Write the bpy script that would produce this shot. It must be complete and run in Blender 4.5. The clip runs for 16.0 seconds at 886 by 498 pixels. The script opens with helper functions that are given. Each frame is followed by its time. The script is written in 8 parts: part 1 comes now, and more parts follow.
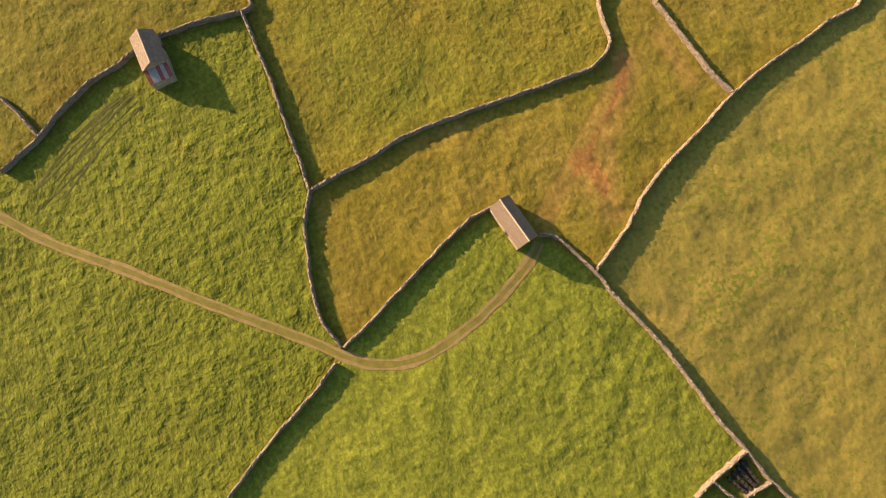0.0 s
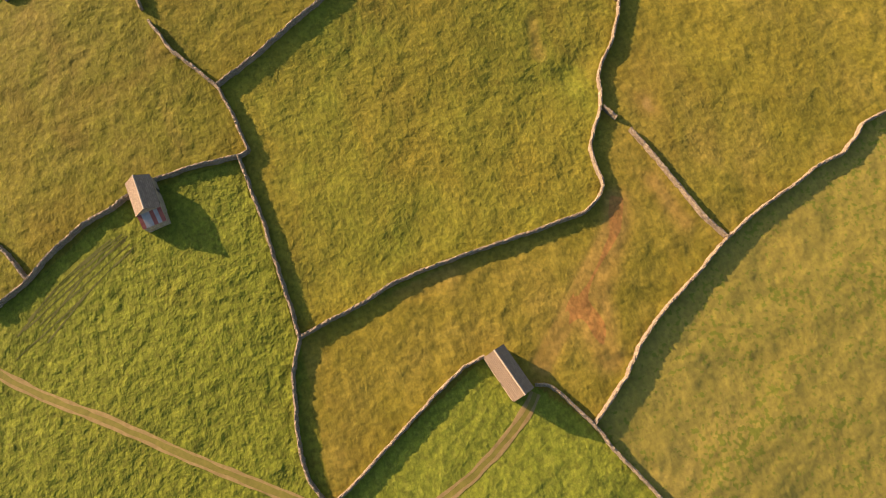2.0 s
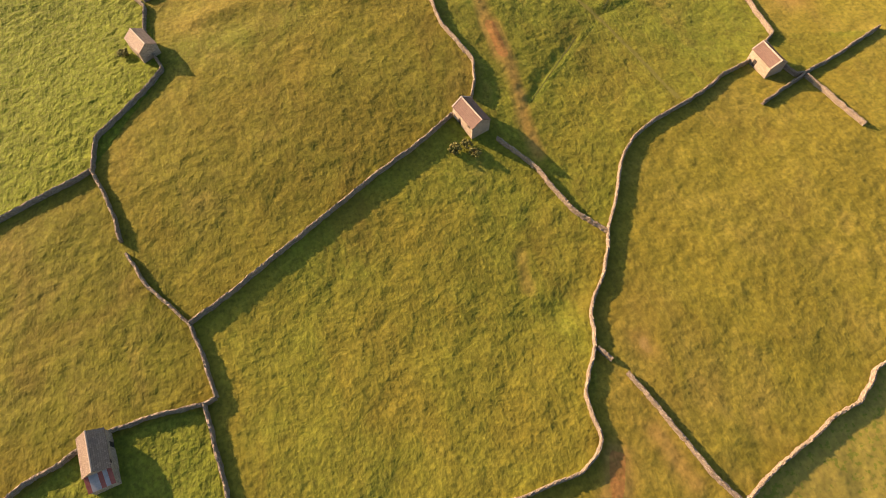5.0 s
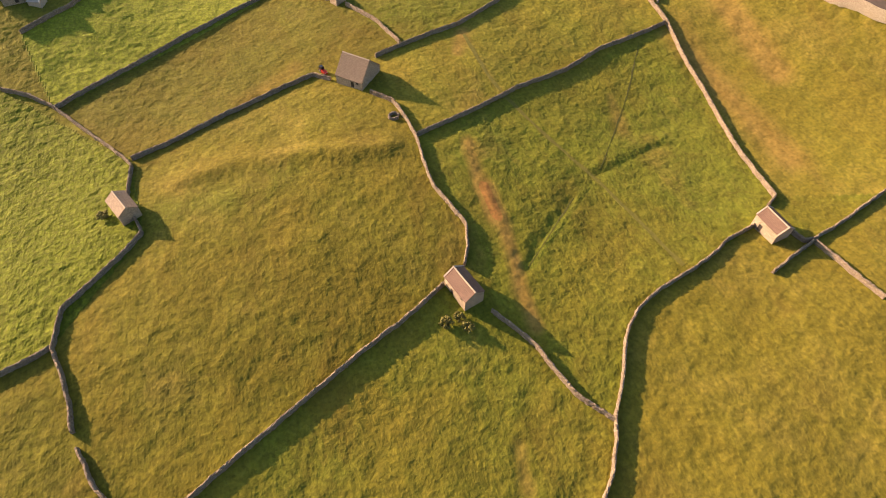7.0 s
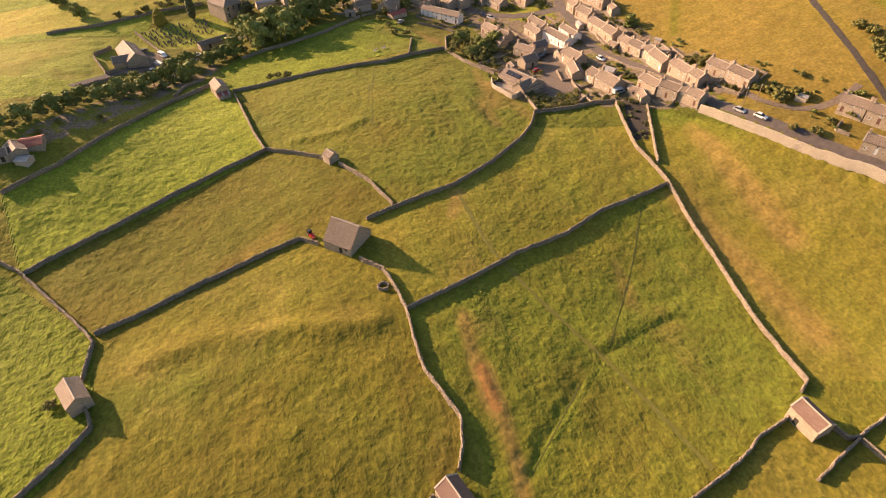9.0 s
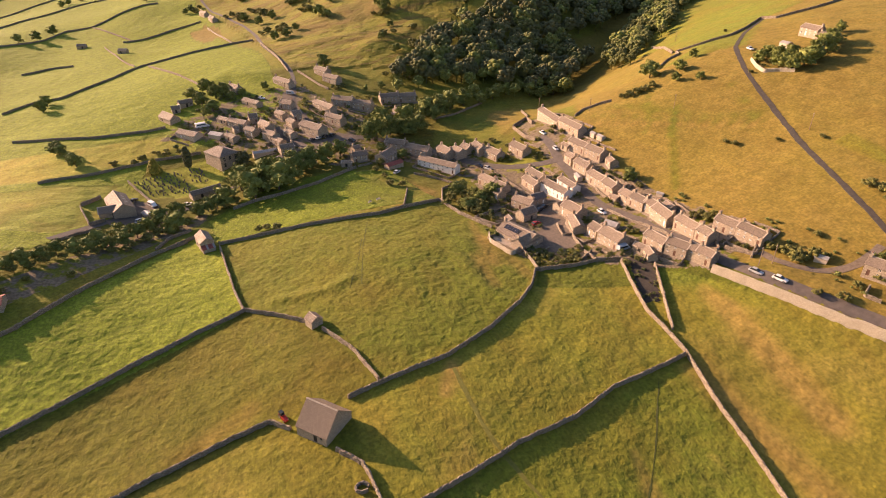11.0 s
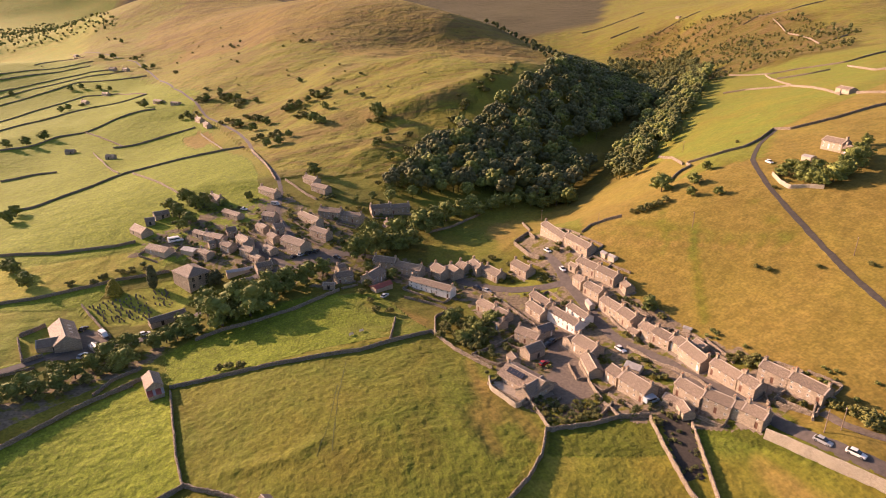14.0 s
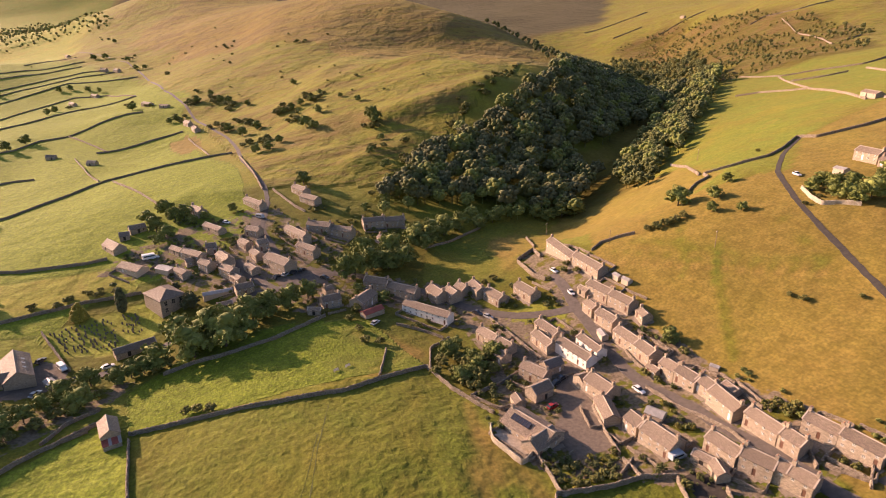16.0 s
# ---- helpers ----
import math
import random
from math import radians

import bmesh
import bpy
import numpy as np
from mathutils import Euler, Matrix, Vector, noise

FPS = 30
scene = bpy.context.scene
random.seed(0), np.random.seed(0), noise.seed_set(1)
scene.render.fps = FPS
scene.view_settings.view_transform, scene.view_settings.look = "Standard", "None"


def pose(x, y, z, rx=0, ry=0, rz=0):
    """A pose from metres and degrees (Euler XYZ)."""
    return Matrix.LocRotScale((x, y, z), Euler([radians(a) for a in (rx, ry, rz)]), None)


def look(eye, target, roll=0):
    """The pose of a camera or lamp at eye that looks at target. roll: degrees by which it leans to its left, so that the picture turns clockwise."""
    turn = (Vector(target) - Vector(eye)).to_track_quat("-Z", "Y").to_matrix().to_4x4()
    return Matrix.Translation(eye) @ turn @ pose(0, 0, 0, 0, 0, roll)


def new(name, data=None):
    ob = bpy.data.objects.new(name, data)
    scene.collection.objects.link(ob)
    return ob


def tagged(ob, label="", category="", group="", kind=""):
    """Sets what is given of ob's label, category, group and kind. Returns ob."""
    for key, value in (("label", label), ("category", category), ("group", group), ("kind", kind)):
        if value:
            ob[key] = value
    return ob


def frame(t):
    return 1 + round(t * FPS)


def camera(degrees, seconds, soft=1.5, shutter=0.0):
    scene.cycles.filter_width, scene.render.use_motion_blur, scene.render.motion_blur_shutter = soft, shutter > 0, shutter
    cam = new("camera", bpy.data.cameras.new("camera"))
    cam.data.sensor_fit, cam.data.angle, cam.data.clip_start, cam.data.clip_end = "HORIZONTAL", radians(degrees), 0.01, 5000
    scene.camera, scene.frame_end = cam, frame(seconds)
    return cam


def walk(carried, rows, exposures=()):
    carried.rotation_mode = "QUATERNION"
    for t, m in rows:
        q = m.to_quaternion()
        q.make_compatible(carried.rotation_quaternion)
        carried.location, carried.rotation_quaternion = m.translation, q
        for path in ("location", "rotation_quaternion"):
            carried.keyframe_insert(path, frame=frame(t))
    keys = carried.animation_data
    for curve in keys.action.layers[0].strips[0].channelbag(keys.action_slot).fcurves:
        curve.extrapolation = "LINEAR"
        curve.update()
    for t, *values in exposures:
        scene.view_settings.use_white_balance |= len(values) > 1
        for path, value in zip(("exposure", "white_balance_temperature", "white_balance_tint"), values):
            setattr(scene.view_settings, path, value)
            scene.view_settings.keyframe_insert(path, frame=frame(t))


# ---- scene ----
cam = camera(73.4, 16.0, soft=1.0)
METRES, EYE, TILT, LEAN, TURN = 160.0, 115.0, 2.5, -2.3, 0.0
ROWS = [
    (0.0, 0.0, 0.0, 0.0, -17.7, -84.48, 1.77),
    (0.5, 0.0085, 0.0183, -0.0006, -17.67, -82.68, 1.81),
    (1.0, 0.0164, 0.0416, -0.0007, -17.64, -81.11, 1.7),
    (1.5, 0.0264, 0.0635, -0.0008, -17.6, -79.37, 1.76),
    (2.0, 0.0356, 0.0869, -0.0011, -17.59, -77.73, 1.71),
    (2.5, 0.0457, 0.1085, -0.0017, -17.57, -75.92, 1.72),
    (3.0, 0.0564, 0.1316, -0.0021, -17.52, -74.04, 1.72),
    (3.5, 0.0668, 0.1539, -0.003, -17.47, -72.02, 1.71),
    (6.0, 0.1234, 0.2851, -0.0083, -17.23, -60.91, 1.49),
    (6.5, 0.1354, 0.3132, -0.01, -17.17, -58.46, 1.47),
    (7.0, 0.1481, 0.3426, -0.0117, -17.12, -55.96, 1.48),
    (7.5, 0.1612, 0.3726, -0.0131, -17.04, -53.41, 1.51),
    (8.0, 0.173, 0.4025, -0.0159, -17.02, -50.59, 1.48),
    (8.5, 0.1853, 0.4322, -0.0172, -16.98, -47.76, 1.49),
    (9.0, 0.1981, 0.4632, -0.0195, -16.95, -44.89, 1.51),
    (9.5, 0.2108, 0.4935, -0.0217, -16.89, -42.02, 1.5),
    (12.0, 0.2749, 0.6489, -0.0334, -16.72, -28.53, 1.35),
    (12.5, 0.2879, 0.6826, -0.0351, -16.71, -27.38, 1.32),
    (13.0, 0.301, 0.7168, -0.0374, -16.69, -25.87, 1.3),
    (13.5, 0.3132, 0.7509, -0.0408, -16.69, -24.55, 1.29),
    (14.0, 0.3261, 0.7845, -0.0452, -16.66, -23.87, 1.29),
    (14.5, 0.3389, 0.819, -0.0484, -16.66, -23.87, 1.29),
    (15.0, 0.3516, 0.8538, -0.0511, -16.65, -23.87, 1.29),
    (15.5, 0.3643, 0.8887, -0.0533, -16.63, -23.87, 1.29),
    (16.0, 0.3768, 0.9238, -0.0554, -16.62, -23.87, 1.29),
]
walk(cam, [(t, pose(0, 0, EYE, TILT, LEAN, TURN) @ pose(METRES * x, METRES * y, METRES * z, 90 + pitch, roll, yaw)) for t, x, y, z, yaw, pitch, roll in ROWS], [(0.0, 1.58, 6450, 7), (4.0, 1.64, 6450, 11), (8.0, 1.64, 6450, 15), (9.5, 1.58, 6400, 17), (12.0, 1.47, 6120, 23), (14.0, 1.42, 5980, 24), (16.0, 1.40, 5930, 24)])

# ---- light ----
SUN_AZ, SUN_EL = 316.0, 17.5          # compass degrees from +y, degrees above level
world = bpy.data.worlds.new("evening_sky")
scene.world = world
world.use_nodes = True
wn = world.node_tree
sky = wn.nodes.new("ShaderNodeTexSky")
sky.sky_type, sky.sun_disc = "NISHITA", False
sky.sun_elevation, sky.sun_rotation = radians(SUN_EL), radians(SUN_AZ)
sky.air_density, sky.dust_density, sky.ozone_density = 1.0, 3.0, 1.0
wn.nodes["Background"].inputs["Strength"].default_value = 0.074
wn.links.new(sky.outputs["Color"], wn.nodes["Background"].inputs["Color"])
sun_dir = Vector((math.sin(radians(SUN_AZ)) * math.cos(radians(SUN_EL)), math.cos(radians(SUN_AZ)) * math.cos(radians(SUN_EL)), math.sin(radians(SUN_EL))))
sun = new("sun", bpy.data.lights.new("sun", "SUN"))
sun.data.energy, sun.data.angle, sun.data.color = 5.0, radians(0.6), (1.0, 0.635, 0.375)
sun.matrix_world = look(sun_dir * 400, (0, 0, 0))

# ---- the lie of the land: a gentle slope, rounded rises and hollows, the wooded gill, far hills ----
GILL = [(205, 405), (245, 455), (310, 530), (400, 640), (500, 760), (610, 930), (750, 1100)]
FAR_HILLS = [(-900, 3600, 1500, 500, 0, 210), (900, 3300, 1400, 600, -15, 330), (1900, 2200, 700, 900, 0, 300), (-1500, 2000, 500, 1200, 10, 140), (200, 1750, 420, 420, 0, 60), (1100, 800, 260, 380, 0, 60), (-600, -1400, 900, 400, 0, 120), (1100, -1100, 400, 500, 0, 140)]
RISES = [(x, y, 55.0) for x in (-110, -50, 10, 70, 130, 190) for y in (-40, 25, 90, 155, 220, 285, 350)]
RISE_HEIGHTS = [-4.7, -2, -3.2, -2.4, -2.5, 4.1, 3.2, -2.7, -1.4, 0.8, 1.4, -1.4, 15.5, 3.3, -1.3, 3.2, -4, 5.1, -9.9, -10.4, -21.5, -2.6, 1, -8.8, 4.4, 3.3, 9, 15.5, -7.4, -3, 7.9, -14.1, -5.2, -6, -27.3, 6.8, -4.2, 1, -8.7, 10.8, -20.4, 27.2]
SLOPES = [(x, y, 110.0) for x, y in [(-170, 300), (-120, 440), (0, 460), (90, 470), (190, 440), (270, 400), (330, 330), (270, 270), (300, 480), (400, 420), (410, 560), (320, 640), (200, 560), (230, 680), (90, 620), (-20, 620), (-130, 620), (400, 690), (300, 850), (400, 900), (350, 1000), (480, 1000), (250, 1000), (480, 880)]]
SLOPE_HEIGHTS = [-11.9, -17.9, 18.4, -5.3, -22.1, 2.5, 12.3, 8.7, -19.3, 3.6, -26.6, 16.8, 16.8, 20, -11.2, -3.3, -10, -9.5, -49.5, 31.4, 41.3, -26.1, -3.1, 4.8]
FELLS = [(x, y, 230.0) for x, y in [(-250, 800), (0, 800), (150, 850), (320, 880), (480, 800), (650, 640), (650, 850), (700, 1100), (450, 1100), (200, 1100), (-50, 1100), (-250, 1200), (0, 1400), (-250, 1550), (200, 1350), (-100, 1750), (150, 1700), (-450, 1500), (-450, 900), (-480, 1200), (520, 400), (820, 950)]]
FELL_HEIGHTS = [32.5, -18.3, 4.1, 59.1, -26.4, 13.3, -9.7, -12.2, -121.5, 148.3, -98.4, 26.3, 14.1, -47.9, 37.1, 135.4, -43.3, -55, -59.1, 48.5, 75.4, 77.7]
GILL_DEPTH = -25.2
BANKS = []
BANKS.append(([(94.4, 147.4), (104.0, 149.9), (115.7, 152.7)], -0.55, 1.8))
BANKS.append(([(95.8, 148.5), (105.4, 151.0), (117.0, 154.3)], 0.55, 2.6))
BANKS.append(([(83.2, 140.4), (70.6, 130.3), (65.4, 124.5)], -0.35, 1.4))
BANKS.append(([(63.3, 145.9), (63.5, 136.3), (61.9, 126.1)], 0.3, 2.2))
BANKS.append(([(-7.7, 173.4), (5.2, 175.1), (25.3, 172.2), (43.8, 167.9)], 0.9, 3.5))
BANKS.append(([(33.8, 257.2), (49.2, 254.5), (57.7, 257.6)], 0.8, 2.5))
BANKS.append(([(94.9, 258.0), (96.9, 239.6), (101.3, 229.9)], 0.6, 3))
BANKS.append(([(79.0, 674.3), (133.6, 781.3), (209.8, 852.0), (252.0, 853.6)], 3.0, 14))
BANKS.append(([(112.0, 514.2), (138.0, 527.6), (152.0, 535.4)], 2.5, 9))
BANKS.append(([(58.2, 536.8), (85.3, 543.0), (108.1, 537.4)], 1.2, 6))
BANKS.append(([(11.1, 491.1), (21.6, 502.7), (33.5, 487.1)], 1.6, 9))
BANKS.append(([(-60.8, 625.9), (-36.0, 620.7)], 1.2, 9))
BANKS.append(([(146.0, 578.0), (178.0, 579.0), (210.0, 588.0), (232.0, 598.0)], 6.0, 15))
BANKS.append(([(118.0, 704.0), (158.0, 712.0), (198.0, 706.0), (230.0, 716.0)], 4.0, 13))
BANKS.append(([(52.6, 72.7), (57.6, 75.4)], -0.5, 3))


def path_distance(x, y, pts):
    d = np.full(np.shape(x), 1e9)
    for (ax, ay), (bx, by) in zip(pts, pts[1:]):
        t = np.clip(((x - ax) * (bx - ax) + (y - ay) * (by - ay)) / max((bx - ax) ** 2 + (by - ay) ** 2, 1e-6), 0, 1)
        d = np.minimum(d, np.hypot(x - ax - t * (bx - ax), y - ay - t * (by - ay)))
    return d


def swells(x, y):
    """Soft unevenness: hummocks a hand high in the fields, a man high on the fells."""
    z = np.zeros(np.shape(x))
    far = np.clip((y - 430) / 200, 0, 1) * np.clip((np.hypot(x - 200, y - 350) - 120) / 150, 0, 1)
    for k in range(10):
        a = 2.4 * k + 0.7
        wave = (9.0, 14.0, 21.0, 12.0, 31.0, 17.0, 26.0, 11.0, 38.0, 15.0)[k]
        u = (x * math.cos(a) + y * math.sin(a)) / wave
        v = (x * math.sin(a + 0.9) - y * math.cos(a + 0.9)) / (wave * 1.7)
        s = np.sin(u * 2 + 1.9 * np.sin(v + k)) * np.sin(v * 1.3 + k * 1.7)
        z = z + s * wave * 0.0042
        u, v = u / 3.1, v / 3.1
        z = z + far * np.sin(u * 2 + 1.9 * np.sin(v + k)) * np.sin(v * 1.3 + k * 1.7) * wave * 0.055
    for line, height, width in BANKS:
        z = z + height * np.exp(-(path_distance(x, y, line) / width) ** 2)
    return z


ROAD_WALL = [(165.5, 220.7), (170.3, 209.4), (178.0, 192.8), (183.9, 181.0), (189.9, 169.0), (194.3, 159.6), (198.5, 149.6), (206.0, 132.0)]


def terrace(x, y):
    """The road below the village runs on a terrace behind a tall retaining wall."""
    ax, ay = ROAD_WALL[0]
    bx, by = ROAD_WALL[-1]
    q = math.hypot(bx - ax, by - ay)
    u = ((x - ax) * (bx - ax) + (y - ay) * (by - ay)) / q
    v = ((x - ax) * (ay - by) + (y - ay) * (bx - ax)) / q
    along = np.clip(u / 14, 0, 1) * np.clip((q + 10 - u) / 10, 0, 1)
    return 2.1 * along * np.clip((v + 0.1) / 1.2, 0, 1) * np.clip((15 - v) / 8, 0, 1)


def land(x, y):
    """Height of the ground, for arrays."""
    x, y = np.asarray(x, float), np.asarray(y, float)
    z = 0.03 * np.clip(y, -300, 1300)
    for cx, cy, sx, sy, rot, a in FAR_HILLS:
        c, s = math.cos(radians(rot)), math.sin(radians(rot))
        u, v = (x - cx) * c + (y - cy) * s, -(x - cx) * s + (y - cy) * c
        z = z + a * np.exp(-0.5 * (u / sx) ** 2 - 0.5 * (v / sy) ** 2)
    for rises, heights in ((RISES, RISE_HEIGHTS), (SLOPES, SLOPE_HEIGHTS), (FELLS, FELL_HEIGHTS)):
        for (cx, cy, s), a in zip(rises, heights):
            z = z + a * np.exp(-((x - cx) ** 2 + (y - cy) ** 2) / (2 * s * s))
    return z + terrace(x, y) + swells(x, y) + GILL_DEPTH * np.exp(-(path_distance(x, y, GILL) / 55) ** 1.6)


def land_at(x, y):
    return float(land(x, y))


# ---- materials ----
class Nodes:
    """Short hand for a node tree of one material."""
    def __init__(self, name, rough=0.9, metal=0.0, spec=0.3):
        self.mat = bpy.data.materials.new(name)
        self.mat.use_nodes = True
        self.t = self.mat.node_tree
        self.b = self.t.nodes["Principled BSDF"]
        self.b.inputs["Roughness"].default_value = rough
        self.b.inputs["Metallic"].default_value = metal
        self.b.inputs["Specular IOR Level"].default_value = spec
        self.co = self.t.nodes.new("ShaderNodeTexCoord").outputs["Object"]

    def put(self, value, socket):
        if isinstance(value, bpy.types.NodeSocket):
            self.t.links.new(value, socket)
        else:
            socket.default_value = (*value, 1.0) if isinstance(value, tuple) and len(value) == 3 and len(socket.default_value) == 4 else value

    def noise(self, scale, detail=3.0, rough=0.55, co=None, distort=0.0):
        n = self.t.nodes.new("ShaderNodeTexNoise")
        self.t.links.new(co or self.co, n.inputs["Vector"])
        n.inputs["Scale"].default_value, n.inputs["Detail"].default_value = scale, detail
        n.inputs["Roughness"].default_value, n.inputs["Distortion"].default_value = rough, distort
        return n.outputs["Fac"]

    def voronoi(self, scale, feature="F1", co=None):
        n = self.t.nodes.new("ShaderNodeTexVoronoi")
        n.feature = feature
        self.t.links.new(co or self.co, n.inputs["Vector"])
        n.inputs["Scale"].default_value = scale
        return n.outputs["Distance"] if feature != "F1" else n

    def stretch(self, scale, rot=(0, 0, 0), co=None):
        n = self.t.nodes.new("ShaderNodeMapping")
        self.t.links.new(co or self.co, n.inputs["Vector"])
        n.inputs["Scale"].default_value, n.inputs["Rotation"].default_value = scale, rot
        return n.outputs["Vector"]

    def ramp(self, fac, *stops):
        n = self.t.nodes.new("ShaderNodeValToRGB")
        self.t.links.new(fac, n.inputs["Fac"])
        e = n.color_ramp.elements
        while len(e) < len(stops):
            e.new(0.5)
        for el, (p, c) in zip(e, stops):
            el.position, el.color = p, (*c, 1.0) if isinstance(c, tuple) else (c, c, c, 1.0)
        return n.outputs["Color"]

    def mix(self, fac, a, b, kind="MIX"):
        n = self.t.nodes.new("ShaderNodeMix")
        n.data_type, n.blend_type = "RGBA", kind
        self.put(fac, n.inputs[0]), self.put(a, n.inputs[6]), self.put(b, n.inputs[7])
        return n.outputs[2]

    def math(self, op, a, b=0.0, clamp=False):
        n = self.t.nodes.new("ShaderNodeMath")
        n.operation, n.use_clamp = op, clamp
        self.put(a, n.inputs[0]), self.put(b, n.inputs[1])
        return n.outputs[0]

    def attr(self, name):
        n = self.t.nodes.new("ShaderNodeAttribute")
        n.attribute_name = name
        return n.outputs["Fac"]

    def random(self):
        return self.t.nodes.new("ShaderNodeObjectInfo").outputs["Random"]

    def island(self):
        return self.t.nodes.new("ShaderNodeNewGeometry").outputs["Random Per Island"]

    def colour(self, c):
        self.put(c, self.b.inputs["Base Color"])
        return self

    def sheen(self, weight, tint):
        """The glow of blades and leaves seen against the low sun."""
        self.b.inputs["Sheen Weight"].default_value, self.b.inputs["Sheen Roughness"].default_value = weight, 0.5
        self.b.inputs["Sheen Tint"].default_value = (*tint, 1.0)

    def bump(self, height, distance=0.1, strength=1.0):
        n = self.t.nodes.new("ShaderNodeBump")
        n.inputs["Distance"].default_value, n.inputs["Strength"].default_value = distance, strength
        self.t.links.new(height, n.inputs["Height"])
        self.t.links.new(n.outputs["Normal"], self.b.inputs["Normal"])
        return self


def grass_material():
    n = Nodes("pasture_grass", 0.95, spec=0.12)
    n.sheen(0.06, (0.95, 0.90, 0.35))
    big, mid, fine = n.noise(0.03, 4), n.noise(0.28, 4, 0.55), n.noise(1.25, 2.5, 0.55)
    tuft = n.noise(0.85, 2.5, 0.55)
    lush, dry, bare, pale = n.attr("lush"), n.attr("dry"), n.attr("bare"), n.attr("pale")
    green = n.mix(n.ramp(mid, (0.14, 0.0), (0.86, 1.0)), (0.084, 0.106, 0.010), (0.146, 0.170, 0.018))
    olive = n.mix(n.ramp(mid, (0.14, 0.0), (0.86, 1.0)), (0.124, 0.110, 0.012), (0.182, 0.154, 0.020))
    ochre = n.mix(n.ramp(mid, (0.3, 0.0), (0.7, 1.0)), (0.172, 0.122, 0.026), (0.256, 0.176, 0.044))
    rust = n.mix(mid, (0.20, 0.088, 0.028), (0.32, 0.145, 0.05))
    blotch = n.noise(0.085, 4, 0.55, n.stretch((1.0, 0.55, 1.0), (0, 0, -0.6)), 0.7)
    patch = n.math("ADD", n.math("MULTIPLY", n.math("SUBTRACT", big, 0.5), 1.1), n.math("MULTIPLY", n.math("SUBTRACT", mid, 0.5), 0.15))
    patch = n.math("ADD", patch, n.math("MULTIPLY", n.math("SUBTRACT", blotch, 0.5), 0.65))
    turf = n.math("MULTIPLY", n.ramp(pale, (0.45, 0.0), (0.58, 1.0)), n.ramp(dry, (0.31, 0.0), (0.37, 1.0)))
    patch = n.math("MULTIPLY", n.math("MULTIPLY", patch, n.ramp(dry, (0.32, 1.0), (0.50, 0.60), (0.64, 0.26))), n.math("SUBTRACT", 1.0, n.math("MULTIPLY", turf, 0.45)))
    c = n.mix(n.ramp(n.math("ADD", lush, patch), (0.25, 0.0), (0.75, 1.0)), olive, green)
    c = n.mix(n.ramp(n.math("MULTIPLY", lush, 0.5), (0.55, 0.0), (0.65, 1.0)), c, n.mix(n.ramp(mid, (0.32, 0.0), (0.68, 1.0)), (0.098, 0.134, 0.007), (0.165, 0.208, 0.013)))
    d = n.math("ADD", dry, patch)
    c = n.mix(n.ramp(d, (0.40, 0.0), (0.78, 1.0)), c, ochre)
    c = n.mix(n.ramp(d, (0.98, 0.0), (1.4, 0.7)), c, rust)
    c = n.mix(n.ramp(tuft, (0.50, 0.0), (0.70, 0.25)), c, n.mix(0.5, c, (0.25, 0.235, 0.05)))
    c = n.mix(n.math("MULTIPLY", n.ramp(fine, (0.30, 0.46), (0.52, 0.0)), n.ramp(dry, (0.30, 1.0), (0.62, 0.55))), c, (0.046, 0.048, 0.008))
    # grass combed one way by the wind and the mower
    comb = n.noise(1.0, 2.0, 0.5, n.stretch((1.7, 0.32, 1.0), (0, 0, 0.62)), 0.3)
    c = n.mix(n.ramp(comb, (0.34, 0.30), (0.52, 0.0)), c, n.mix(1.0, c, (0.62, 0.64, 0.6), "MULTIPLY"))
    blade = n.stretch((1.0, 0.72, 1.0), (0, 0, 0.7))
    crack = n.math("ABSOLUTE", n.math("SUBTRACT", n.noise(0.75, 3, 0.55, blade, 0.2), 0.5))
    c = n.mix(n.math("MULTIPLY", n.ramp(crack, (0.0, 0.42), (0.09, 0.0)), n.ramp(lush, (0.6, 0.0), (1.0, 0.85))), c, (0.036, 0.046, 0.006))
    # side light on tufts put into colour: clod hollows darker, tops paler
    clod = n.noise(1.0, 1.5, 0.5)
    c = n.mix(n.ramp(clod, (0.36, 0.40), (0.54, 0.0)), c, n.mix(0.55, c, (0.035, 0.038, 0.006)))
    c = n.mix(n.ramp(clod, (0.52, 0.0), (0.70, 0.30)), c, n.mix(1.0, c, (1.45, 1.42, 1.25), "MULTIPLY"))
    c = n.mix(n.math("MULTIPLY", turf, 0.28), c, n.mix(mid, (0.120, 0.096, 0.034), (0.172, 0.134, 0.048)))
    # worn brown hollows and richer flushes, a few strides across
    flush = n.noise(0.045, 5, 0.6, n.stretch((1.0, 0.6, 1.0), (0, 0, 0.5)), 1.2)
    meadow = n.math("SUBTRACT", 1.0, n.math("MAXIMUM", n.math("MAXIMUM", n.attr("moor"), n.ramp(lush, (0.75, 0.0), (0.95, 0.85))), n.math("MULTIPLY", turf, 0.6)), True)
    c = n.mix(n.math("MULTIPLY", n.ramp(flush, (0.54, 0.0), (0.66, 0.36)), meadow), c, n.mix(0.7, c, (0.110, 0.068, 0.014)))
    c = n.mix(n.math("MULTIPLY", n.ramp(flush, (0.34, 0.28), (0.46, 0.0)), meadow), c, n.mix(1.0, c, (1.25, 1.32, 1.1), "MULTIPLY"))
    # green tussocks standing in short dry turf
    tussock = n.math("ADD", n.noise(0.95, 2.0, 0.5), n.math("MULTIPLY", n.math("SUBTRACT", n.noise(0.055, 3, 0.6), 0.5), 0.5))
    c = n.mix(n.math("MULTIPLY", n.ramp(tussock, (0.565, 0.0), (0.66, 0.80)), turf), c, n.mix(fine, (0.058, 0.074, 0.008), (0.100, 0.122, 0.013)))
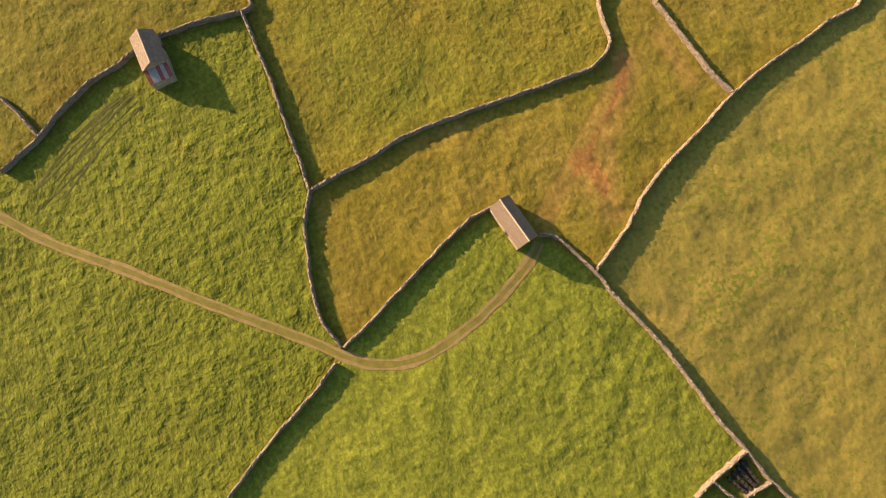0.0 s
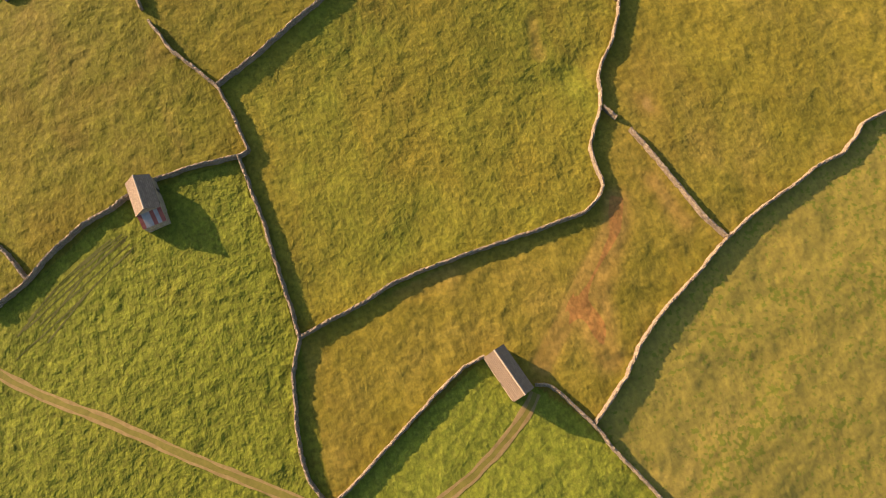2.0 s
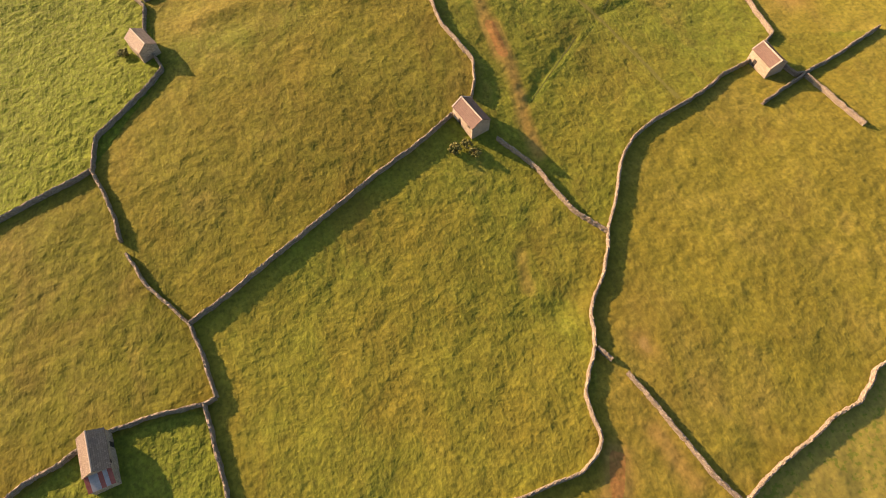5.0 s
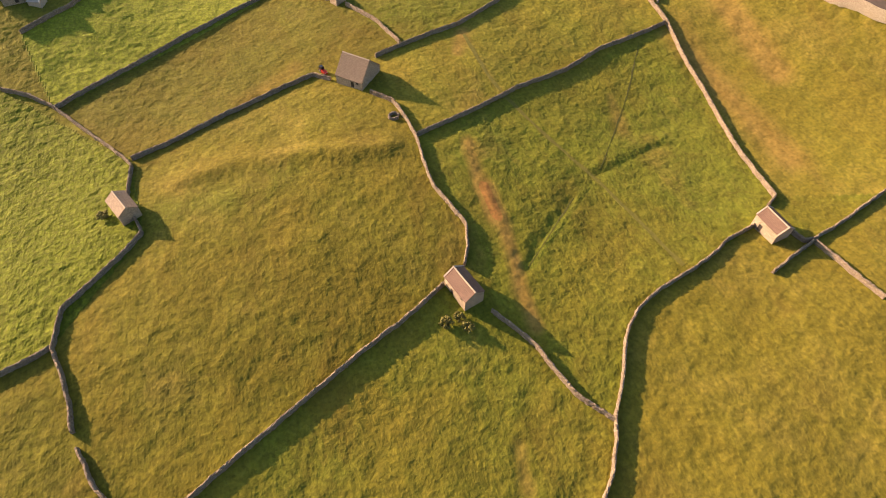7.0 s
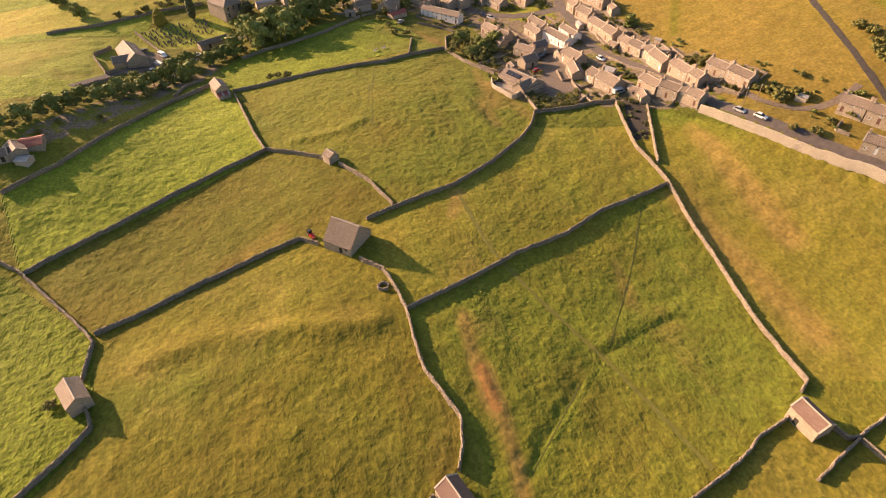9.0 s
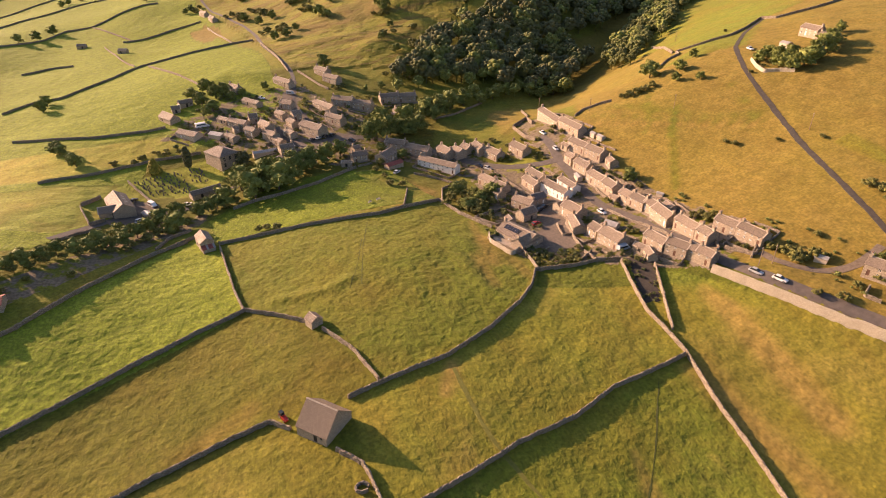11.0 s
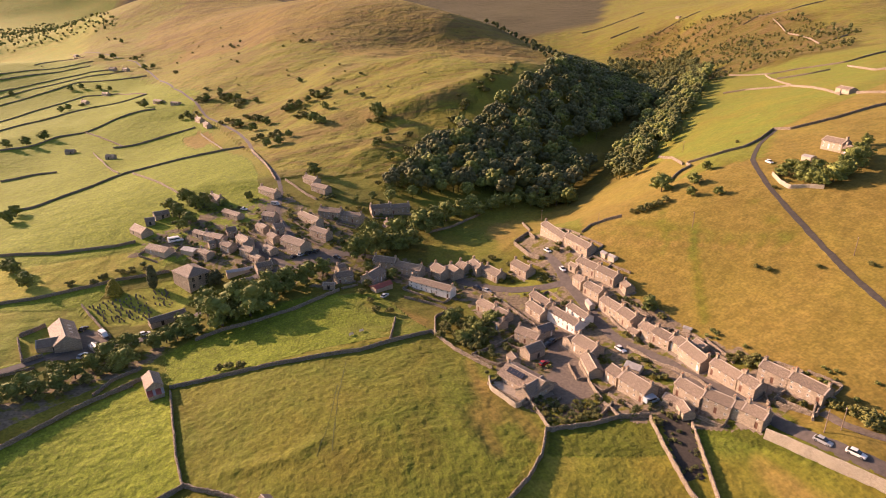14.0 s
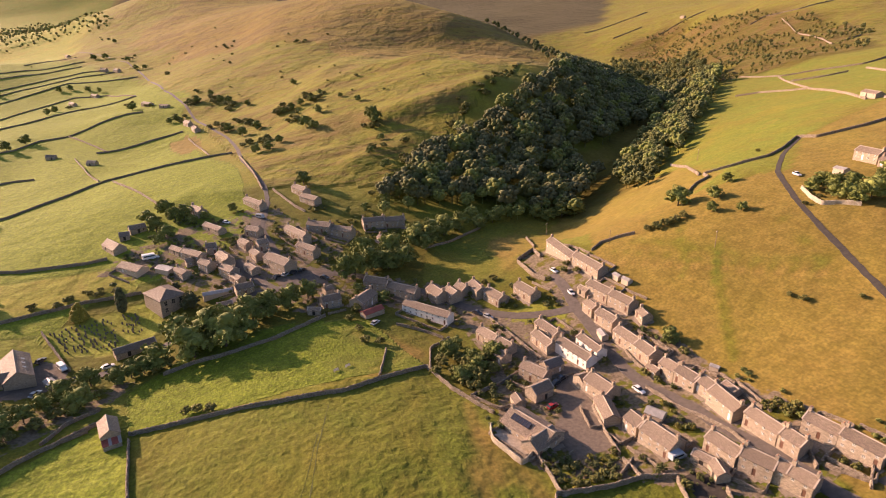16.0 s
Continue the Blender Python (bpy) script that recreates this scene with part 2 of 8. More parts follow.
    c = n.mix(n.ramp(pale, (0.0, 0.0), (1.0, 1.0)), c, n.mix(1.0, c, (1.80, 1.74, 1.95), "MULTIPLY"))
    # deep: darker grass, and shade painted on the gill, fell and garden field
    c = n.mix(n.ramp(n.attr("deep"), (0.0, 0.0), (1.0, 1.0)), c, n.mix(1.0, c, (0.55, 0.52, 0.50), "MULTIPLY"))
    contour = n.stretch((0.35, 1.0, 1.0), (0, 0, 0.35))
    heath = n.noise(0.11, 6, 0.68, contour, 0.5)
    c = n.mix(n.math("MULTIPLY", n.ramp(heath, (0.50, 0.0), (0.60, 0.75)), n.attr("moor")), c, n.mix(fine, (0.085, 0.055, 0.020), (0.17, 0.085, 0.035)))
    c = n.mix(n.math("MULTIPLY", n.ramp(n.noise(0.22, 5, 0.7, contour), (0.58, 0.0), (0.65, 0.9)), n.attr("moor")), c, (0.055, 0.055, 0.015))
    bands = n.noise(0.032, 5, 0.62, n.stretch((0.28, 1.0, 1.0), (0, 0, 0.30)), 0.8)
    c = n.mix(n.math("MULTIPLY", n.ramp(bands, (0.50, 0.0), (0.60, 0.75)), n.attr("moor")), c, n.mix(fine, (0.095, 0.066, 0.022), (0.15, 0.095, 0.036)))
    # dark heather, made darker still to paint a cloud's shadow on the fell
    c = n.mix(n.attr("heather"), c, n.mix(mid, (0.020, 0.017, 0.015), (0.046, 0.037, 0.030)))
    c = n.mix(n.ramp(n.math("ADD", bare, n.math("MULTIPLY", n.math("SUBTRACT", mid, 0.5), 0.9)), (0.42, 0.0), (0.85, 0.85)), c, n.mix(fine, (0.205, 0.135, 0.055), (0.33, 0.225, 0.105)))
    paved = n.math("ADD", n.attr("yard"), n.math("MULTIPLY", n.math("SUBTRACT", n.noise(0.22, 4, 0.6), 0.5), 1.5))
    c = n.mix(n.ramp(paved, (0.42, 0.0), (0.54, 1.0)), c, n.mix(n.ramp(clod, (0.3, 0.0), (0.7, 1.0)), (0.098, 0.076, 0.052), (0.190, 0.150, 0.108)))
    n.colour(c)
    relief = n.math("ADD", n.math("MULTIPLY", tuft, 1.0), n.math("MULTIPLY", n.noise(2.2, 2, 0.5), 0.25))
    relief = n.math("MULTIPLY", relief, n.math("SUBTRACT", 1.0, n.math("MULTIPLY", bare, 0.8), True))
    relief = n.math("ADD", relief, n.math("MULTIPLY", clod, 0.6))
    relief = n.math("ADD", relief, n.math("MULTIPLY", comb, 0.35))
    relief = n.math("MULTIPLY", relief, n.math("ADD", 1.0, n.math("MULTIPLY", n.ramp(lush, (0.70, 0.0), (0.95, 1.0)), 0.7)))
    relief = n.math("MULTIPLY", relief, n.ramp(dry, (0.30, 1.0), (0.62, 0.45)))
    relief = n.math("MULTIPLY", n.math("MULTIPLY", relief, 0.31), n.ramp(pale, (0.28, 1.0), (0.6, 0.45)))
    relief = n.math("ADD", relief, n.math("ADD", n.math("MULTIPLY", n.noise(0.16, 2, 0.5), 1.0), n.math("MULTIPLY", n.noise(0.05, 3, 0.5), 2.2)))
    relief = n.math("ADD", relief, n.math("MULTIPLY", n.math("MULTIPLY", n.noise(0.05, 5, 0.65), n.attr("moor")), 5.0))
    n.bump(relief, 0.8, 0.85)
    return n.mat


def stone_material(name, low, high, scale=3.2, joint=0.5, lime=0.25):
    """Rubble masonry: stones about 30 cm long, dark joints, pale lichen, stains."""
    n = Nodes(name, 0.92, spec=0.2)
    co = n.stretch((1.0, 1.0, 1.9))
    cell = n.voronoi(scale, co=co)
    edge = n.voronoi(scale, "DISTANCE_TO_EDGE", co)
    big, fine = n.noise(0.5, 4), n.noise(14, 3, 0.7)
    sep = n.t.nodes.new("ShaderNodeSeparateColor")
    n.t.links.new(cell.outputs["Color"], sep.inputs[0])
    c = n.mix(sep.outputs[0], low, high)
    c = n.mix(n.ramp(big, (0.45, 0.0), (0.75, lime)), c, (0.42, 0.37, 0.28))
    c = n.mix(n.ramp(fine, (0.3, 0.5), (0.6, 0.0)), c, tuple(v * 0.55 for v in low))
    c = n.mix(n.ramp(edge, (0.0, joint), (0.09, 0.0)), c, tuple(v * 0.35 for v in low))
    n.colour(c)
    n.bump(n.math("ADD", n.ramp(edge, (0.0, 0.0), (0.15, 1.0)), n.math("MULTIPLY", fine, 0.4)), 0.06, 0.8)
    return n.mat


def slate_material(name, low, high, moss=0.35):
    """Stone roof slates in courses about 30 cm deep, running along the house."""
    n = Nodes(name, 0.74, spec=0.4)
    brick = n.t.nodes.new("ShaderNodeTexBrick")
    n.t.links.new(n.stretch((1, 1, 1)), brick.inputs["Vector"])
    brick.inputs["Scale"].default_value = 1.0
    brick.inputs["Brick Width"].default_value, brick.inputs["Row Height"].default_value = 0.42, 0.28
    brick.inputs["Mortar Size"].default_value = 0.022
    brick.inputs["Color1"].default_value, brick.inputs["Color2"].default_value = (*low, 1), (*high, 1)
    brick.inputs["Mortar"].default_value = (*(v * 0.4 for v in low), 1)
    big, fine = n.noise(0.8, 5, 0.65), n.noise(9, 3, 0.7)
    c = n.mix(n.ramp(fine, (0.3, 0.45), (0.65, 0.0)), brick.outputs["Color"], tuple(v * 0.5 for v in low))
    c = n.mix(n.ramp(big, (0.5, 0.0), (0.72, moss)), c, (0.20, 0.17, 0.10))
    c = n.mix(n.math("MULTIPLY", n.random(), 0.30), c, (0.35, 0.262, 0.180))
    c = n.mix(n.math("MULTIPLY", n.math("FRACT", n.math("MULTIPLY", n.random(), 7.3)), 0.5), c, tuple(v * 0.55 for v in low))
    n.colour(c)
    n.bump(n.math("ADD", n.math("SUBTRACT", 1.0, brick.outputs["Fac"]), n.math("MULTIPLY", fine, 0.5)), 0.05, 0.8)
    return n.mat


def plain_material(name, low, high, scale=2.0, rough=0.6, metal=0.0, relief=0.01, spec=0.4):
    n = Nodes(name, rough, metal, spec)
    v = n.noise(scale, 5, 0.65)
    n.colour(n.mix(n.ramp(v, (0.3, 0.0), (0.7, 1.0)), low, high))
    n.bump(v, relief, 0.6)
    return n.mat


def leaf_material(name, low, high):
    n = Nodes(name, 0.8, spec=0.2)
    n.sheen(0.15, (0.95, 0.95, 0.45))
    c = n.mix(n.island(), low, high)
    c = n.mix(n.math("MULTIPLY", n.random(), 0.4), c, tuple(v * 1.5 for v in high))
    n.colour(n.mix(n.ramp(n.noise(1.5, 3), (0.35, 0.4), (0.6, 0.0)), c, tuple(v * 0.5 for v in low)))
    n.bump(n.noise(3.0, 4, 0.7), 0.5, 0.9)
    return n.mat


GRASS = grass_material()
DRYSTONE = stone_material("drystone", (0.160, 0.128, 0.094), (0.38, 0.315, 0.235), 3.4, 0.7)
RUBBLE = stone_material("rubble_masonry", (0.300, 0.245, 0.180), (0.53, 0.435, 0.322), 2.6, 0.35)
SLATE = slate_material("stone_slates", (0.178, 0.136, 0.102), (0.352, 0.270, 0.196))
PALE_WALL = stone_material("pale_limestone", (0.36, 0.31, 0.235), (0.50, 0.435, 0.335), 3.0, 0.2, 0.3)
RUSSET_SLATE = slate_material("russet_slates", (0.170, 0.098, 0.074), (0.285, 0.175, 0.135), 0.2)
RIDGE = plain_material("ridge_stone", (0.30, 0.25, 0.20), (0.42, 0.36, 0.29), 4, 0.9)

# ---- builders ----
def mesh_of(bm, name, *mats):
    me = bpy.data.meshes.new(name)
    bm.to_mesh(me)
    bm.free()
    for m in mats:
        me.materials.append(m)
    return me


def part(name, bm, material, parent, label=""):
    ob = new(name, mesh_of(bm, name, material))
    ob.parent = parent
    return tagged(ob, label)


def box(bm, x0, x1, y0, y1, z0, z1, m=None):
    v = [Vector((x, y, z)) for z in (z0, z1) for x, y in ((x0, y0), (x1, y0), (x1, y1), (x0, y1))]
    v = [bm.verts.new(m @ p if m else p) for p in v]
    for f in ((3, 2, 1, 0), (4, 5, 6, 7), (0, 1, 5, 4), (1, 2, 6, 5), (2, 3, 7, 6), (3, 0, 4, 7)):
        bm.faces.new([v[i] for i in f])
    return v


def prism(bm, outline, x0, x1):
    """A (y, z) outline drawn out along x."""
    a = [bm.verts.new((x0, y, z)) for y, z in outline]
    b = [bm.verts.new((x1, y, z)) for y, z in outline]
    bm.faces.new(a[::-1]), bm.faces.new(b)
    for i in range(len(a)):
        j = (i + 1) % len(a)
        bm.faces.new((a[i], a[j], b[j], b[i]))


def drystone_wall(pts, height=1.35, foot=0.72, top=0.42, label="", name="field_wall", step=0.45, mat=None, uneven=1.0):
    """A dry stone wall along a plan line: leaning faces, uneven stones, a crooked row of cope stones."""
    pts = [Vector(p) for p in pts]
    line, width = [], []
    for a, b in zip(pts, pts[1:]):
        k = max(1, round((b - a).length / step))
        line += [a.lerp(b, i / k) for i in range(k)]
    line.append(pts[-1])
    # round the corners of the plan line a little
    for _ in range(3):
        line = [line[0]] + [(line[i - 1] + line[i] * 2 + line[i + 1]) / 4 for i in range(1, len(line) - 1)] + [line[-1]]
    P = np.array([(p.x, p.y) for p in line])
    T = np.gradient(P, axis=0)
    T /= np.maximum(np.hypot(T[:, 0], T[:, 1]), 1e-6)[:, None]
    N = np.stack([-T[:, 1], T[:, 0]], 1)
    wob = np.array([noise.noise((p[0] * 0.35, p[1] * 0.35, 3.0)) for p in P])[:, None] * 0.22
    P = P + N * wob
    Z = land(P[:, 0], P[:, 1])
    rng = np.random.default_rng(int(abs(P[0, 0] * 31 + P[0, 1] * 17)) + len(P))
    n = len(P)
    sag = np.array([noise.noise((p[0] * 0.11, p[1] * 0.11, 8.0)) for p in P]) * 0.16
    hh = height + sag + rng.normal(0, 0.05, n)
    prof = [(-foot / 2, -0.5), (-foot / 2 + 0.02, 0.0), (-(foot + top) / 4, 0.5), (-top / 2, 0.86), (-top / 2 - 0.03, 0.88), (-top / 4, 1.0), (top / 4, 1.0), (top / 2 + 0.03, 0.88), (top / 2, 0.86), ((foot + top) / 4, 0.5), (foot / 2 - 0.02, 0.0), (foot / 2, -0.5)]
    m = len(prof)
    V = np.zeros((n, m, 3))
    for j, (o, h) in enumerate(prof):
        off = o + rng.normal(0, 0.035 if 0 < h < 1 else 0.06, n) * uneven
        V[:, j, :2] = P + N * off[:, None]
        V[:, j, 2] = Z + (h * hh if h > 0 else h) + (rng.uniform(-0.13, 0.10, n) * uneven if h >= 1 else rng.normal(0, 0.02, n))
    i, j = np.meshgrid(np.arange(n - 1), np.arange(m - 1), indexing="ij")
    q = np.stack([i * m + j, (i + 1) * m + j, (i + 1) * m + j + 1, i * m + j + 1], -1).reshape(-1, 4).tolist()
    q += [list(range(m)), list(range((n - 1) * m, n * m))[::-1]]
    me = bpy.data.meshes.new(name)
    me.from_pydata(V.reshape(-1, 3).tolist(), [], q)
    me.materials.append(mat or DRYSTONE)
    return tagged(new(name, me), label or "grey drystone field wall with uneven cope stones, sunlit on one face", "stone wall", "drystone field walls", "structure")

# ---- buildings ----
WHITEWASH = plain_material("whitewash", (0.62, 0.57, 0.50), (0.80, 0.76, 0.70), 1.2, 0.85, relief=0.02)
BLUE_SLATE = slate_material("grey_slates", (0.085, 0.080, 0.085), (0.15, 0.14, 0.14), 0.15)
RED_TIN = plain_material("red_painted_tin", (0.20, 0.050, 0.035), (0.30, 0.085, 0.055), 1.1, 0.6, relief=0.02)
TIN = plain_material("grey_tin", (0.22, 0.21, 0.20), (0.36, 0.34, 0.32), 0.8, 0.5, relief=0.02)
PAINT = plain_material("white_paint", (0.70, 0.68, 0.63), (0.82, 0.80, 0.76), 5, 0.5, relief=0.002)
TRIM_STONE = plain_material("dressed_stone", (0.36, 0.29, 0.21), (0.50, 0.42, 0.32), 5, 0.85)
DOOR_WOOD = plain_material("painted_door", (0.10, 0.050, 0.035), (0.20, 0.10, 0.06), 6, 0.6)
DARK_GAP = plain_material("dark_boarding", (0.020, 0.017, 0.014), (0.045, 0.038, 0.030), 5, 0.8)
POT = plain_material("chimney_pot_clay", (0.32, 0.16, 0.09), (0.44, 0.24, 0.14), 6, 0.8)
GLASS = Nodes("window_glass", 0.06, spec=0.7).colour((0.022, 0.026, 0.030)).mat
SOLAR = plain_material("solar_panel", (0.018, 0.020, 0.030), (0.035, 0.038, 0.055), 3, 0.2, relief=0.0)


def pierced(bm, x0, x1, z0, z1, y, out, holes, deep=0.16):
    """A wall face in the plane y, looking out along +-y, with reveals round the holes (x0, x1, z0, z1)."""
    xs = sorted({x0, x1, *(h[0] for h in holes), *(h[1] for h in holes)})
    zs = sorted({z0, z1, *(h[2] for h in holes), *(h[3] for h in holes)})
    flip = out > 0

    def face(*p):
        p = [bm.verts.new(q) for q in p]
        bm.faces.new(p[::-1] if flip else p)
    for a, b in zip(xs, xs[1:]):
        for c, d in zip(zs, zs[1:]):
            if not any(h[0] <= a and b <= h[1] and h[2] <= c and d <= h[3] for h in holes):
                face((a, y, c), (b, y, c), (b, y, d), (a, y, d))
    i = y - out * deep
    for a, b, c, d in holes:
        face((a, y, c), (a, i, c), (b, i, c), (b, y, c))
        face((a, y, d), (b, y, d), (b, i, d), (a, i, d))
        face((a, y, c), (a, y, d), (a, i, d), (a, i, c))
        face((b, y, c), (b, i, c), (b, i, d), (b, y, d))


MADE = {}


def shared(key, make, *mats):
    if key not in MADE:
        bm = bmesh.new()
        make(bm)
        MADE[key] = mesh_of(bm, key.split("|")[0], *mats)
    return MADE[key]


def fixed(name, mesh, parent, m, label=""):
    ob = new(name, mesh)
    ob.parent = parent
    ob.matrix_basis = m
    return tagged(ob, label)


def window(parent, x, y, z, w, h, out, frame_mat, inset=0.12):
    """A sash window: surround, frame with glazing bar, pane."""
    def casing(bm):
        pierced(bm, -w / 2, w / 2, -h / 2, h / 2, 0.05, 1, [(a, b, c, d) for a, b in ((-w / 2 + 0.08, -0.03), (0.03, w / 2 - 0.08)) for c, d in ((-h / 2 + 0.08, -0.03), (0.03, h / 2 - 0.08))], 0.06)
        bmesh.ops.remove_doubles(bm, verts=bm.verts, dist=1e-4)

    def stones(bm):
        box(bm, -w / 2 - 0.12, w / 2 + 0.12, 0.10, 0.17, h / 2 + 0.002, h / 2 + 0.2)

    def glass(bm):
        box(bm, -w / 2 + 0.05, w / 2 - 0.05, 0.0, 0.012, -h / 2 + 0.05, h / 2 - 0.05)
    m = Matrix.Translation((x, y - out * inset, z)) @ (Matrix() if out > 0 else Matrix.Rotation(math.pi, 4, "Z"))
    k = "|%.2f|%.2f|%s" % (w, h, frame_mat.name)
    win = fixed("window", shared("window" + k, casing, frame_mat), parent, m)
    fixed("pane", shared("pane" + k, glass, GLASS), win, Matrix())
    fixed("lintel", shared("lintel" + k, stones, TRIM_STONE), win, Matrix())
    return win


def roof_shell(bm, length, width, eave, ridge, over, thick, lap=0.2, rows=5):
    """Both slopes of a roof as one shell, stepped in courses, with a slight sag."""
    half = width / 2
    slope = (ridge - eave) / half
    y1 = half + over
    one = []
    for r in range(rows):
        ya, yb = y1 * r / rows, y1 * (r + 1) / rows
        one += [(ya + (0.02 if r else 0), ridge - slope * ya + thick), (yb + 0.02, ridge - slope * yb + thick * 1.5)]
    low = [(y1, ridge - slope * y1 - thick * 0.5), (0.0, ridge - thick)]
    prof = [(-y, z) for y, z in one[:0:-1]] + one + low + [(-y1, ridge - slope * y1 - thick * 0.5)]
    n = max(2, int(length / 1.4))
    L = length / 2 + lap
    rings = []
    for i in range(n + 1):
        x = -L + 2 * L * i / n
        sag = -0.06 * math.sin(math.pi * i / n) * (1 if length > 6 else 0.4)
        rings.append([bm.verts.new((x, y, z + sag + 0.02 * noise.noise((x * 1.3, y * 2.1, length)))) for y, z in prof])
    for p, q in zip(rings, rings[1:]):
        for j in range(len(prof)):
            k = (j + 1) % len(prof)
            bm.faces.new((p[j], p[k], q[k], q[j]))
    bm.faces.new(rings[0][::-1]), bm.faces.new(rings[-1])
    bmesh.ops.recalc_face_normals(bm, faces=bm.faces)


def hipped_roof(bm, length, width, eave, ridge):
    """A roof that slopes on all four sides, with a flat underside."""
    L, W, k = length / 2, width / 2, max(0.8, length / 2 - width * 0.42)
    c = [bm.verts.new((x, y, eave + z)) for z in (-0.08, 0.06) for x, y in ((-L, -W), (L, -W), (L, W), (-L, W))]
    a, b = bm.verts.new((-k, 0, ridge)), bm.verts.new((k, 0, ridge))
    bm.faces.new(c[3::-1])
    for i in range(4):
        bm.faces.new((c[i], c[(i + 1) % 4], c[4 + (i + 1) % 4], c[4 + i]))
    bm.faces.new((c[4], c[5], b, a)), bm.faces.new((c[5], c[6], b)), bm.faces.new((c[6], c[7], a, b)), bm.faces.new((c[7], c[4], a))
    bmesh.ops.recalc_face_normals(bm, faces=bm.faces)


STYLES = {
    # style: name, wall, roof, label, category, chimneys
    "house": ("stone_house", RUBBLE, SLATE, "two-storey village house of buff stone with stone slate roof", "house", 2),
    "cottage": ("stone_cottage", RUBBLE, SLATE, "low buff stone cottage with stone slate roof", "house", 1),
    "white": ("white_house", WHITEWASH, SLATE, "white-painted two-storey house with brown stone slate roof", "house", 2),
    "slate": ("slate_house", RUBBLE, BLUE_SLATE, "stone house under a dark grey slate roof", "house", 1),
    "barn": ("stone_barn", RUBBLE, SLATE, "plain stone outbuilding with stone slate roof", "barn", 0),
    "shed": ("garden_shed", TRIM_STONE, TIN, "small low shed with a pale tin roof", "shed", 0),
    "red": ("tin_shed", RUBBLE, RED_TIN, "low shed with a rust-red tin roof", "shed", 0),
    "bungalow": ("bungalow", TRIM_STONE, SLATE, "low stone bungalow with reddish brown roof and white windows", "house", 0),
    "solar": ("solar_house", RUBBLE, SLATE, "broad stone house with solar panels and a walled terrace", "house", 1),
    "chapel": ("chapel", RUBBLE, SLATE, "tall stone chapel with slate roof and sash windows beside a graveyard", "chapel", 0),
    "hall": ("stone_hall", RUBBLE, SLATE, "long stone barn conversion with roof lights beside the lane", "barn", 0),
    "russet": ("field_barn", RUBBLE, RUSSET_SLATE, "small stone field barn with a russet slate roof and pale verges", "barn", 0),
    "field": ("field_barn", RUBBLE, SLATE, "small stone field barn with stone slate roof among drystone walls", "barn", 0),
}


def house(style, x, y, turn, length, width, eave, ridge, far=False, doors=True):
    """A gabled building: pierced walls, two roof slopes, ridge stones, chimneys with pots, windows, a door."""
    name, wall_mat, roof_mat, label, category, stacks = STYLES[style]
    rng = random.Random(int(x * 13 + y * 7))
    root = tagged(new(name), label, category, "village houses" if category == "house" else "")
    root.matrix_world = pose(x, y, land_at(x, y), 0, 0, turn)
    L, W = length / 2, width / 2
    wins = []
    small = style in ("barn", "field", "russet", "shed", "red", "hall")
    if not small:
        n = max(1, round(length / 2.6))
        rows = [1.2] if eave < 2.6 else ([1.05, eave - 0.62] if style != "chapel" else [1.5, 4.0])
        ww, hh = (0.76, 0.84) if style != "chapel" else (0.9, 1.4)
        for side in ((-1, 1) if style != "chapel" else (1,)):
            door = rng.randrange(n) if n > 1 and doors else -1
            for i in range(n):
                cx = -L + length * (i + 0.5) / n + rng.uniform(-0.15, 0.15)
                for r, cz in enumerate(rows):
                    if r == 0 and i == door:
                        wins.append((side, cx, 0.95, 0.85, 1.9, "door"))
                    elif rng.random() < 0.93:
                        wins.append((side, cx, cz, ww, hh, "window"))
    elif style in ("field", "russet", "barn", "hall") and length > 4:
        for side in (-1, 1):
            wins.append((side, rng.uniform(-0.2, 0.2) * length, 1.0, 1.1, 2.0, "door"))
            if length > 7:
                wins.append((side, 0.33 * length, min(eave - 0.7, 2.6), 0.7, 0.7, "hatch"))
    bm = bmesh.new()
    foot = -2.6
    for side in (-1, 1):
        pierced(bm, -L, L, foot, eave, side * W, side, [(c - w / 2, c + w / 2, z - h / 2, z + h / 2) for s, c, z, w, h, k in wins if s == side])
    if style == "chapel":
        for e in (-1, 1):
            for cy in (-0.3, 0.0, 0.3):
                for cz in (1.35, 4.2):
                    if cy or cz > 2:
                        win = window(root, 0, 0, 0, 1.25, 1.95, 1, TRIM_STONE)
                        win.matrix_basis = Matrix.Translation((e * (L + 0.10), cy * width, cz)) @ Matrix.Rotation(-e * math.pi / 2, 4, "Z")
    for e in (-1, 1):
        p = [bm.verts.new((e * L, yy, zz)) for yy, zz in ((-W, foot), (W, foot), (W, eave), (0, ridge), (-W, eave)) if style != "chapel" or yy]
        bm.faces.new(p if e > 0 else p[::-1])
    part("masonry", bm, wall_mat, root)
    for s, c, z, w, h, k in wins:
        if k == "window":
            window(root, c, s * W, z, w, h, s, PAINT)
        else:
            mat = DARK_GAP if small else (DOOR_WOOD if rng.random() < 0.85 else PAINT)
            m = Matrix.Translation((c, s * (W - 0.12), z))
            fixed("door" if k == "door" else "hatch", shared("door|%.2f|%.2f|%s" % (w, h, mat.name), lambda b: (box(b, -w / 2, w / 2, -0.03, 0.03, -h / 2, h / 2), [box(b, -w / 2 + 0.08 + q * (w - 0.16) / 2, -w / 2 + (w - 0.16) * (q + 1) / 2, -0.045, 0.045, -h / 2 + 0.15, h / 2 - 0.15) for q in (0, 1)]), mat), root, m)
    bm = bmesh.new()
    over = 0.18 if not small else 0.12
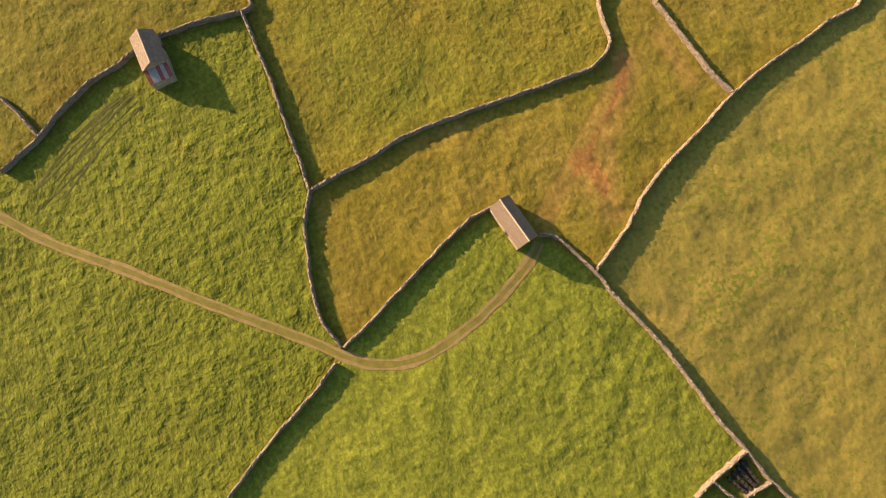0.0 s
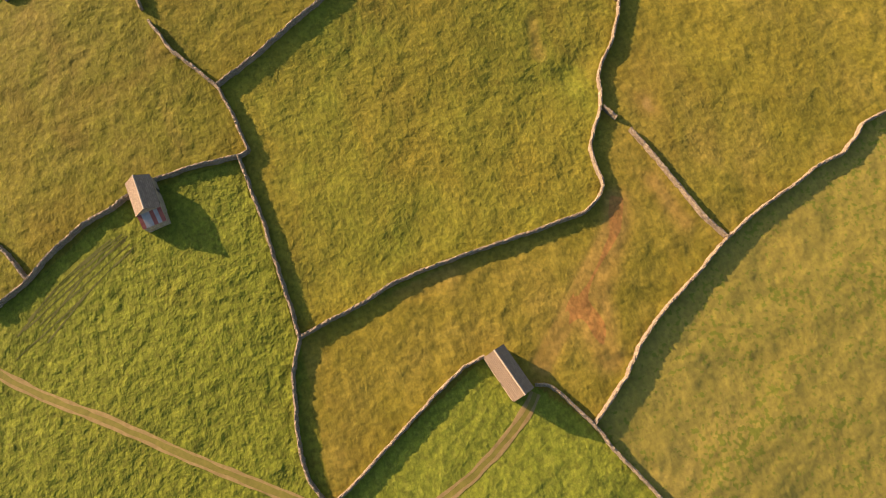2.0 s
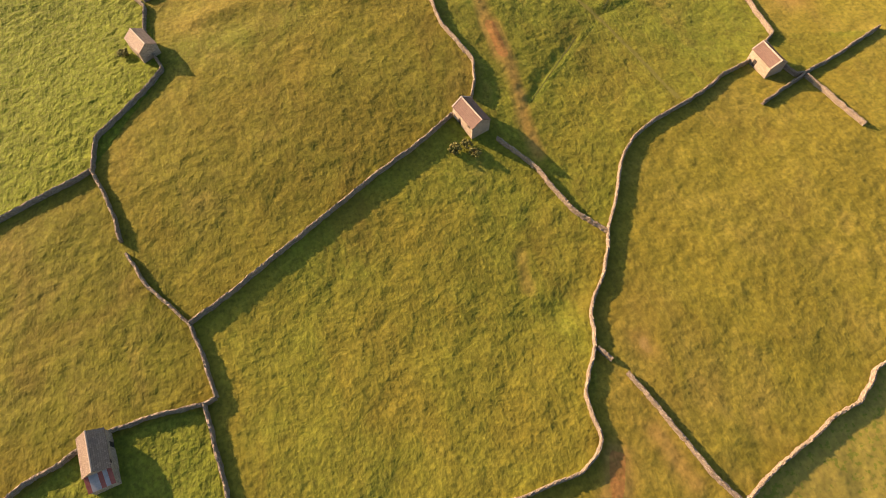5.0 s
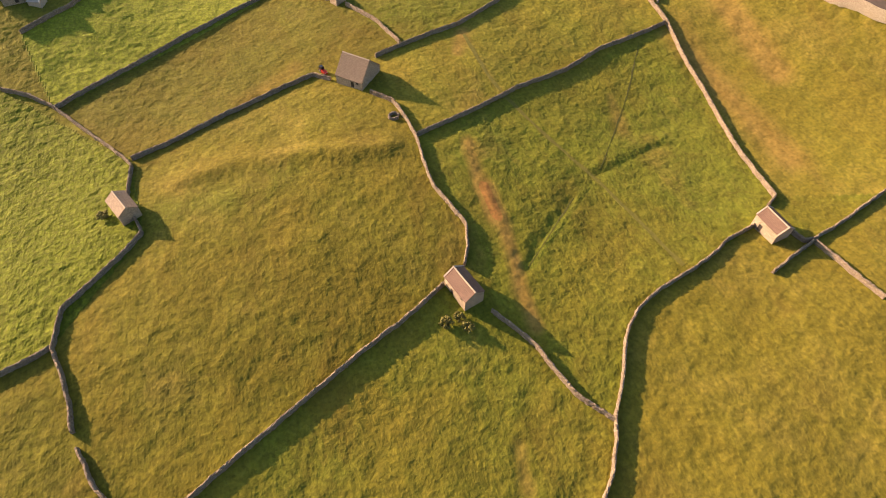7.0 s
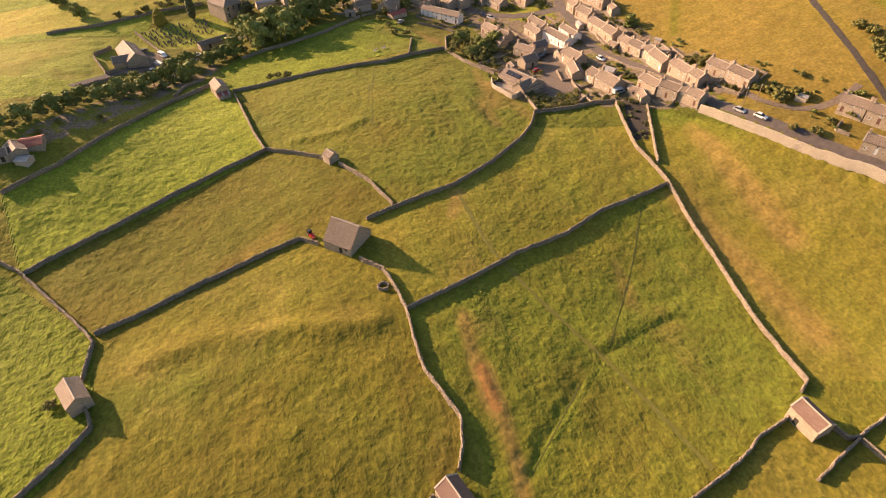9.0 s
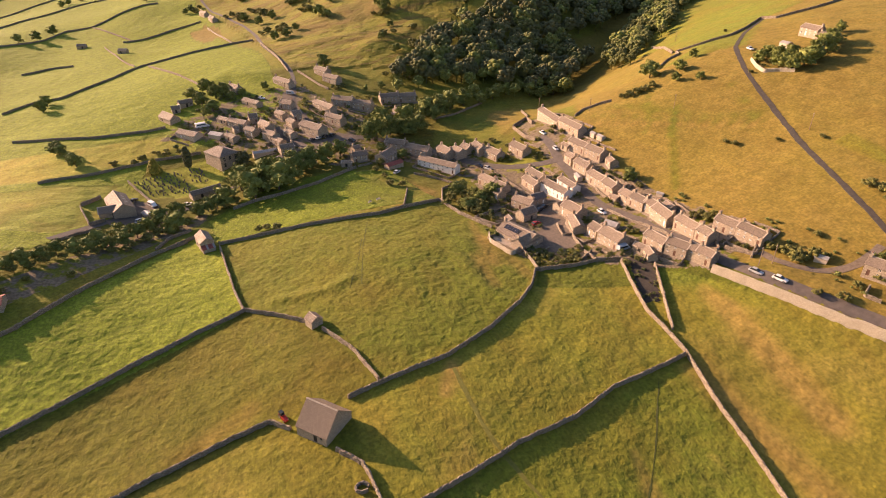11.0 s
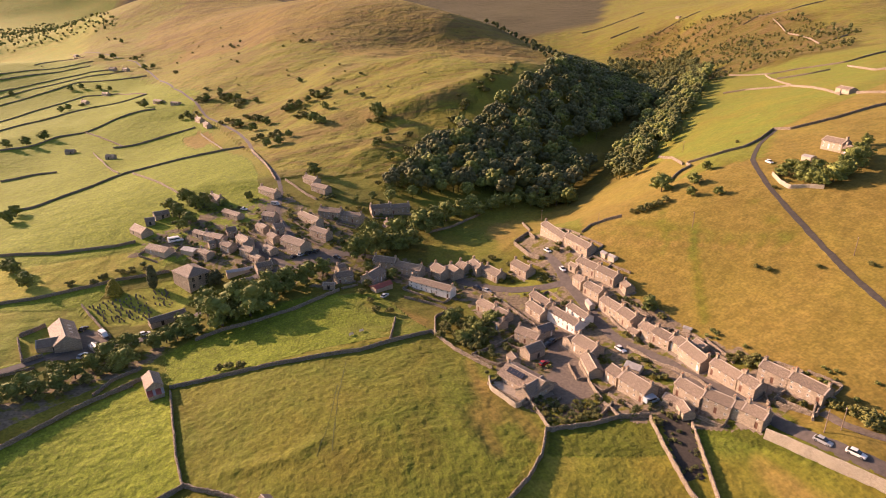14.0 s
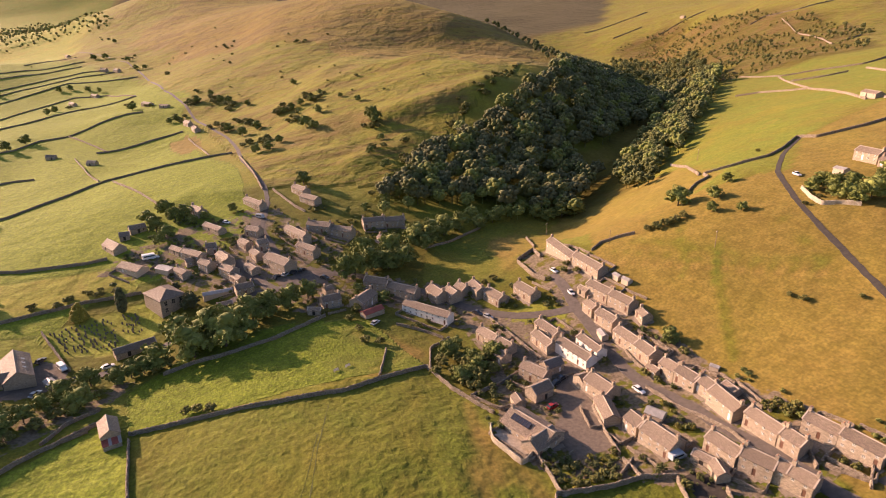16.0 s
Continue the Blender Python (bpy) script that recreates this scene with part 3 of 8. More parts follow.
    if style == "chapel":
        hipped_roof(bm, length + 0.7, width + 0.7, eave, ridge)
    else:
        roof_shell(bm, length, width, eave, ridge, over, 0.06, rows=5 if ridge - eave > 1.2 else 3)
    part("roof", bm, roof_mat, root)
    if style not in ("shed", "red", "chapel"):
        bm = bmesh.new()
        k = max(2, int(length / 0.6))
        for i in range(k):
            a = -L - 0.26 + (length + 0.52) * i / k
            z = ridge + 0.03 + 0.012 * rng.uniform(-1, 1) - 0.05 * math.sin(math.pi * (i + 0.5) / k)
            prism(bm, [(-0.2, z - 0.08), (0.2, z - 0.08), (0.07, z + 0.1), (-0.07, z + 0.1)], a + 0.01, a + (length + 0.52) / k - 0.01)
        tagged(part("ridge", bm, RIDGE, root, "row of pale ridge stones"), kind="stuff")
        for e in (-1, 1):
            # raised verge stones along the gable
            if style in ("house", "white", "chapel", "russet", "barn") and length > 4 and rng.random() < 0.8:
                for side in (-1, 1):
                    bm = bmesh.new()
                    v = []
                    for yy, zz in ((0.05, ridge + 0.02), (W + 0.14, eave + 0.02 - (ridge - eave) / W * 0.14)):
                        for xx, up in ((e * (L + 0.22), 0.0), (e * (L - 0.12), 0.0), (e * (L - 0.12), 0.12), (e * (L + 0.22), 0.12)):
                            v.append(bm.verts.new((xx, side * yy, zz + up + 0.03)))
                    for f in ((0, 1, 2, 3), (7, 6, 5, 4), (0, 4, 5, 1), (1, 5, 6, 2), (2, 6, 7, 3), (3, 7, 4, 0)):
                        bm.faces.new([v[i] for i in f])
                    part("verge", bm, RIDGE, root)
    ends = [-1, 1][:stacks] if length > 5 else [rng.choice((-1, 1))][:stacks]
    for e in ends:
        if stacks and rng.random() < 0.92:
            cx = e * (L - 0.35)
            bm = bmesh.new()
            box(bm, cx - 0.34, cx + 0.34, -0.48, 0.48, ridge - 0.7, ridge + 0.92)
            box(bm, cx - 0.40, cx + 0.40, -0.54, 0.54, ridge + 0.92, ridge + 1.04)
            stack = part("chimney", bm, wall_mat if wall_mat is not WHITEWASH else RUBBLE, root)
            for q in (-0.2, 0.2):
                bm = bmesh.new()
                bmesh.ops.create_cone(bm, segments=8, radius1=0.12, radius2=0.09, depth=0.34, cap_ends=True, matrix=Matrix.Translation((cx, q, ridge + 1.21)))
                part("chimney_pot", bm, POT, stack)
    return root


def skylight(root, x, side, width, eave, ridge, w, h, up, mat, name="roof_light", label=""):
    """A flat pane lying on a roof slope."""
    half = width / 2
    a = math.atan2(ridge - eave, half)
    d = half / math.cos(a) * (1 - up)
    bm = bmesh.new()
    box(bm, -w / 2, w / 2, -h / 2, h / 2, 0.10, 0.17)
    ob = part(name, bm, mat, root, label)
    ob.matrix_basis = Matrix.Translation((x, 0, ridge)) @ Matrix.Rotation(-a * side, 4, "X") @ Matrix.Translation((0, side * d, 0.0))
    return ob

# ---- ground cover: fields, worn streaks, tracks ----
CART_TRACK = [(-83.6, 54.7), (-77.7, 49.8), (-68.2, 40.6), (-58.3, 33.5), (-48.7, 25.8), (-39.2, 18.1), (-29.7, 10.9), (-22.2, 5.4), (-18.8, 1.5), (-13.0, -1.7), (-6.4, -2.4), (0.8, -0.8), (8.7, 2.3), (15.7, 6.3), (20.9, 9.8), (22.8, 12.1)]
FIELD_TRACK = [(25.3, 16.0), (28.9, 19.6), (33.1, 23.1), (37.7, 27.7), (43.1, 32.8), (48.6, 37.9), (51.8, 43.3)]
FOOTPATH = [(77.1, 208.1), (78.7, 184.4), (84.5, 166.2), (93.1, 144.7), (97.5, 128.4), (100.6, 115.2)]
FOOTPATH_UP = [(84.6, 240.2), (86.0, 250.6), (86.9, 263.0), (88.9, 284.8), (87.8, 300.9)]
RUTS = []
RUTS.append([(-45.1, 65.7), (-54.5, 60.9), (-65.2, 52.3)])
RUTS.append([(-44.9, 62.5), (-54.9, 57.1), (-64.6, 49.7)])
RUTS.append([(-45.6, 65.0), (-57.3, 59.4), (-68.5, 53.4)])
RUTS.append([(-46.7, 65.6), (-56.2, 61.2), (-65.4, 56.0)])
RUTS.append([(-44.4, 63.0), (-58.5, 54.9), (-70.9, 48.4)])
RUTS.append([(-46.1, 66.4), (-58.0, 61.4), (-67.4, 55.2)])
RUTS.append([(-44.9, 64.0), (-56.5, 57.9), (-65.4, 53.6)])
RUTS.append([(-48.3, 66.1), (-60.6, 60.5), (-69.9, 52.6)])
RUTS.append([(127.9, 190.3), (115.2, 172.1), (104.2, 158.8), (95.2, 148.3)])
RUTS.append([(84.3, 141.1), (73.2, 131.3), (65.4, 124.5)])
RUTS.append([(70.0, 294.3), (65.2, 276.3), (60.7, 252.8)])
RUTS.append([(65.8, 282.0), (60.6, 262.1), (56.7, 252.4)])
STREAKS = []
STREAKS.append(([(37.0, 24.2), (37.7, 19.3), (38.6, 13.6)], 2.5, 0, 0.5, 0))
STREAKS.append(([(60.2, 45.4), (62.1, 38.7), (63.3, 34.8)], 2.0, 0, 0.35, 0))
STREAKS.append(([(51.3, 43.3), (50.6, 38.7), (45.6, 31.2), (41.1, 26.0), (39.8, 20.2)], 2.5, 0, 0.3, 0.12))
STREAKS.append(([(65.5, 63.1), (66.2, 60.2)], 2.0, 0, 0.3, 0.5))
STREAKS.append(([(49.2, 88.1), (47.5, 79.9)], 2.0, 0, 0.35, 0))
STREAKS.append(([(4.4, 39.6), (14.4, 39.7)], 3.0, 0.0, 0.2, 0))
STREAKS.append(([(63.8, 149.4), (63.8, 137.0), (63.1, 127.4), (61.8, 118.6), (61.7, 110.0)], 2.2, 0, 0.55, 0.1))
STREAKS.append(([(62.7, 159.3), (68.2, 166.3), (69.1, 171.5)], 3.0, 0.45, 0, 0))
STREAKS.append(([(138.1, 191.8), (140.9, 175.7), (143.7, 155.6), (144.9, 136.8)], 4.5, 0, 0.35, 0))
STREAKS.append(([(110.3, 173.2), (107.5, 160.3)], 2.5, 0, 0.35, 0))
STREAKS.append(([(94.9, 148.3), (104.6, 151.2), (116.2, 153.6)], 1.6, 0.25, -0.15, 0))
STREAKS.append(([(89.4, 143.7), (70.7, 128.7), (66.3, 125.0)], 1.0, 0.3, -0.2, 0))
STREAKS.append(([(-11.9, 172.9), (2.4, 176.2), (25.7, 174.3), (46.4, 171.9)], 4.0, -0.1, 0.06, 0))
STREAKS.append(([(-14.7, 163.9), (4.2, 162.9), (18.5, 166.0)], 5.0, 0.15, -0.1, 0))
STREAKS.append(([(10.4, 200.6), (25.0, 211.5)], 4.0, -0.1, 0.3, 0))
STREAKS.append(([(100.9, 256.7), (101.3, 240.4)], 3.0, 0, 0.45, 0.1))
STREAKS.append(([(110.0, 269.4), (112.7, 258.8), (113.7, 245.1)], 3.5, 0, 0.4, 0.3))
STREAKS.append(([(77.2, 209.6), (72.6, 200.6)], 2.5, 0, 0.4, 0))
STREAKS.append(([(108.8, 284.9), (106.4, 267.4), (106.1, 252.9)], 3.0, 0, 0.45, 0.15))
STREAKS.append(([(59.7, 285.0), (59.7, 267.6)], 3.0, 0, 0.3, 0))
STREAKS.append(([(84.0, 335.5), (100.0, 317.5), (85.8, 310.3), (78.8, 316.7)], 5.0, -0.4, 0.75, 0.1))
STREAKS.append(([(207.7, 306.4), (199.3, 292.9), (192.9, 282.4), (185.2, 269.1)], 1.0, 0.25, -0.22, 0))
STREAKS.append(([(208.6, 305.3), (200.4, 291.7), (193.9, 281.3), (186.0, 268.2)], 0.8, 0.2, -0.2, 0))
STREAKS.append(([(198.4, 341.0), (219.2, 297.8), (231.9, 284.9)], 2.0, 0.3, -0.2, 0))
STREAKS.append(([(165.4, 404.0), (157.0, 368.0)], 6.0, 0, 0.4, 0))
STREAKS.append(([(136.1, 410.6), (153.7, 389.5)], 7.0, 0.5, -0.2, 0))
STREAKS.append(([(160.0, 227.3), (159.7, 204.0), (159.6, 183.3), (159.4, 165.3)], 4, 0, 0.45, 0.1))
STREAKS.append(([(161.5, 244.2), (159.8, 235.9), (157.6, 225.1)], 6, 0.5, -0.4, 0))
STREAKS.append(([(25.9, 15.4), (29.4, 19.0), (33.6, 22.5), (38.3, 27.1), (43.6, 32.2), (49.2, 37.4), (52.5, 42.9)], 0.8, 0, 0.24, 0.1))
STREAKS.append(([(24.4, 16.9), (28.1, 20.5), (32.3, 24.0), (36.8, 28.6), (42.3, 33.7), (47.7, 38.7), (50.8, 44.0)], 0.8, 0, 0.24, 0.1))
STREAKS.append(([(213.9, 335.9), (207.6, 325.1), (203.5, 315.2), (196.4, 309.0)], 1.1, 0.35, -0.22, 0))
STREAKS.append(([(217.3, 316.3), (209.5, 307.9), (201.8, 299.6)], 1.1, 0.35, -0.22, 0))
STREAKS.append(([(241.6, 316.6), (236.5, 307.3), (233.7, 296.0), (229.4, 282.8)], 0.9, 0.3, -0.2, 0))
STREAKS.append(([(188.9, 343.2), (201.9, 318.9), (212.2, 302.5), (221.7, 288.3), (230.3, 277.8)], 0.9, 0.25, -0.2, 0))
STREAKS.append(([(180.6, 344.5), (188.1, 331.0), (195.6, 320.2), (207.4, 304.3), (219.0, 288.8), (226.0, 280.1), (232.8, 276.3)], 0.8, 0, 0.2, 0.35))
STREAKS.append(([(78.4, 257.8), (77.9, 238.9), (76.2, 218.3)], 0.9, 0.15, 0.15, 0))
STREAKS.append(([(64.2, 164.8), (62.6, 151.9), (62.5, 140.2)], 2.5, 0, 0.5, 0.1))
STREAKS.append(([(150.5, 227.5), (160.5, 221.0), (170.5, 211.0)], 6.5, 0.3, -0.28, 0))

# corners of a field, lushness, dryness, paleness (short cropped or rank grass; light or shade put in where noted)
FIELDS = []
FIELDS.append(([(-45, 316), (-30, 395), (-20, 440), (15, 475), (60, 500), (130, 440), (185, 375), (190, 320), (182, 240), (172, 205), (150, 232), (110, 262), (103, 308), (60, 352), (30, 350), (0, 325)], 0.52, 0.26, -0.6))
FIELDS.append(([(-60, 320), (-40, 385), (50, 470), (57, 491), (44, 555), (31, 640), (-13, 793), (-87, 1008), (-250, 1325), (-900, 1500), (-700, 300)], 1.25, 0.0, 0.45))
FIELDS.append(([(57, 491), (44, 555), (-13, 793), (-87, 1008), (-255, 1325), (-300, 2200), (900, 2400), (410, 795), (260, 620), (127, 478)], 0.46, 0.36, 0.22))
FIELDS.append(([(-150, 1300), (120, 960), (300, 780), (410, 795), (800, 1700), (0, 2200)], 0.16, 0.64, -0.1))
FIELDS.append(([(-21, 2), (-19, 4.5), (15.7, 21.4), (25.8, 12.8), (31, 3.4), (38, -11.5), (47.5, -37), (35, -42), (30, -120), (-120, -120), (-48, -16)], 1.0, -0.15, 0.60))
FIELDS.append(([(-75, 58), (-42, 73.6), (-19.6, 74.8), (-17, 35), (-22, 15), (-19.6, 4.6), (-48, -16), (-160, -90), (-160, 40)], 0.90, -0.1, 0.12))
FIELDS.append(([(-17, 35), (20, 41.6), (48, 44), (50, 52), (56, 63.5), (60, 57), (69.8, 29), (60.7, 23.9), (52.5, 19.8), (46.2, 15.8), (39.8, 9.6), (31, 3.6), (23, 13.5), (15.7, 21.4), (-19, 4.4)], 0.28, 0.46, 0.05))
FIELDS.append(([(31, 3), (34, -3.5), (38, -11.5), (41.4, -20.3), (44.4, -29.6), (47.5, -36.8), (52.5, -47.6), (60, -120), (220, -120), (220, 70), (112, 44), (106, 43), (100, 38.6), (88, 35.6), (77, 32.3), (69.8, 29), (60.7, 23.9), (52.5, 19.8), (46.2, 15.8), (39.8, 9.6)], 0.36, 0.40, 0.62))
FIELDS.append(([(69.8, 29), (60, 57), (56, 63), (60, 73), (69, 87.5), (74, 93), (80, 104), (91, 111), (108, 116), (124, 121), (132, 112), (136, 93), (140, 60), (112, 44), (106, 43), (100, 38.6), (88, 35.6)], 0.34, 0.44, 0.05))
FIELDS.append(([(-17, 75), (-20, 91), (45, 125), (49, 116), (69, 87), (58, 70), (50, 48), (44, 42), (20, 41.6), (-17, 35)], 0.46, 0.22, 0.15))
FIELDS.append(([(-120, 40), (-75, 58), (-42, 74), (-17, 75.5), (-20, 92), (-37, 134), (-61, 127), (-120, 110)], 0.40, 0.32, -0.3))
FIELDS.append(([(-37, 134), (-20, 92), (45, 125), (51, 129), (55, 139), (50, 185), (34, 200), (30, 205), (-21, 186), (-22, 172), (-18, 158)], 0.36, 0.36, -0.14))
FIELDS.append(([(51, 129), (69, 87), (74, 93), (80, 104), (91, 111), (108, 116), (124, 120), (133, 127), (140, 196), (52, 170), (51, 155), (55, 139)], 0.58, 0.26, 0.10))
FIELDS.append(([(52, 170), (140, 196), (146, 240), (117, 244), (92, 220), (49, 206), (49, 185)], 0.46, 0.34, 0.25))
FIELDS.append(([(-21, 186), (30, 205), (49, 206), (57, 210), (44, 241), (24, 256), (-43, 214)], 0.44, 0.30, -0.55))
FIELDS.append(([(24, 256), (44, 241), (57, 210), (92, 220), (117, 244), (114, 278), (103, 308), (57, 302), (15, 303)], 0.64, 0.20, -0.25))
FIELDS.append(([(-43, 214), (24, 256), (15, 303), (6, 315), (-53, 249)], 1.22, 0.0, 0.62))
FIELDS.append(([(-18, 158), (-22, 187), (-57, 226), (-160, 300), (-160, 110), (-61, 127), (-37, 134)], 1.2, 0.0, 0.0))
FIELDS.append(([(133, 127), (140, 196), (146, 240), (160, 222), (176, 200), (200, 150), (240, 60), (136, 93), (132, 111), (157, 118)], 0.36, 0.44, 0.15))
# graveyard grass, low sunlight painted in as extra paleness
FIELDS.append(([(-27, 374), (-13, 386), (9, 389), (17, 370), (2, 357), (-16, 360)], 0.62, 0.24, 0.9))
FIELDS.append(([(-110, 375), (-60, 383), (-27, 392), (3, 400), (0, 412), (-8, 418), (-35, 420), (-120, 420)], 0.45, 0.30, 1.0))
FIELDS.append(([(-30.6, 304.6), (-18.6, 312.8), (-5.4, 325.8), (11.2, 336.0), (30.6, 344.8), (57.3, 359.0), (70.6, 370.0), (68.5, 378.3), (30.0, 365.2), (-0.2, 348.1), (-22.6, 327.6), (-34.1, 315.0)], 0.55, 0.12, -0.6))
# darker green garden field, the shadow on it included in its colour
FIELDS.append(([(116.7, 242.5), (121.1, 246.6), (145.8, 240.8), (145.3, 233.3), (141.2, 226.1), (113.1, 235.4)], 0.80, 0.06, -0.5))
FIELDS.append(([(-1.7, 660.3), (7.7, 671.6), (19.0, 655.4), (34.6, 606.7), (23.3, 592.9)], 0.05, 0.85, -0.5))
FIELDS.append(([(131.3, 336.1), (155.2, 334.2), (159.0, 322.6), (155.8, 311.8), (143.8, 311.8), (136.8, 320.8)], 0.55, 0.28, 0.55))
FIELDS.append(([(-900, 1480), (-250, 1325), (-300, 2200), (-500, 4000), (-2500, 4000), (-2500, 1200)], 0.60, 0.22, 0.9))
# fell crest of dry grass, paled in place of sun its slope misses
FIELDS.append(([(300, 1010), (400, 920), (440, 800), (320, 620), (260, 640), (235, 720), (200, 980)], 0.24, 0.60, 0.7))
FIELDS.append(([(-100, 335), (-95, 372), (-28, 374), (-17, 361), (-14, 351), (-28, 338), (-44, 322)], 0.62, 0.15, 0.55))
# brown-green ground along the gill, the gully's shade added to its colour
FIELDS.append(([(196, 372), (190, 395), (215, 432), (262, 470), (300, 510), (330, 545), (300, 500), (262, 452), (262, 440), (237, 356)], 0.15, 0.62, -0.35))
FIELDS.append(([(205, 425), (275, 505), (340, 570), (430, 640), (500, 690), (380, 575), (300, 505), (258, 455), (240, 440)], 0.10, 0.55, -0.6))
# far heather fell, with the cloud shadow over it put into the tone
FIELDS.append(([(500, 1300), (420, 1500), (100, 2300), (-400, 2600), (-400, 5000), (5000, 5000), (2500, 1900), (1000, 1700), (760, 1350)], 0.05, 0.80, -0.75))
FIELDS.append(([(15, 305), (103, 308), (90, 345), (60, 350), (30, 350), (10, 330)], 1.3, -0.25, 0.10))
FIELDS.append(([(172, 215), (182, 240), (176, 300), (182, 345), (196, 372), (237, 356), (265, 342), (262, 330), (236, 262), (240, 150), (200, 150)], 0.18, 0.66, -0.28))
FIELDS.append(([(236, 262), (262, 335), (306, 372), (520, 420), (520, 100), (260, 120)], 0.18, 0.66, -0.28))
FIELDS.append(([(237, 356), (303, 370), (420, 420), (620, 560), (510, 690), (400, 560), (260, 430)], 0.58, 0.20, 0.2))
FIELDS.append(([(500, 690), (620, 560), (1100, 600), (1700, 1500), (900, 1750), (620, 1350), (500, 1000), (560, 850)], 0.44, 0.34, 0.25))
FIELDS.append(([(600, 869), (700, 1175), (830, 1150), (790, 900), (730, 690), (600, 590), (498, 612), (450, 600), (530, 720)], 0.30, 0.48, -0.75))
# gill floor, dimmed in colour for the shade it lies in
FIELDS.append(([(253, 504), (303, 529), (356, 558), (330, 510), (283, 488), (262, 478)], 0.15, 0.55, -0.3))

MOORS = [(FIELDS[2][0], 0.75), (FIELDS[3][0], 0.45), (FIELDS[-3][0], 0.6), (FIELDS[-8][0], 0.5)]
FIELDS.append(([(150, 890), (200, 720), (238, 650), (292, 634), (345, 690), (420, 800), (430, 900), (330, 1000), (200, 1100), (0, 1300), (-60, 1100)], 0.12, 0.72, -0.25))
MOORS.append((FIELDS[-1][0], 0.5))
MOORS.append(([(600, 869), (700, 1175), (830, 1150), (790, 900), (730, 690), (600, 590), (498, 612), (450, 600), (530, 720)], 0.9))
# shaded floor and banks of the gill, the shade painted as dark ground
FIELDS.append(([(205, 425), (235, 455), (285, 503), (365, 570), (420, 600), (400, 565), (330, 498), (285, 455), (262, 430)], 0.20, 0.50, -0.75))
FIELDS.append(([(196, 372), (185, 395), (190, 410), (205, 419), (230, 430), (245, 427), (264, 426), (275, 416), (267, 391), (257, 366), (237, 356)], 0.18, 0.60, -0.1))
FIELDS.append(([(118, 372), (128, 402), (142, 408), (162, 420), (186, 408), (184, 376), (165, 378), (150, 364), (135, 366)], 0.52, 0.32, 0.0))
FIELDS.append(([(150, 388), (163, 378), (183, 376), (188, 402), (178, 412), (160, 402)], 0.22, 0.58, -0.1))
# trodden and paved ground between the houses
TRODDEN_GROUND = []
TRODDEN_GROUND.append(([(-17.8, 415.9), (-2.6, 435.7), (18.4, 451.7), (42.5, 456.6), (57.0, 475.5), (70, 440), (89.3, 419.4), (91.3, 366.8), (71.9, 352.1), (43.1, 372.7), (15.3, 401.4)], 0.48))
TRODDEN_GROUND.append(([(90, 362), (105, 350), (122, 330), (124, 312), (118, 285), (112, 268), (118, 250), (134, 245), (147.8, 234), (160, 226), (169, 223), (187, 226), (186, 242), (181, 264), (178.5, 301), (182, 334), (184, 372), (165, 376), (160, 362), (160, 335), (157, 320), (150, 318), (140, 335), (125.6, 368), (99.4, 384)], 0.53))
TRODDEN_GROUND.append(([(-57, 262), (-35, 280), (-18, 300), (-8, 312), (4, 322), (14, 338), (-8, 336), (-30, 306), (-50, 284)], 0.50))

# outline of the heather fell that carries the painted cloud shadow
SHADED_HEATHER = [(760, 1350), (500, 1300), (420, 1500), (100, 2300), (-400, 2600), (-400, 5000), (5000, 5000), (2500, 1900), (1000, 1700)]


def within(X, Y, poly):
    inside = np.zeros(X.shape, bool)
    for (ax, ay), (bx, by) in zip(poly, poly[1:] + poly[:1]):
        cross = ((ay > Y) != (by > Y)) & (X < (bx - ax) * (Y - ay) / ((by - ay) or 1e-9) + ax)
        inside ^= cross
    return inside


def ground_cover(X, Y):
    lush, dry, bare = np.full(X.shape, 0.5), np.full(X.shape, 0.25), np.zeros(X.shape)
    pale = np.zeros(X.shape)
    wx = 16 * np.sin(X / 61 + 1.7 * np.sin(Y / 83)) + 7 * np.sin(Y / 19 + np.sin(X / 23))
    for poly, a, b, c in FIELDS:
        far = np.mean([p[1] for p in poly]) > 560
        m = within(X + wx * far, Y - wx * far, poly)
        lush[m], dry[m], pale[m] = a, b, c
    moor, trodden = np.zeros(X.shape), np.zeros(X.shape)
    for poly, a in MOORS:
        moor += within(X, Y, poly) * a
    for poly, a in TRODDEN_GROUND:
        trodden = np.maximum(trodden, within(X, Y, poly) * a)
    for line, width, a, b, c in STREAKS:
        f = np.exp(-(path_distance(X, Y, line) / width) ** 2)
        lush += a * f
        dry += b * f
        bare += c * f
    a, b = path_distance(X, Y, CART_TRACK), path_distance(X, Y, FIELD_TRACK)
    dry += 0.46 * np.exp(-(a / 2.1) ** 2) + 0.25 * np.exp(-(b / 2.2) ** 2)
    for line in (FOOTPATH, FOOTPATH_UP):
        f = np.exp(-(path_distance(X, Y, line) / 0.9) ** 2)
        dry += 0.16 * f
    return {"lush": lush, "dry": dry, "bare": bare, "yard": trodden, "pale": np.clip(pale, 0, 1), "deep": np.clip(-pale, 0, 1), "moor": np.clip(moor, 0, 1), "heather": within(X, Y, SHADED_HEATHER) * np.clip((path_distance(X, Y, SHADED_HEATHER[:5]) - 20) / 60, 0, 1)}

# ---- ground: one sheet to the horizon, finer round the fields ----
def axis(fine_from, fine_to, step, low, high, below, above):
    a = list(np.arange(fine_from, fine_to + 1e-6, step))
    s = step
    while a[-1] < high:
        s *= above
        a.append(a[-1] + s)
    s = step
    while a[0] > low:
        s *= below
        a.insert(0, a[0] - s)
    return np.array(a)


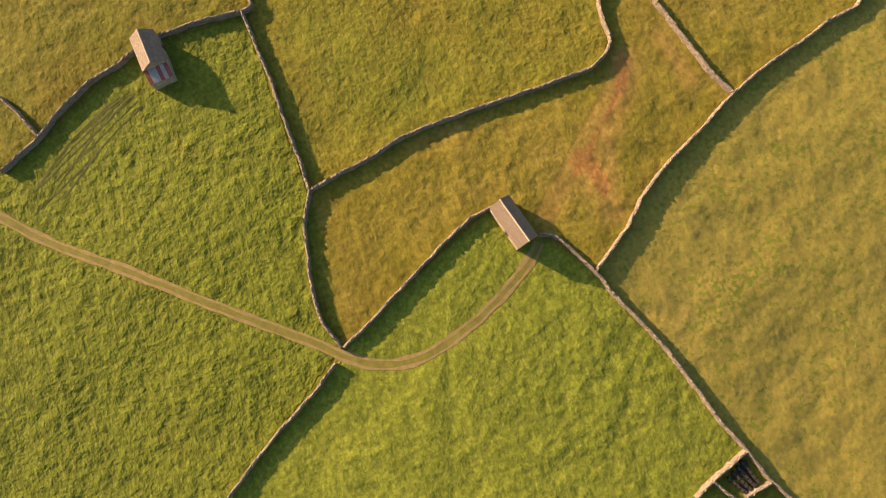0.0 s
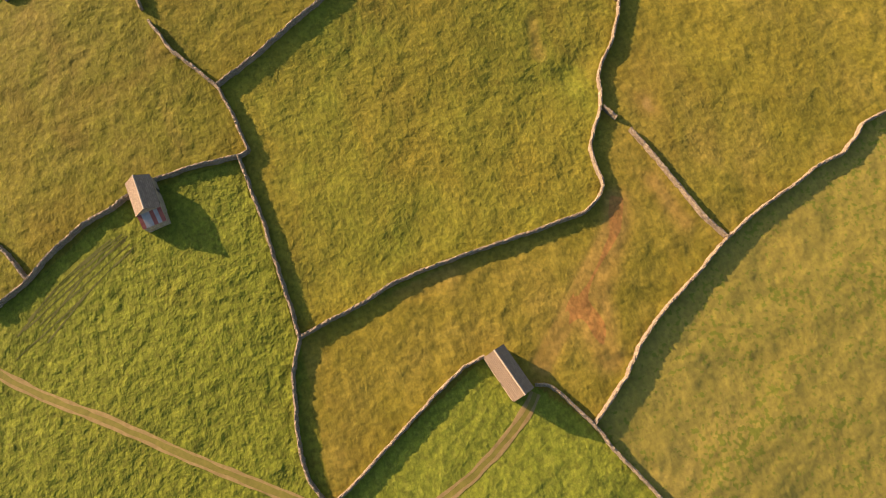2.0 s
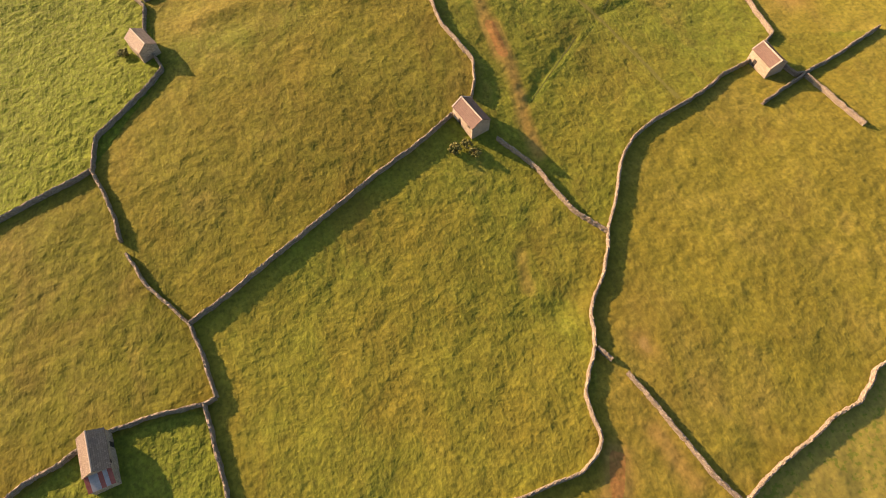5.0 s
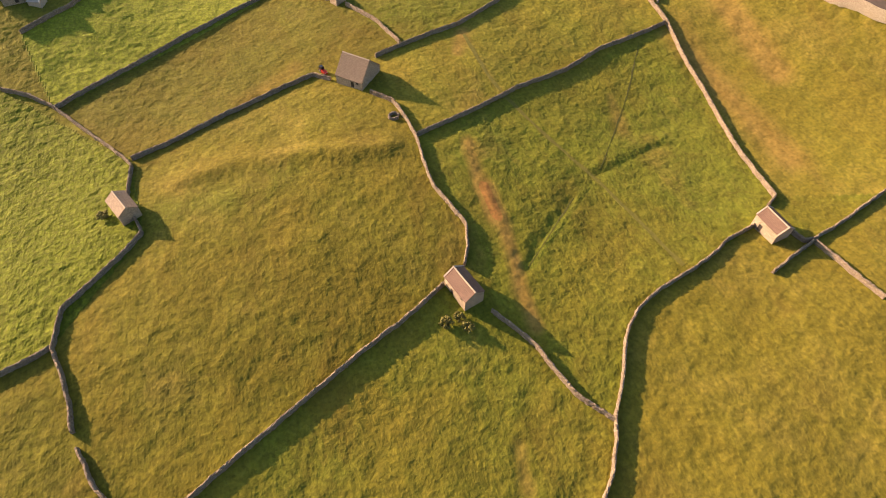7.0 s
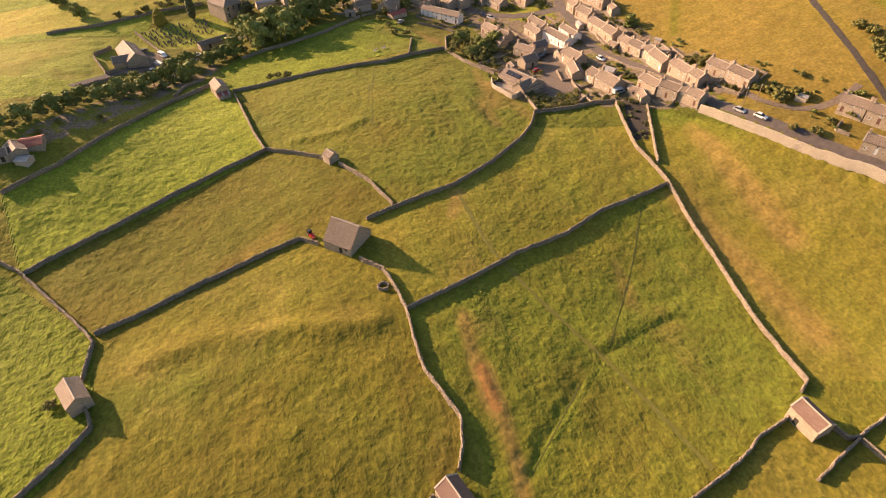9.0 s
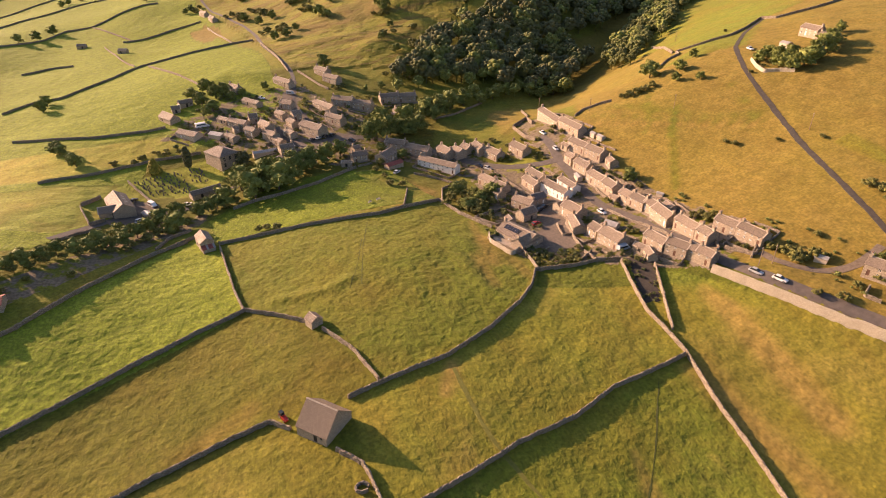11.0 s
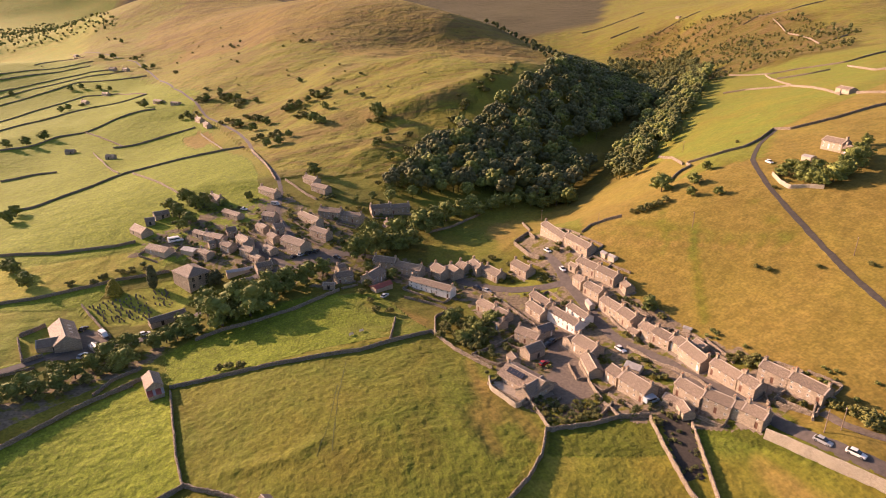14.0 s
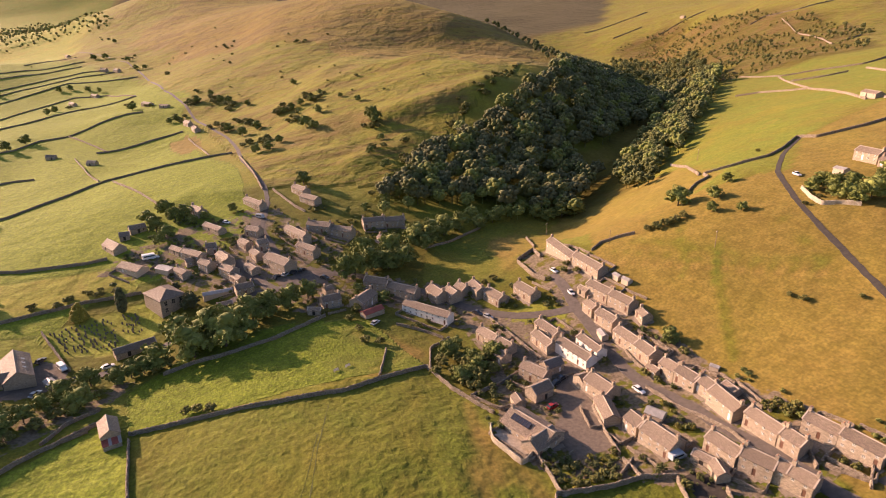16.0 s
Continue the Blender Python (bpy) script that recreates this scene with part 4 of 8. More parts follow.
GX, GY = axis(-85, 150, 0.66, -4500, 4500, 1.08, 1.042), axis(-46, 310, 0.66, -2500, 4700, 1.12, 1.026)


def tufts(X, Y, cover):
    """Grass standing in tufts a stride across: high in the meadows, low in grazed turf, none on tracks and yards."""
    rng = np.random.default_rng(5)
    f = rng.normal(size=X.shape)
    for ax in (0, 1):
        f = (np.roll(f, 1, ax) + 2 * f + np.roll(f, -1, ax)) / 4
    broad = f
    for ax in (0, 1):
        broad = (np.roll(broad, 2, ax) + np.roll(broad, 1, ax) + broad + np.roll(broad, -1, ax) + np.roll(broad, -2, ax)) / 5
    f = f - 0.8 * broad
    f = np.clip(f / f.std(), -1.3, 2.2)
    high = 0.043 + 0.040 * np.clip((cover["lush"] - 0.5) / 0.4, 0, 1) - 0.04 * np.clip(cover["pale"] / 0.6, 0, 1)
    high *= np.clip((X + 85) / 6, 0, 1) * np.clip((150 - X) / 12, 0, 1) * np.clip((Y + 46) / 4, 0, 1) * np.clip((313 - Y) / 6, 0, 1)
    high *= 1 + 0.3 * np.clip((Y - 190) / 60, 0, 1)
    for line in (CART_TRACK, FIELD_TRACK, FOOTPATH):
        high *= np.clip(path_distance(X, Y, line) - 1.3, 0, 1)
    for line in RUTS:
        high *= np.clip(path_distance(X, Y, line) - 0.3, 0, 1)
    return f * high * (cover["yard"] < 0.1)


def ground():
    X, Y = np.meshgrid(GX, GY)
    Z = land(X, Y)
    cover = ground_cover(X, Y)
    Z = Z + tufts(X, Y, cover)
    nx, ny = len(GX), len(GY)
    me = bpy.data.meshes.new("ground")
    i = np.arange(nx * ny).reshape(ny, nx)
    quads = np.stack([i[:-1, :-1], i[:-1, 1:], i[1:, 1:], i[1:, :-1]], -1).reshape(-1, 4)
    me.vertices.add(nx * ny)
    me.vertices.foreach_set("co", np.stack([X, Y, Z], -1).astype(np.float32).ravel())
    me.loops.add(quads.size)
    me.loops.foreach_set("vertex_index", quads.astype(np.int32).ravel())
    me.polygons.add(len(quads))
    me.polygons.foreach_set("loop_start", np.arange(0, quads.size, 4, dtype=np.int32))
    me.polygons.foreach_set("use_smooth", np.ones(len(quads), bool))
    me.update()
    for name, values in cover.items():
        me.attributes.new(name, "FLOAT", "POINT").data.foreach_set("value", values.astype(np.float32).ravel())
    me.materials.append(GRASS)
    return tagged(new("ground", me), "sloping pasture of olive green and ochre grass in low evening sun", "ground", kind="structure")

ground()

# ---- drystone walls (plan lines) ----
drystone_wall([(-74.8, 58.5), (-66.7, 62.1), (-61.6, 65.9), (-53.2, 70.4), (-46.2, 72.1), (-42.6, 73.6)])
drystone_wall([(-37.0, 75.1), (-29.7, 75.6), (-19.8, 74.9), (-17.4, 75.5)])
drystone_wall([(-71.1, 73.1), (-67.4, 66.6), (-65.9, 63.1)])
drystone_wall([(-19.6, 74.8), (-18.9, 67.7), (-18.1, 60.1), (-17.7, 51.4), (-17.0, 41.6), (-16.9, 35.1), (-19.8, 29.0), (-21.1, 21.4), (-22.0, 14.8), (-21.6, 9.7), (-19.6, 4.6)])
drystone_wall([(-16.9, 35.3), (-10.3, 36.8), (-4.2, 38.0), (2.2, 40.0), (9.5, 40.9), (20.3, 41.6), (32.2, 41.9), (43.9, 42.6), (47.8, 44.3), (49.7, 46.5), (50.1, 48.4), (49.9, 52.0), (50.4, 55.6), (52.8, 59.4), (56.2, 63.9), (58.1, 70.5), (59.8, 73.4), (63.6, 77.2), (67.9, 83.9), (69.3, 87.5), (73.8, 93.4), (78.6, 101.5), (80.5, 104.0), (84.7, 107.7), (91.2, 110.7), (100.3, 112.9), (107.8, 115.5), (114.1, 118.4), (123.6, 120.6)])
drystone_wall([(-19.2, 4.4), (-13.6, 7.1), (-4.0, 12.5), (4.3, 17.2), (11.1, 20.6), (15.7, 21.4)])
drystone_wall([(-21.5, 2.1), (-26.4, -1.6), (-33.2, -5.5), (-40.1, -9.9), (-48.0, -15.7)])
drystone_wall([(23.1, 13.5), (25.8, 12.8), (28.0, 9.2), (31.2, 3.4), (34.0, -3.5), (38.1, -11.5), (41.4, -20.3), (44.4, -29.6), (47.5, -36.8), (50.1, -43.4), (52.5, -47.6)])
drystone_wall([(31.3, 3.6), (39.8, 9.6), (46.2, 15.8), (52.5, 19.8), (60.7, 23.9), (69.3, 28.9), (77.3, 32.3), (88.2, 35.6), (94.6, 37.9), (100.0, 38.6), (103.8, 41.1), (105.9, 43.1), (111.5, 44.2)])
drystone_wall([(56.4, 63.5), (58.2, 60.3)])
drystone_wall([(60.0, 57.1), (62.2, 50.6), (64.7, 42.4), (67.1, 34.6), (69.8, 29.4)])
drystone_wall([(47.5, -36.8), (42.6, -38.8), (38.0, -40.4), (35.3, -41.9)])
drystone_wall([(39.5, -40.2), (42.3, -44.2)])
drystone_wall([(49.9, -43.8), (44.4, -44.7)])
drystone_wall([(-17.4, 75.5), (-18.3, 81.5), (-19.1, 86.3), (-20.3, 91.5), (-23.7, 96.5), (-27.6, 102.2), (-29.7, 107.7), (-30.8, 110.4)])
drystone_wall([(-31.8, 113.8), (-32.7, 120.3), (-34.3, 126.9), (-36.7, 133.7), (-36.4, 133.8), (-35.8, 138.7), (-35.1, 142.8), (-29.2, 147.5), (-23.3, 152.7), (-18.3, 158.3), (-19.9, 163.9)])
drystone_wall([(-20.3, 91.5), (-12.0, 95.3), (0.5, 102.0), (12.1, 108.0), (24.2, 114.4), (36.8, 120.3), (45.3, 125.2)])
drystone_wall([(-36.7, 133.7), (-43.5, 131.4), (-52.7, 128.9), (-60.6, 126.7)])
drystone_wall([(-22.0, 172.5), (-21.2, 184.0), (-23.7, 188.3), (-31.4, 199.2), (-42.4, 214.7), (-49.4, 221.2), (-57.0, 225.6)])
drystone_wall([(51.3, 128.6), (53.8, 133.8), (55.2, 139.2), (53.4, 144.7), (51.2, 151.5), (50.7, 157.3), (51.2, 164.2), (51.4, 170.5), (50.5, 178.6), (49.0, 185.1), (43.9, 190.7)])
drystone_wall([(53.5, 116.2), (56.4, 111.9), (59.6, 106.7), (61.7, 99.5), (64.0, 93.3), (66.7, 89.8), (69.0, 86.9)])
drystone_wall([(-21.3, 186.3), (-11.4, 189.7), (4.0, 196.5), (20.7, 202.6), (29.7, 204.9), (34.4, 200.5)])
drystone_wall([(-42.7, 214.3), (-34.7, 219.9), (-21.3, 228.6), (-6.3, 240.0), (10.9, 250.3), (24.3, 256.1)])
drystone_wall([(51.9, 170.3), (62.5, 173.5), (73.5, 177.3), (85.4, 181.8), (101.1, 185.4), (114.9, 191.5), (127.4, 193.8), (139.4, 195.7)])
drystone_wall([(48.9, 206.1), (58.0, 208.6), (76.4, 212.6), (91.6, 219.9), (104.9, 229.1), (111.8, 236.0), (116.9, 244.5), (127.8, 243.2), (138.6, 243.0), (145.8, 240.0)])
drystone_wall([(46.1, 235.9), (52.9, 224.1), (57.5, 209.9)])
drystone_wall([(15.6, 302.5), (18.2, 286.3), (21.2, 267.8), (23.9, 256.3), (33.1, 249.5), (41.8, 241.4)])
drystone_wall([(140.1, 196.6), (138.0, 181.2), (137.1, 167.2), (135.6, 156.3), (134.0, 145.1), (133.3, 135.3), (133.0, 126.6), (129.5, 124.9)])
drystone_wall([(129.3, 116.1), (130.1, 112.0), (132.9, 111.9), (143.2, 114.4), (157.0, 118.5)])
drystone_wall([(131.8, 111.4), (124.0, 108.9), (118.1, 106.8)])
drystone_wall([(132.4, 111.2), (133.8, 102.7), (135.5, 93.1)])
drystone_wall([(145.4, 239.3), (141.9, 227.0), (139.2, 214.7), (139.9, 203.6), (140.1, 196.6)])
drystone_wall([(153.2, 232.2), (147.5, 218.8), (141.6, 204.9)])
drystone_wall([(15.0, 305.5), (30.2, 304.8), (46.0, 303.3), (57.2, 301.5), (75.4, 300.0), (102.7, 307.9), (106.8, 293.7), (111.0, 285.0), (114.5, 278.5)])
drystone_wall([(-52.9, 249.1), (-39.4, 260.7), (-25.2, 279.9), (-8.3, 301.8), (5.9, 315.0)])

# ---- village, valley and hillside walls ----
drystone_wall([(-286.9, 1250.3), (-274.8, 1326.4), (-228.9, 1316.8)], 1.3, step=2.0)
drystone_wall([(-317.8, 1115.8), (-273.6, 1201.9), (-214.3, 1248.8), (-202.3, 1251.0)], 1.3, step=2.0)
drystone_wall([(-310.3, 1091.9), (-262.1, 1158.4), (-220.8, 1204.2), (-199.6, 1216.7)], 1.3, step=2.0)
drystone_wall([(-288.9, 1024.6), (-247.4, 1101.8), (-220.1, 1133.6), (-186.7, 1151.1), (-154.9, 1145.9)], 1.3, step=2.0)
drystone_wall([(-279.5, 995.8), (-238.9, 1069.1), (-216.0, 1085.4), (-187.2, 1116.3), (-135.7, 1122.8)], 1.3, step=2.0)
drystone_wall([(-262.4, 944.6), (-226.7, 1022.8), (-201.3, 1051.7), (-185.9, 1075.3), (-139.9, 1057.6), (-95.3, 1052.4)], 1.3, step=2.0)
drystone_wall([(-226.5, 842.9), (-200.7, 929.0), (-185.6, 961.0), (-161.1, 991.0), (-117.9, 971.8), (-73.4, 894.6)], 1.3, step=2.0)
drystone_wall([(-199.5, 768.0), (-173.0, 833.7), (-154.5, 863.1), (-133.0, 891.4), (-97.5, 892.4), (-73.4, 894.6)], 1.3, step=2.0)
drystone_wall([(-169.1, 681.0), (-137.6, 709.8), (-127.0, 736.0), (-105.3, 741.8), (-86.1, 767.1), (-63.2, 784.1), (-50.0, 784.2)], 1.3, step=2.0)
drystone_wall([(-69.5, 673.9), (-52.7, 677.8), (-27.3, 692.2), (-6.4, 697.3)], 1.3, step=2.0)
drystone_wall([(-81.5, 659.8), (-60.8, 606.0), (-47.7, 576.4)], 1.3, step=2.0)
drystone_wall([(-36.8, 566.0), (-5.5, 501.2), (1.8, 485.2)], 1.3, step=2.0)
drystone_wall([(-105.3, 741.8), (-60.9, 674.1)], 1.3, step=2.0)
drystone_wall([(0.0, 670.1), (21.3, 593.3)], 1.3, step=2.0)
drystone_wall([(-111.9, 501.2), (-99.6, 514.2), (-82.0, 514.3), (-69.4, 535.9), (-48.9, 564.3), (-43.1, 571.1), (-14.6, 578.0), (23.4, 593.1), (36.5, 590.8)], 1.3, step=2.0)
drystone_wall([(-128.9, 603.7), (-111.7, 616.8), (-96.1, 613.2)], 1.3, step=2.0)
drystone_wall([(-91.0, 444.8), (-74.3, 438.0), (-47.9, 429.2), (-23.2, 427.4), (-13.3, 428.6)], 1.3)
drystone_wall([(-62.6, 378.6), (-56.0, 381.5), (-45.1, 384.4), (-32.1, 390.3), (-16.7, 395.3), (5.0, 396.6)], 1.3)
drystone_wall([(-26.0, 376.2), (-10.8, 349.5)], 1.3)
drystone_wall([(41.8, 575.1), (50.6, 524.9), (55.7, 488.0)], 1.3, step=2.0)
drystone_wall([(61.2, 485.9), (72.0, 457.0), (76.0, 450.3)], 1.3, step=2.0)
drystone_wall([(184.9, 350.6), (190.3, 353.0), (196.8, 349.7), (201.3, 345.8)], 1.3)
drystone_wall([(256.2, 376.0), (264.2, 368.2), (277.2, 361.2), (288.4, 364.7), (304.5, 373.8), (305.3, 363.6), (323.1, 355.2), (343.3, 352.2), (353.7, 346.7)], 1.3)
drystone_wall([(233.1, 357.2), (239.0, 362.5), (244.5, 366.1), (251.4, 366.8), (255.5, 375.0)], 1.3)
drystone_wall([(255.8, 321.5), (252.5, 314.0), (251.2, 307.6), (255.5, 303.4), (258.5, 298.5)], 1.5, mat=PALE_WALL, uneven=0.5, label="pale stone garden wall below hillside trees")
drystone_wall([(281.6, 433.3), (272.4, 408.2), (255.2, 377.6)], 1.3)
drystone_wall([(419.3, 544.4), (428.2, 530.2), (427.4, 486.1), (405.5, 446.6), (372.9, 398.3)], 1.3)
drystone_wall([(374.2, 389.5), (372.0, 371.0), (372.8, 362.1)], 1.3)
drystone_wall([(483.6, 569.8), (443.7, 510.3), (429.9, 488.6)], 1.3, step=2.0)
drystone_wall([(484.0, 614.6), (487.5, 570.9), (499.9, 553.4), (516.3, 520.5), (565.8, 513.8)], 1.3, step=2.0)
drystone_wall([(464.8, 537.8), (476.1, 518.9), (487.5, 509.3)], 1.3, step=2.0)
drystone_wall([(496.2, 502.6), (457.2, 447.5), (457.7, 429.0)], 1.3)
drystone_wall([(744.0, 897.6), (774.8, 906.2), (793.6, 864.2), (832.9, 846.5)], 1.3, step=2.0)
drystone_wall([(760.1, 859.7), (698.2, 762.2), (682.8, 729.5), (639.8, 664.5)], 1.3, step=2.0)
drystone_wall([(654.6, 664.3), (689.5, 675.2)], 1.3, step=2.0)
drystone_wall([(724.6, 1225.0), (785.6, 1224.6)], 1.3, step=2.0)
drystone_wall([(721.4, 1333.6), (789.8, 1337.1), (887.0, 1361.0)], 1.3, step=2.0)
drystone_wall([(775.2, 1152.0), (860.9, 1142.2)], 1.3, step=2.0)
drystone_wall(ROAD_WALL, 2.7, 1.4, 0.5, mat=PALE_WALL, uneven=0.2, step=1.6, name="retaining_wall", label="tall pale limestone retaining wall below the road")
drystone_wall([(111.2, 272.5), (109.5, 267.1), (113.4, 256.1), (117.9, 259.4)], 1.6, 0.6, 0.35, mat=PALE_WALL, uneven=0.4, name="terrace_wall", label="pale stone terrace wall in front of a house")
drystone_wall([(118.1, 259.9), (118.5, 250.2), (118.0, 243.9), (122.2, 243.9)], 1.2)
drystone_wall([(160.2, 273.6), (162.0, 261.0), (164.1, 255.6), (166.5, 246.0), (166.2, 240.5)], 1)
drystone_wall([(175.7, 233.1), (173.2, 227.9)], 1.2)
drystone_wall([(175.1, 227.6), (179.0, 219.1), (180.9, 220.2)], 1.2)
drystone_wall([(161.1, 371.3), (171.4, 377.9), (169.8, 366.9)], 1.8)
drystone_wall([(160.6, 369.9), (160.1, 352.8), (162.3, 345.8)], 1.8)
drystone_wall([(179.3, 402.3), (174.4, 382.5)], 1.2)
drystone_wall([(-8.2, 301.9), (-4.5, 305.9), (3.3, 311.0)], 1.1)
drystone_wall([(-7.1, 306.9), (-3.4, 316.3), (3.9, 322.9)], 1.2)
drystone_wall([(20.0, 336.8), (29.9, 339.3), (39.2, 339.1), (56.3, 341.3), (65.4, 345.7), (75.1, 350.9)], 1.3)
drystone_wall([(142.6, 273.2), (139.1, 258.3), (138.3, 252.2)], 1.2)
drystone_wall([(133.1, 244.9), (140.2, 249.4)], 1)
drystone_wall([(138.4, 243.5), (138.1, 250.3)], 1)
drystone_wall([(103.3, 306.0), (107.3, 320.1), (116.0, 326.2)], 1.1)
drystone_wall([(133.4, 338.3), (137.6, 317.9), (140.0, 304.7), (141.9, 299.1)], 1.2)
drystone_wall([(92.5, 322.3), (86.6, 304.4)], 1)
drystone_wall([(113.8, 326.8), (108.7, 333.1), (99.8, 339.8)], 1)
drystone_wall([(111.0, 288.4), (122.1, 293.4), (132.0, 299.2)], 1.2)
drystone_wall([(111.5, 288.0), (116.9, 280.1), (122.1, 280.9)], 1.1)
drystone_wall([(-39.9, 350.8), (-34.6, 360.2)], 1.6)
drystone_wall([(-33.5, 331.7), (-39.8, 348.7)], 1.4)
drystone_wall([(-33.3, 330.9), (-28.8, 336.1)], 1.4)
drystone_wall([(-39.8, 315.3), (-36.0, 321.0), (-28.7, 327.3)], 1)
drystone_wall([(121.8, 414.4), (128.0, 403.5), (141.6, 408.1), (162.2, 421.5)], 1.1)
drystone_wall([(172.9, 297.8), (174.7, 283.0)], 1)
drystone_wall([(164.9, 291.9), (163.9, 277.8)], 1)
drystone_wall([(179.9, 260.9), (178.4, 246.9)], 1)
drystone_wall([(175.7, 229.1), (179.9, 229.9)], 1)
drystone_wall([(185.6, 225.3), (177.1, 218.3)], 1.2)
drystone_wall([(194.3, 192.7), (189.9, 190.4), (191.7, 186.6)], 1.2)

# ---- roads and yards ----
TARMAC = plain_material("tarmac", (0.064, 0.053, 0.046), (0.112, 0.092, 0.078), 0.6, 0.85, relief=0.01)
# tarmac of the hill road, a roadside wall's shadow put into its colour
SHADED_TARMAC = plain_material("shaded_tarmac", (0.026, 0.023, 0.020), (0.055, 0.046, 0.038), 0.7, 0.95, relief=0.02)
PALE_FLAGS = plain_material("pale_terrace_flags", (0.26, 0.215, 0.165), (0.42, 0.355, 0.275), 1.2, 0.85, relief=0.02)
GRAVEL = plain_material("gravel_yard", (0.088, 0.068, 0.051), (0.162, 0.128, 0.098), 0.9, 0.95, relief=0.03)


def road(name, pts, width, material, label, lift=0.10, kind="road"):
    """A strip that follows the ground along a plan line, with soft, uneven edges."""
    line = []
    pts = [Vector(p) for p in pts]
    for a, b in zip(pts, pts[1:]):
        k = max(1, round((b - a).length / 1.5))
        line += [a.lerp(b, i / k) for i in range(k)]
    line.append(pts[-1])
    for _ in range(12):
        line = [line[0]] + [(line[i - 1] + line[i] * 2 + line[i + 1]) / 4 for i in range(1, len(line) - 1)] + [line[-1]]
    P = np.array([(p.x, p.y) for p in line])
    T = np.gradient(P, axis=0)
    T /= np.maximum(np.hypot(T[:, 0], T[:, 1]), 1e-6)[:, None]
    N = np.stack([-T[:, 1], T[:, 0]], 1)
    across = (-0.56, -0.5, -0.25, 0.0, 0.25, 0.5, 0.56)
    V = np.zeros((len(P), len(across), 3))
    for j, a in enumerate(across):
        wob = np.array([noise.noise((p[0] * 0.3, p[1] * 0.3, a * 9)) for p in P]) * (0.35 if abs(a) > 0.4 else 0)
        q = P + N * (a * width + wob)[:, None]
        V[:, j, :2] = q
        V[:, j, 2] = land(q[:, 0], q[:, 1]) + (lift if abs(a) < 0.55 else -0.25)
    n, m = V.shape[:2]
    i, j = np.meshgrid(np.arange(n - 1), np.arange(m - 1), indexing="ij")
    f = np.stack([i * m + j, (i + 1) * m + j, (i + 1) * m + j + 1, i * m + j + 1], -1).reshape(-1, 4)[:, ::-1]
    me = bpy.data.meshes.new(name)
    me.from_pydata(V.reshape(-1, 3).tolist(), [], f.tolist())
    me.materials.append(material)
    return tagged(new(name, me), label, kind, kind="structure")


def yard(name, pts, material, label, lift=0.05):
    """An open space of hard ground, laid on the slope as a fine sheet."""
    xs, ys = [p[0] for p in pts], [p[1] for p in pts]
    s = 0.8
    X, Y = np.meshgrid(np.arange(min(xs), max(xs), s), np.arange(min(ys), max(ys), s))
    wx = np.vectorize(lambda a, b: noise.noise((a * 0.25, b * 0.25, 1.0)))(X, Y) * 0.9
    m = within(X + wx, Y + wx, pts)
    ids = -np.ones(X.shape, int)
    ids[m] = np.arange(m.sum())
    Z = land(X, Y) + lift
    q = np.stack([ids[:-1, :-1], ids[:-1, 1:], ids[1:, 1:], ids[1:, :-1]], -1).reshape(-1, 4)
    q = q[(q >= 0).all(1)]
    me = bpy.data.meshes.new(name)
    me.from_pydata(np.stack([X[m], Y[m], Z[m]], -1).tolist(), [], q.tolist())
    me.materials.append(material)
    return tagged(new(name, me), label, "yard", kind="structure")


road("road", [(209.2, 133.4), (201.5, 151.0), (197.2, 160.9), (192.8, 170.3), (186.8, 182.3), (180.9, 194.1), (173.9, 209.8), (171.3, 218.7), (171.4, 223.8), (170.7, 229.2), (169.2, 235.7), (167.7, 242.2), (165.8, 250.0), (165.1, 259.6), (162.1, 270.0), (160.0, 279.9), (160.7, 292.2), (161.8, 302.3), (162.7, 315.2), (163.5, 324.2), (166.4, 337.7), (166.1, 348.2)], 3.6, TARMAC, "grey tarmac village street between stone houses")
road("road", [(162.7, 322.5), (154.2, 325.2), (144.1, 330.5), (135.0, 339.0), (127.9, 348.1), (117.3, 364.4), (104.2, 376.0), (89.8, 383.4), (79.7, 386.0), (69.0, 382.6), (58.4, 375.2), (49.4, 392.0), (42.1, 408.5)], 4, TARMAC, "narrow grey road past the village green")
road("road", [(69.0, 382.6), (61.6, 401.8), (57.5, 421.4), (54.0, 436.0), (57.9, 467.4), (57.1, 493.2), (50.6, 527.8), (43.6, 563.3), (39.7, 601.4), (30.6, 647.2), (15.5, 689.7), (1.4, 730.9), (-12.5, 786.2), (-40.5, 876.7), (-63.7, 970.1), (-101.6, 1099.7), (-128.9, 1184.5), (-176.7, 1272.9), (-299.2, 1495.4)], 2.3, TARMAC, "narrow walled road climbing out of the village")
road("road", [(206.0, 182.0), (210.4, 196.7), (216.7, 221.2), (223.6, 243.5), (229.3, 261.5), (236.2, 281.3), (241.6, 297.9), (249.0, 317.0), (262.5, 340.8), (282.0, 358.0), (306.0, 372.5)], 1.9, SHADED_TARMAC, "narrow hill road over dry ochre grass, darkened as if in a wall's shadow")
road("road", [(-43.1, 316.3), (-37.1, 324.1), (-30.4, 332.6), (-22.7, 341.2), (-10.7, 343.5), (2.2, 345.6), (15.4, 353.5), (29.9, 368.9), (46.5, 380.2), (58.4, 375.2)], 3.4, TARMAC, "lane past the chapel and the trees")
road("road", [(181.3, 219.6), (181.4, 212.4), (186.7, 204.9), (193.2, 200.9), (200.3, 200.6), (207.4, 202.7)], 2.6, GRAVEL, "pale gravel track below the hillside")
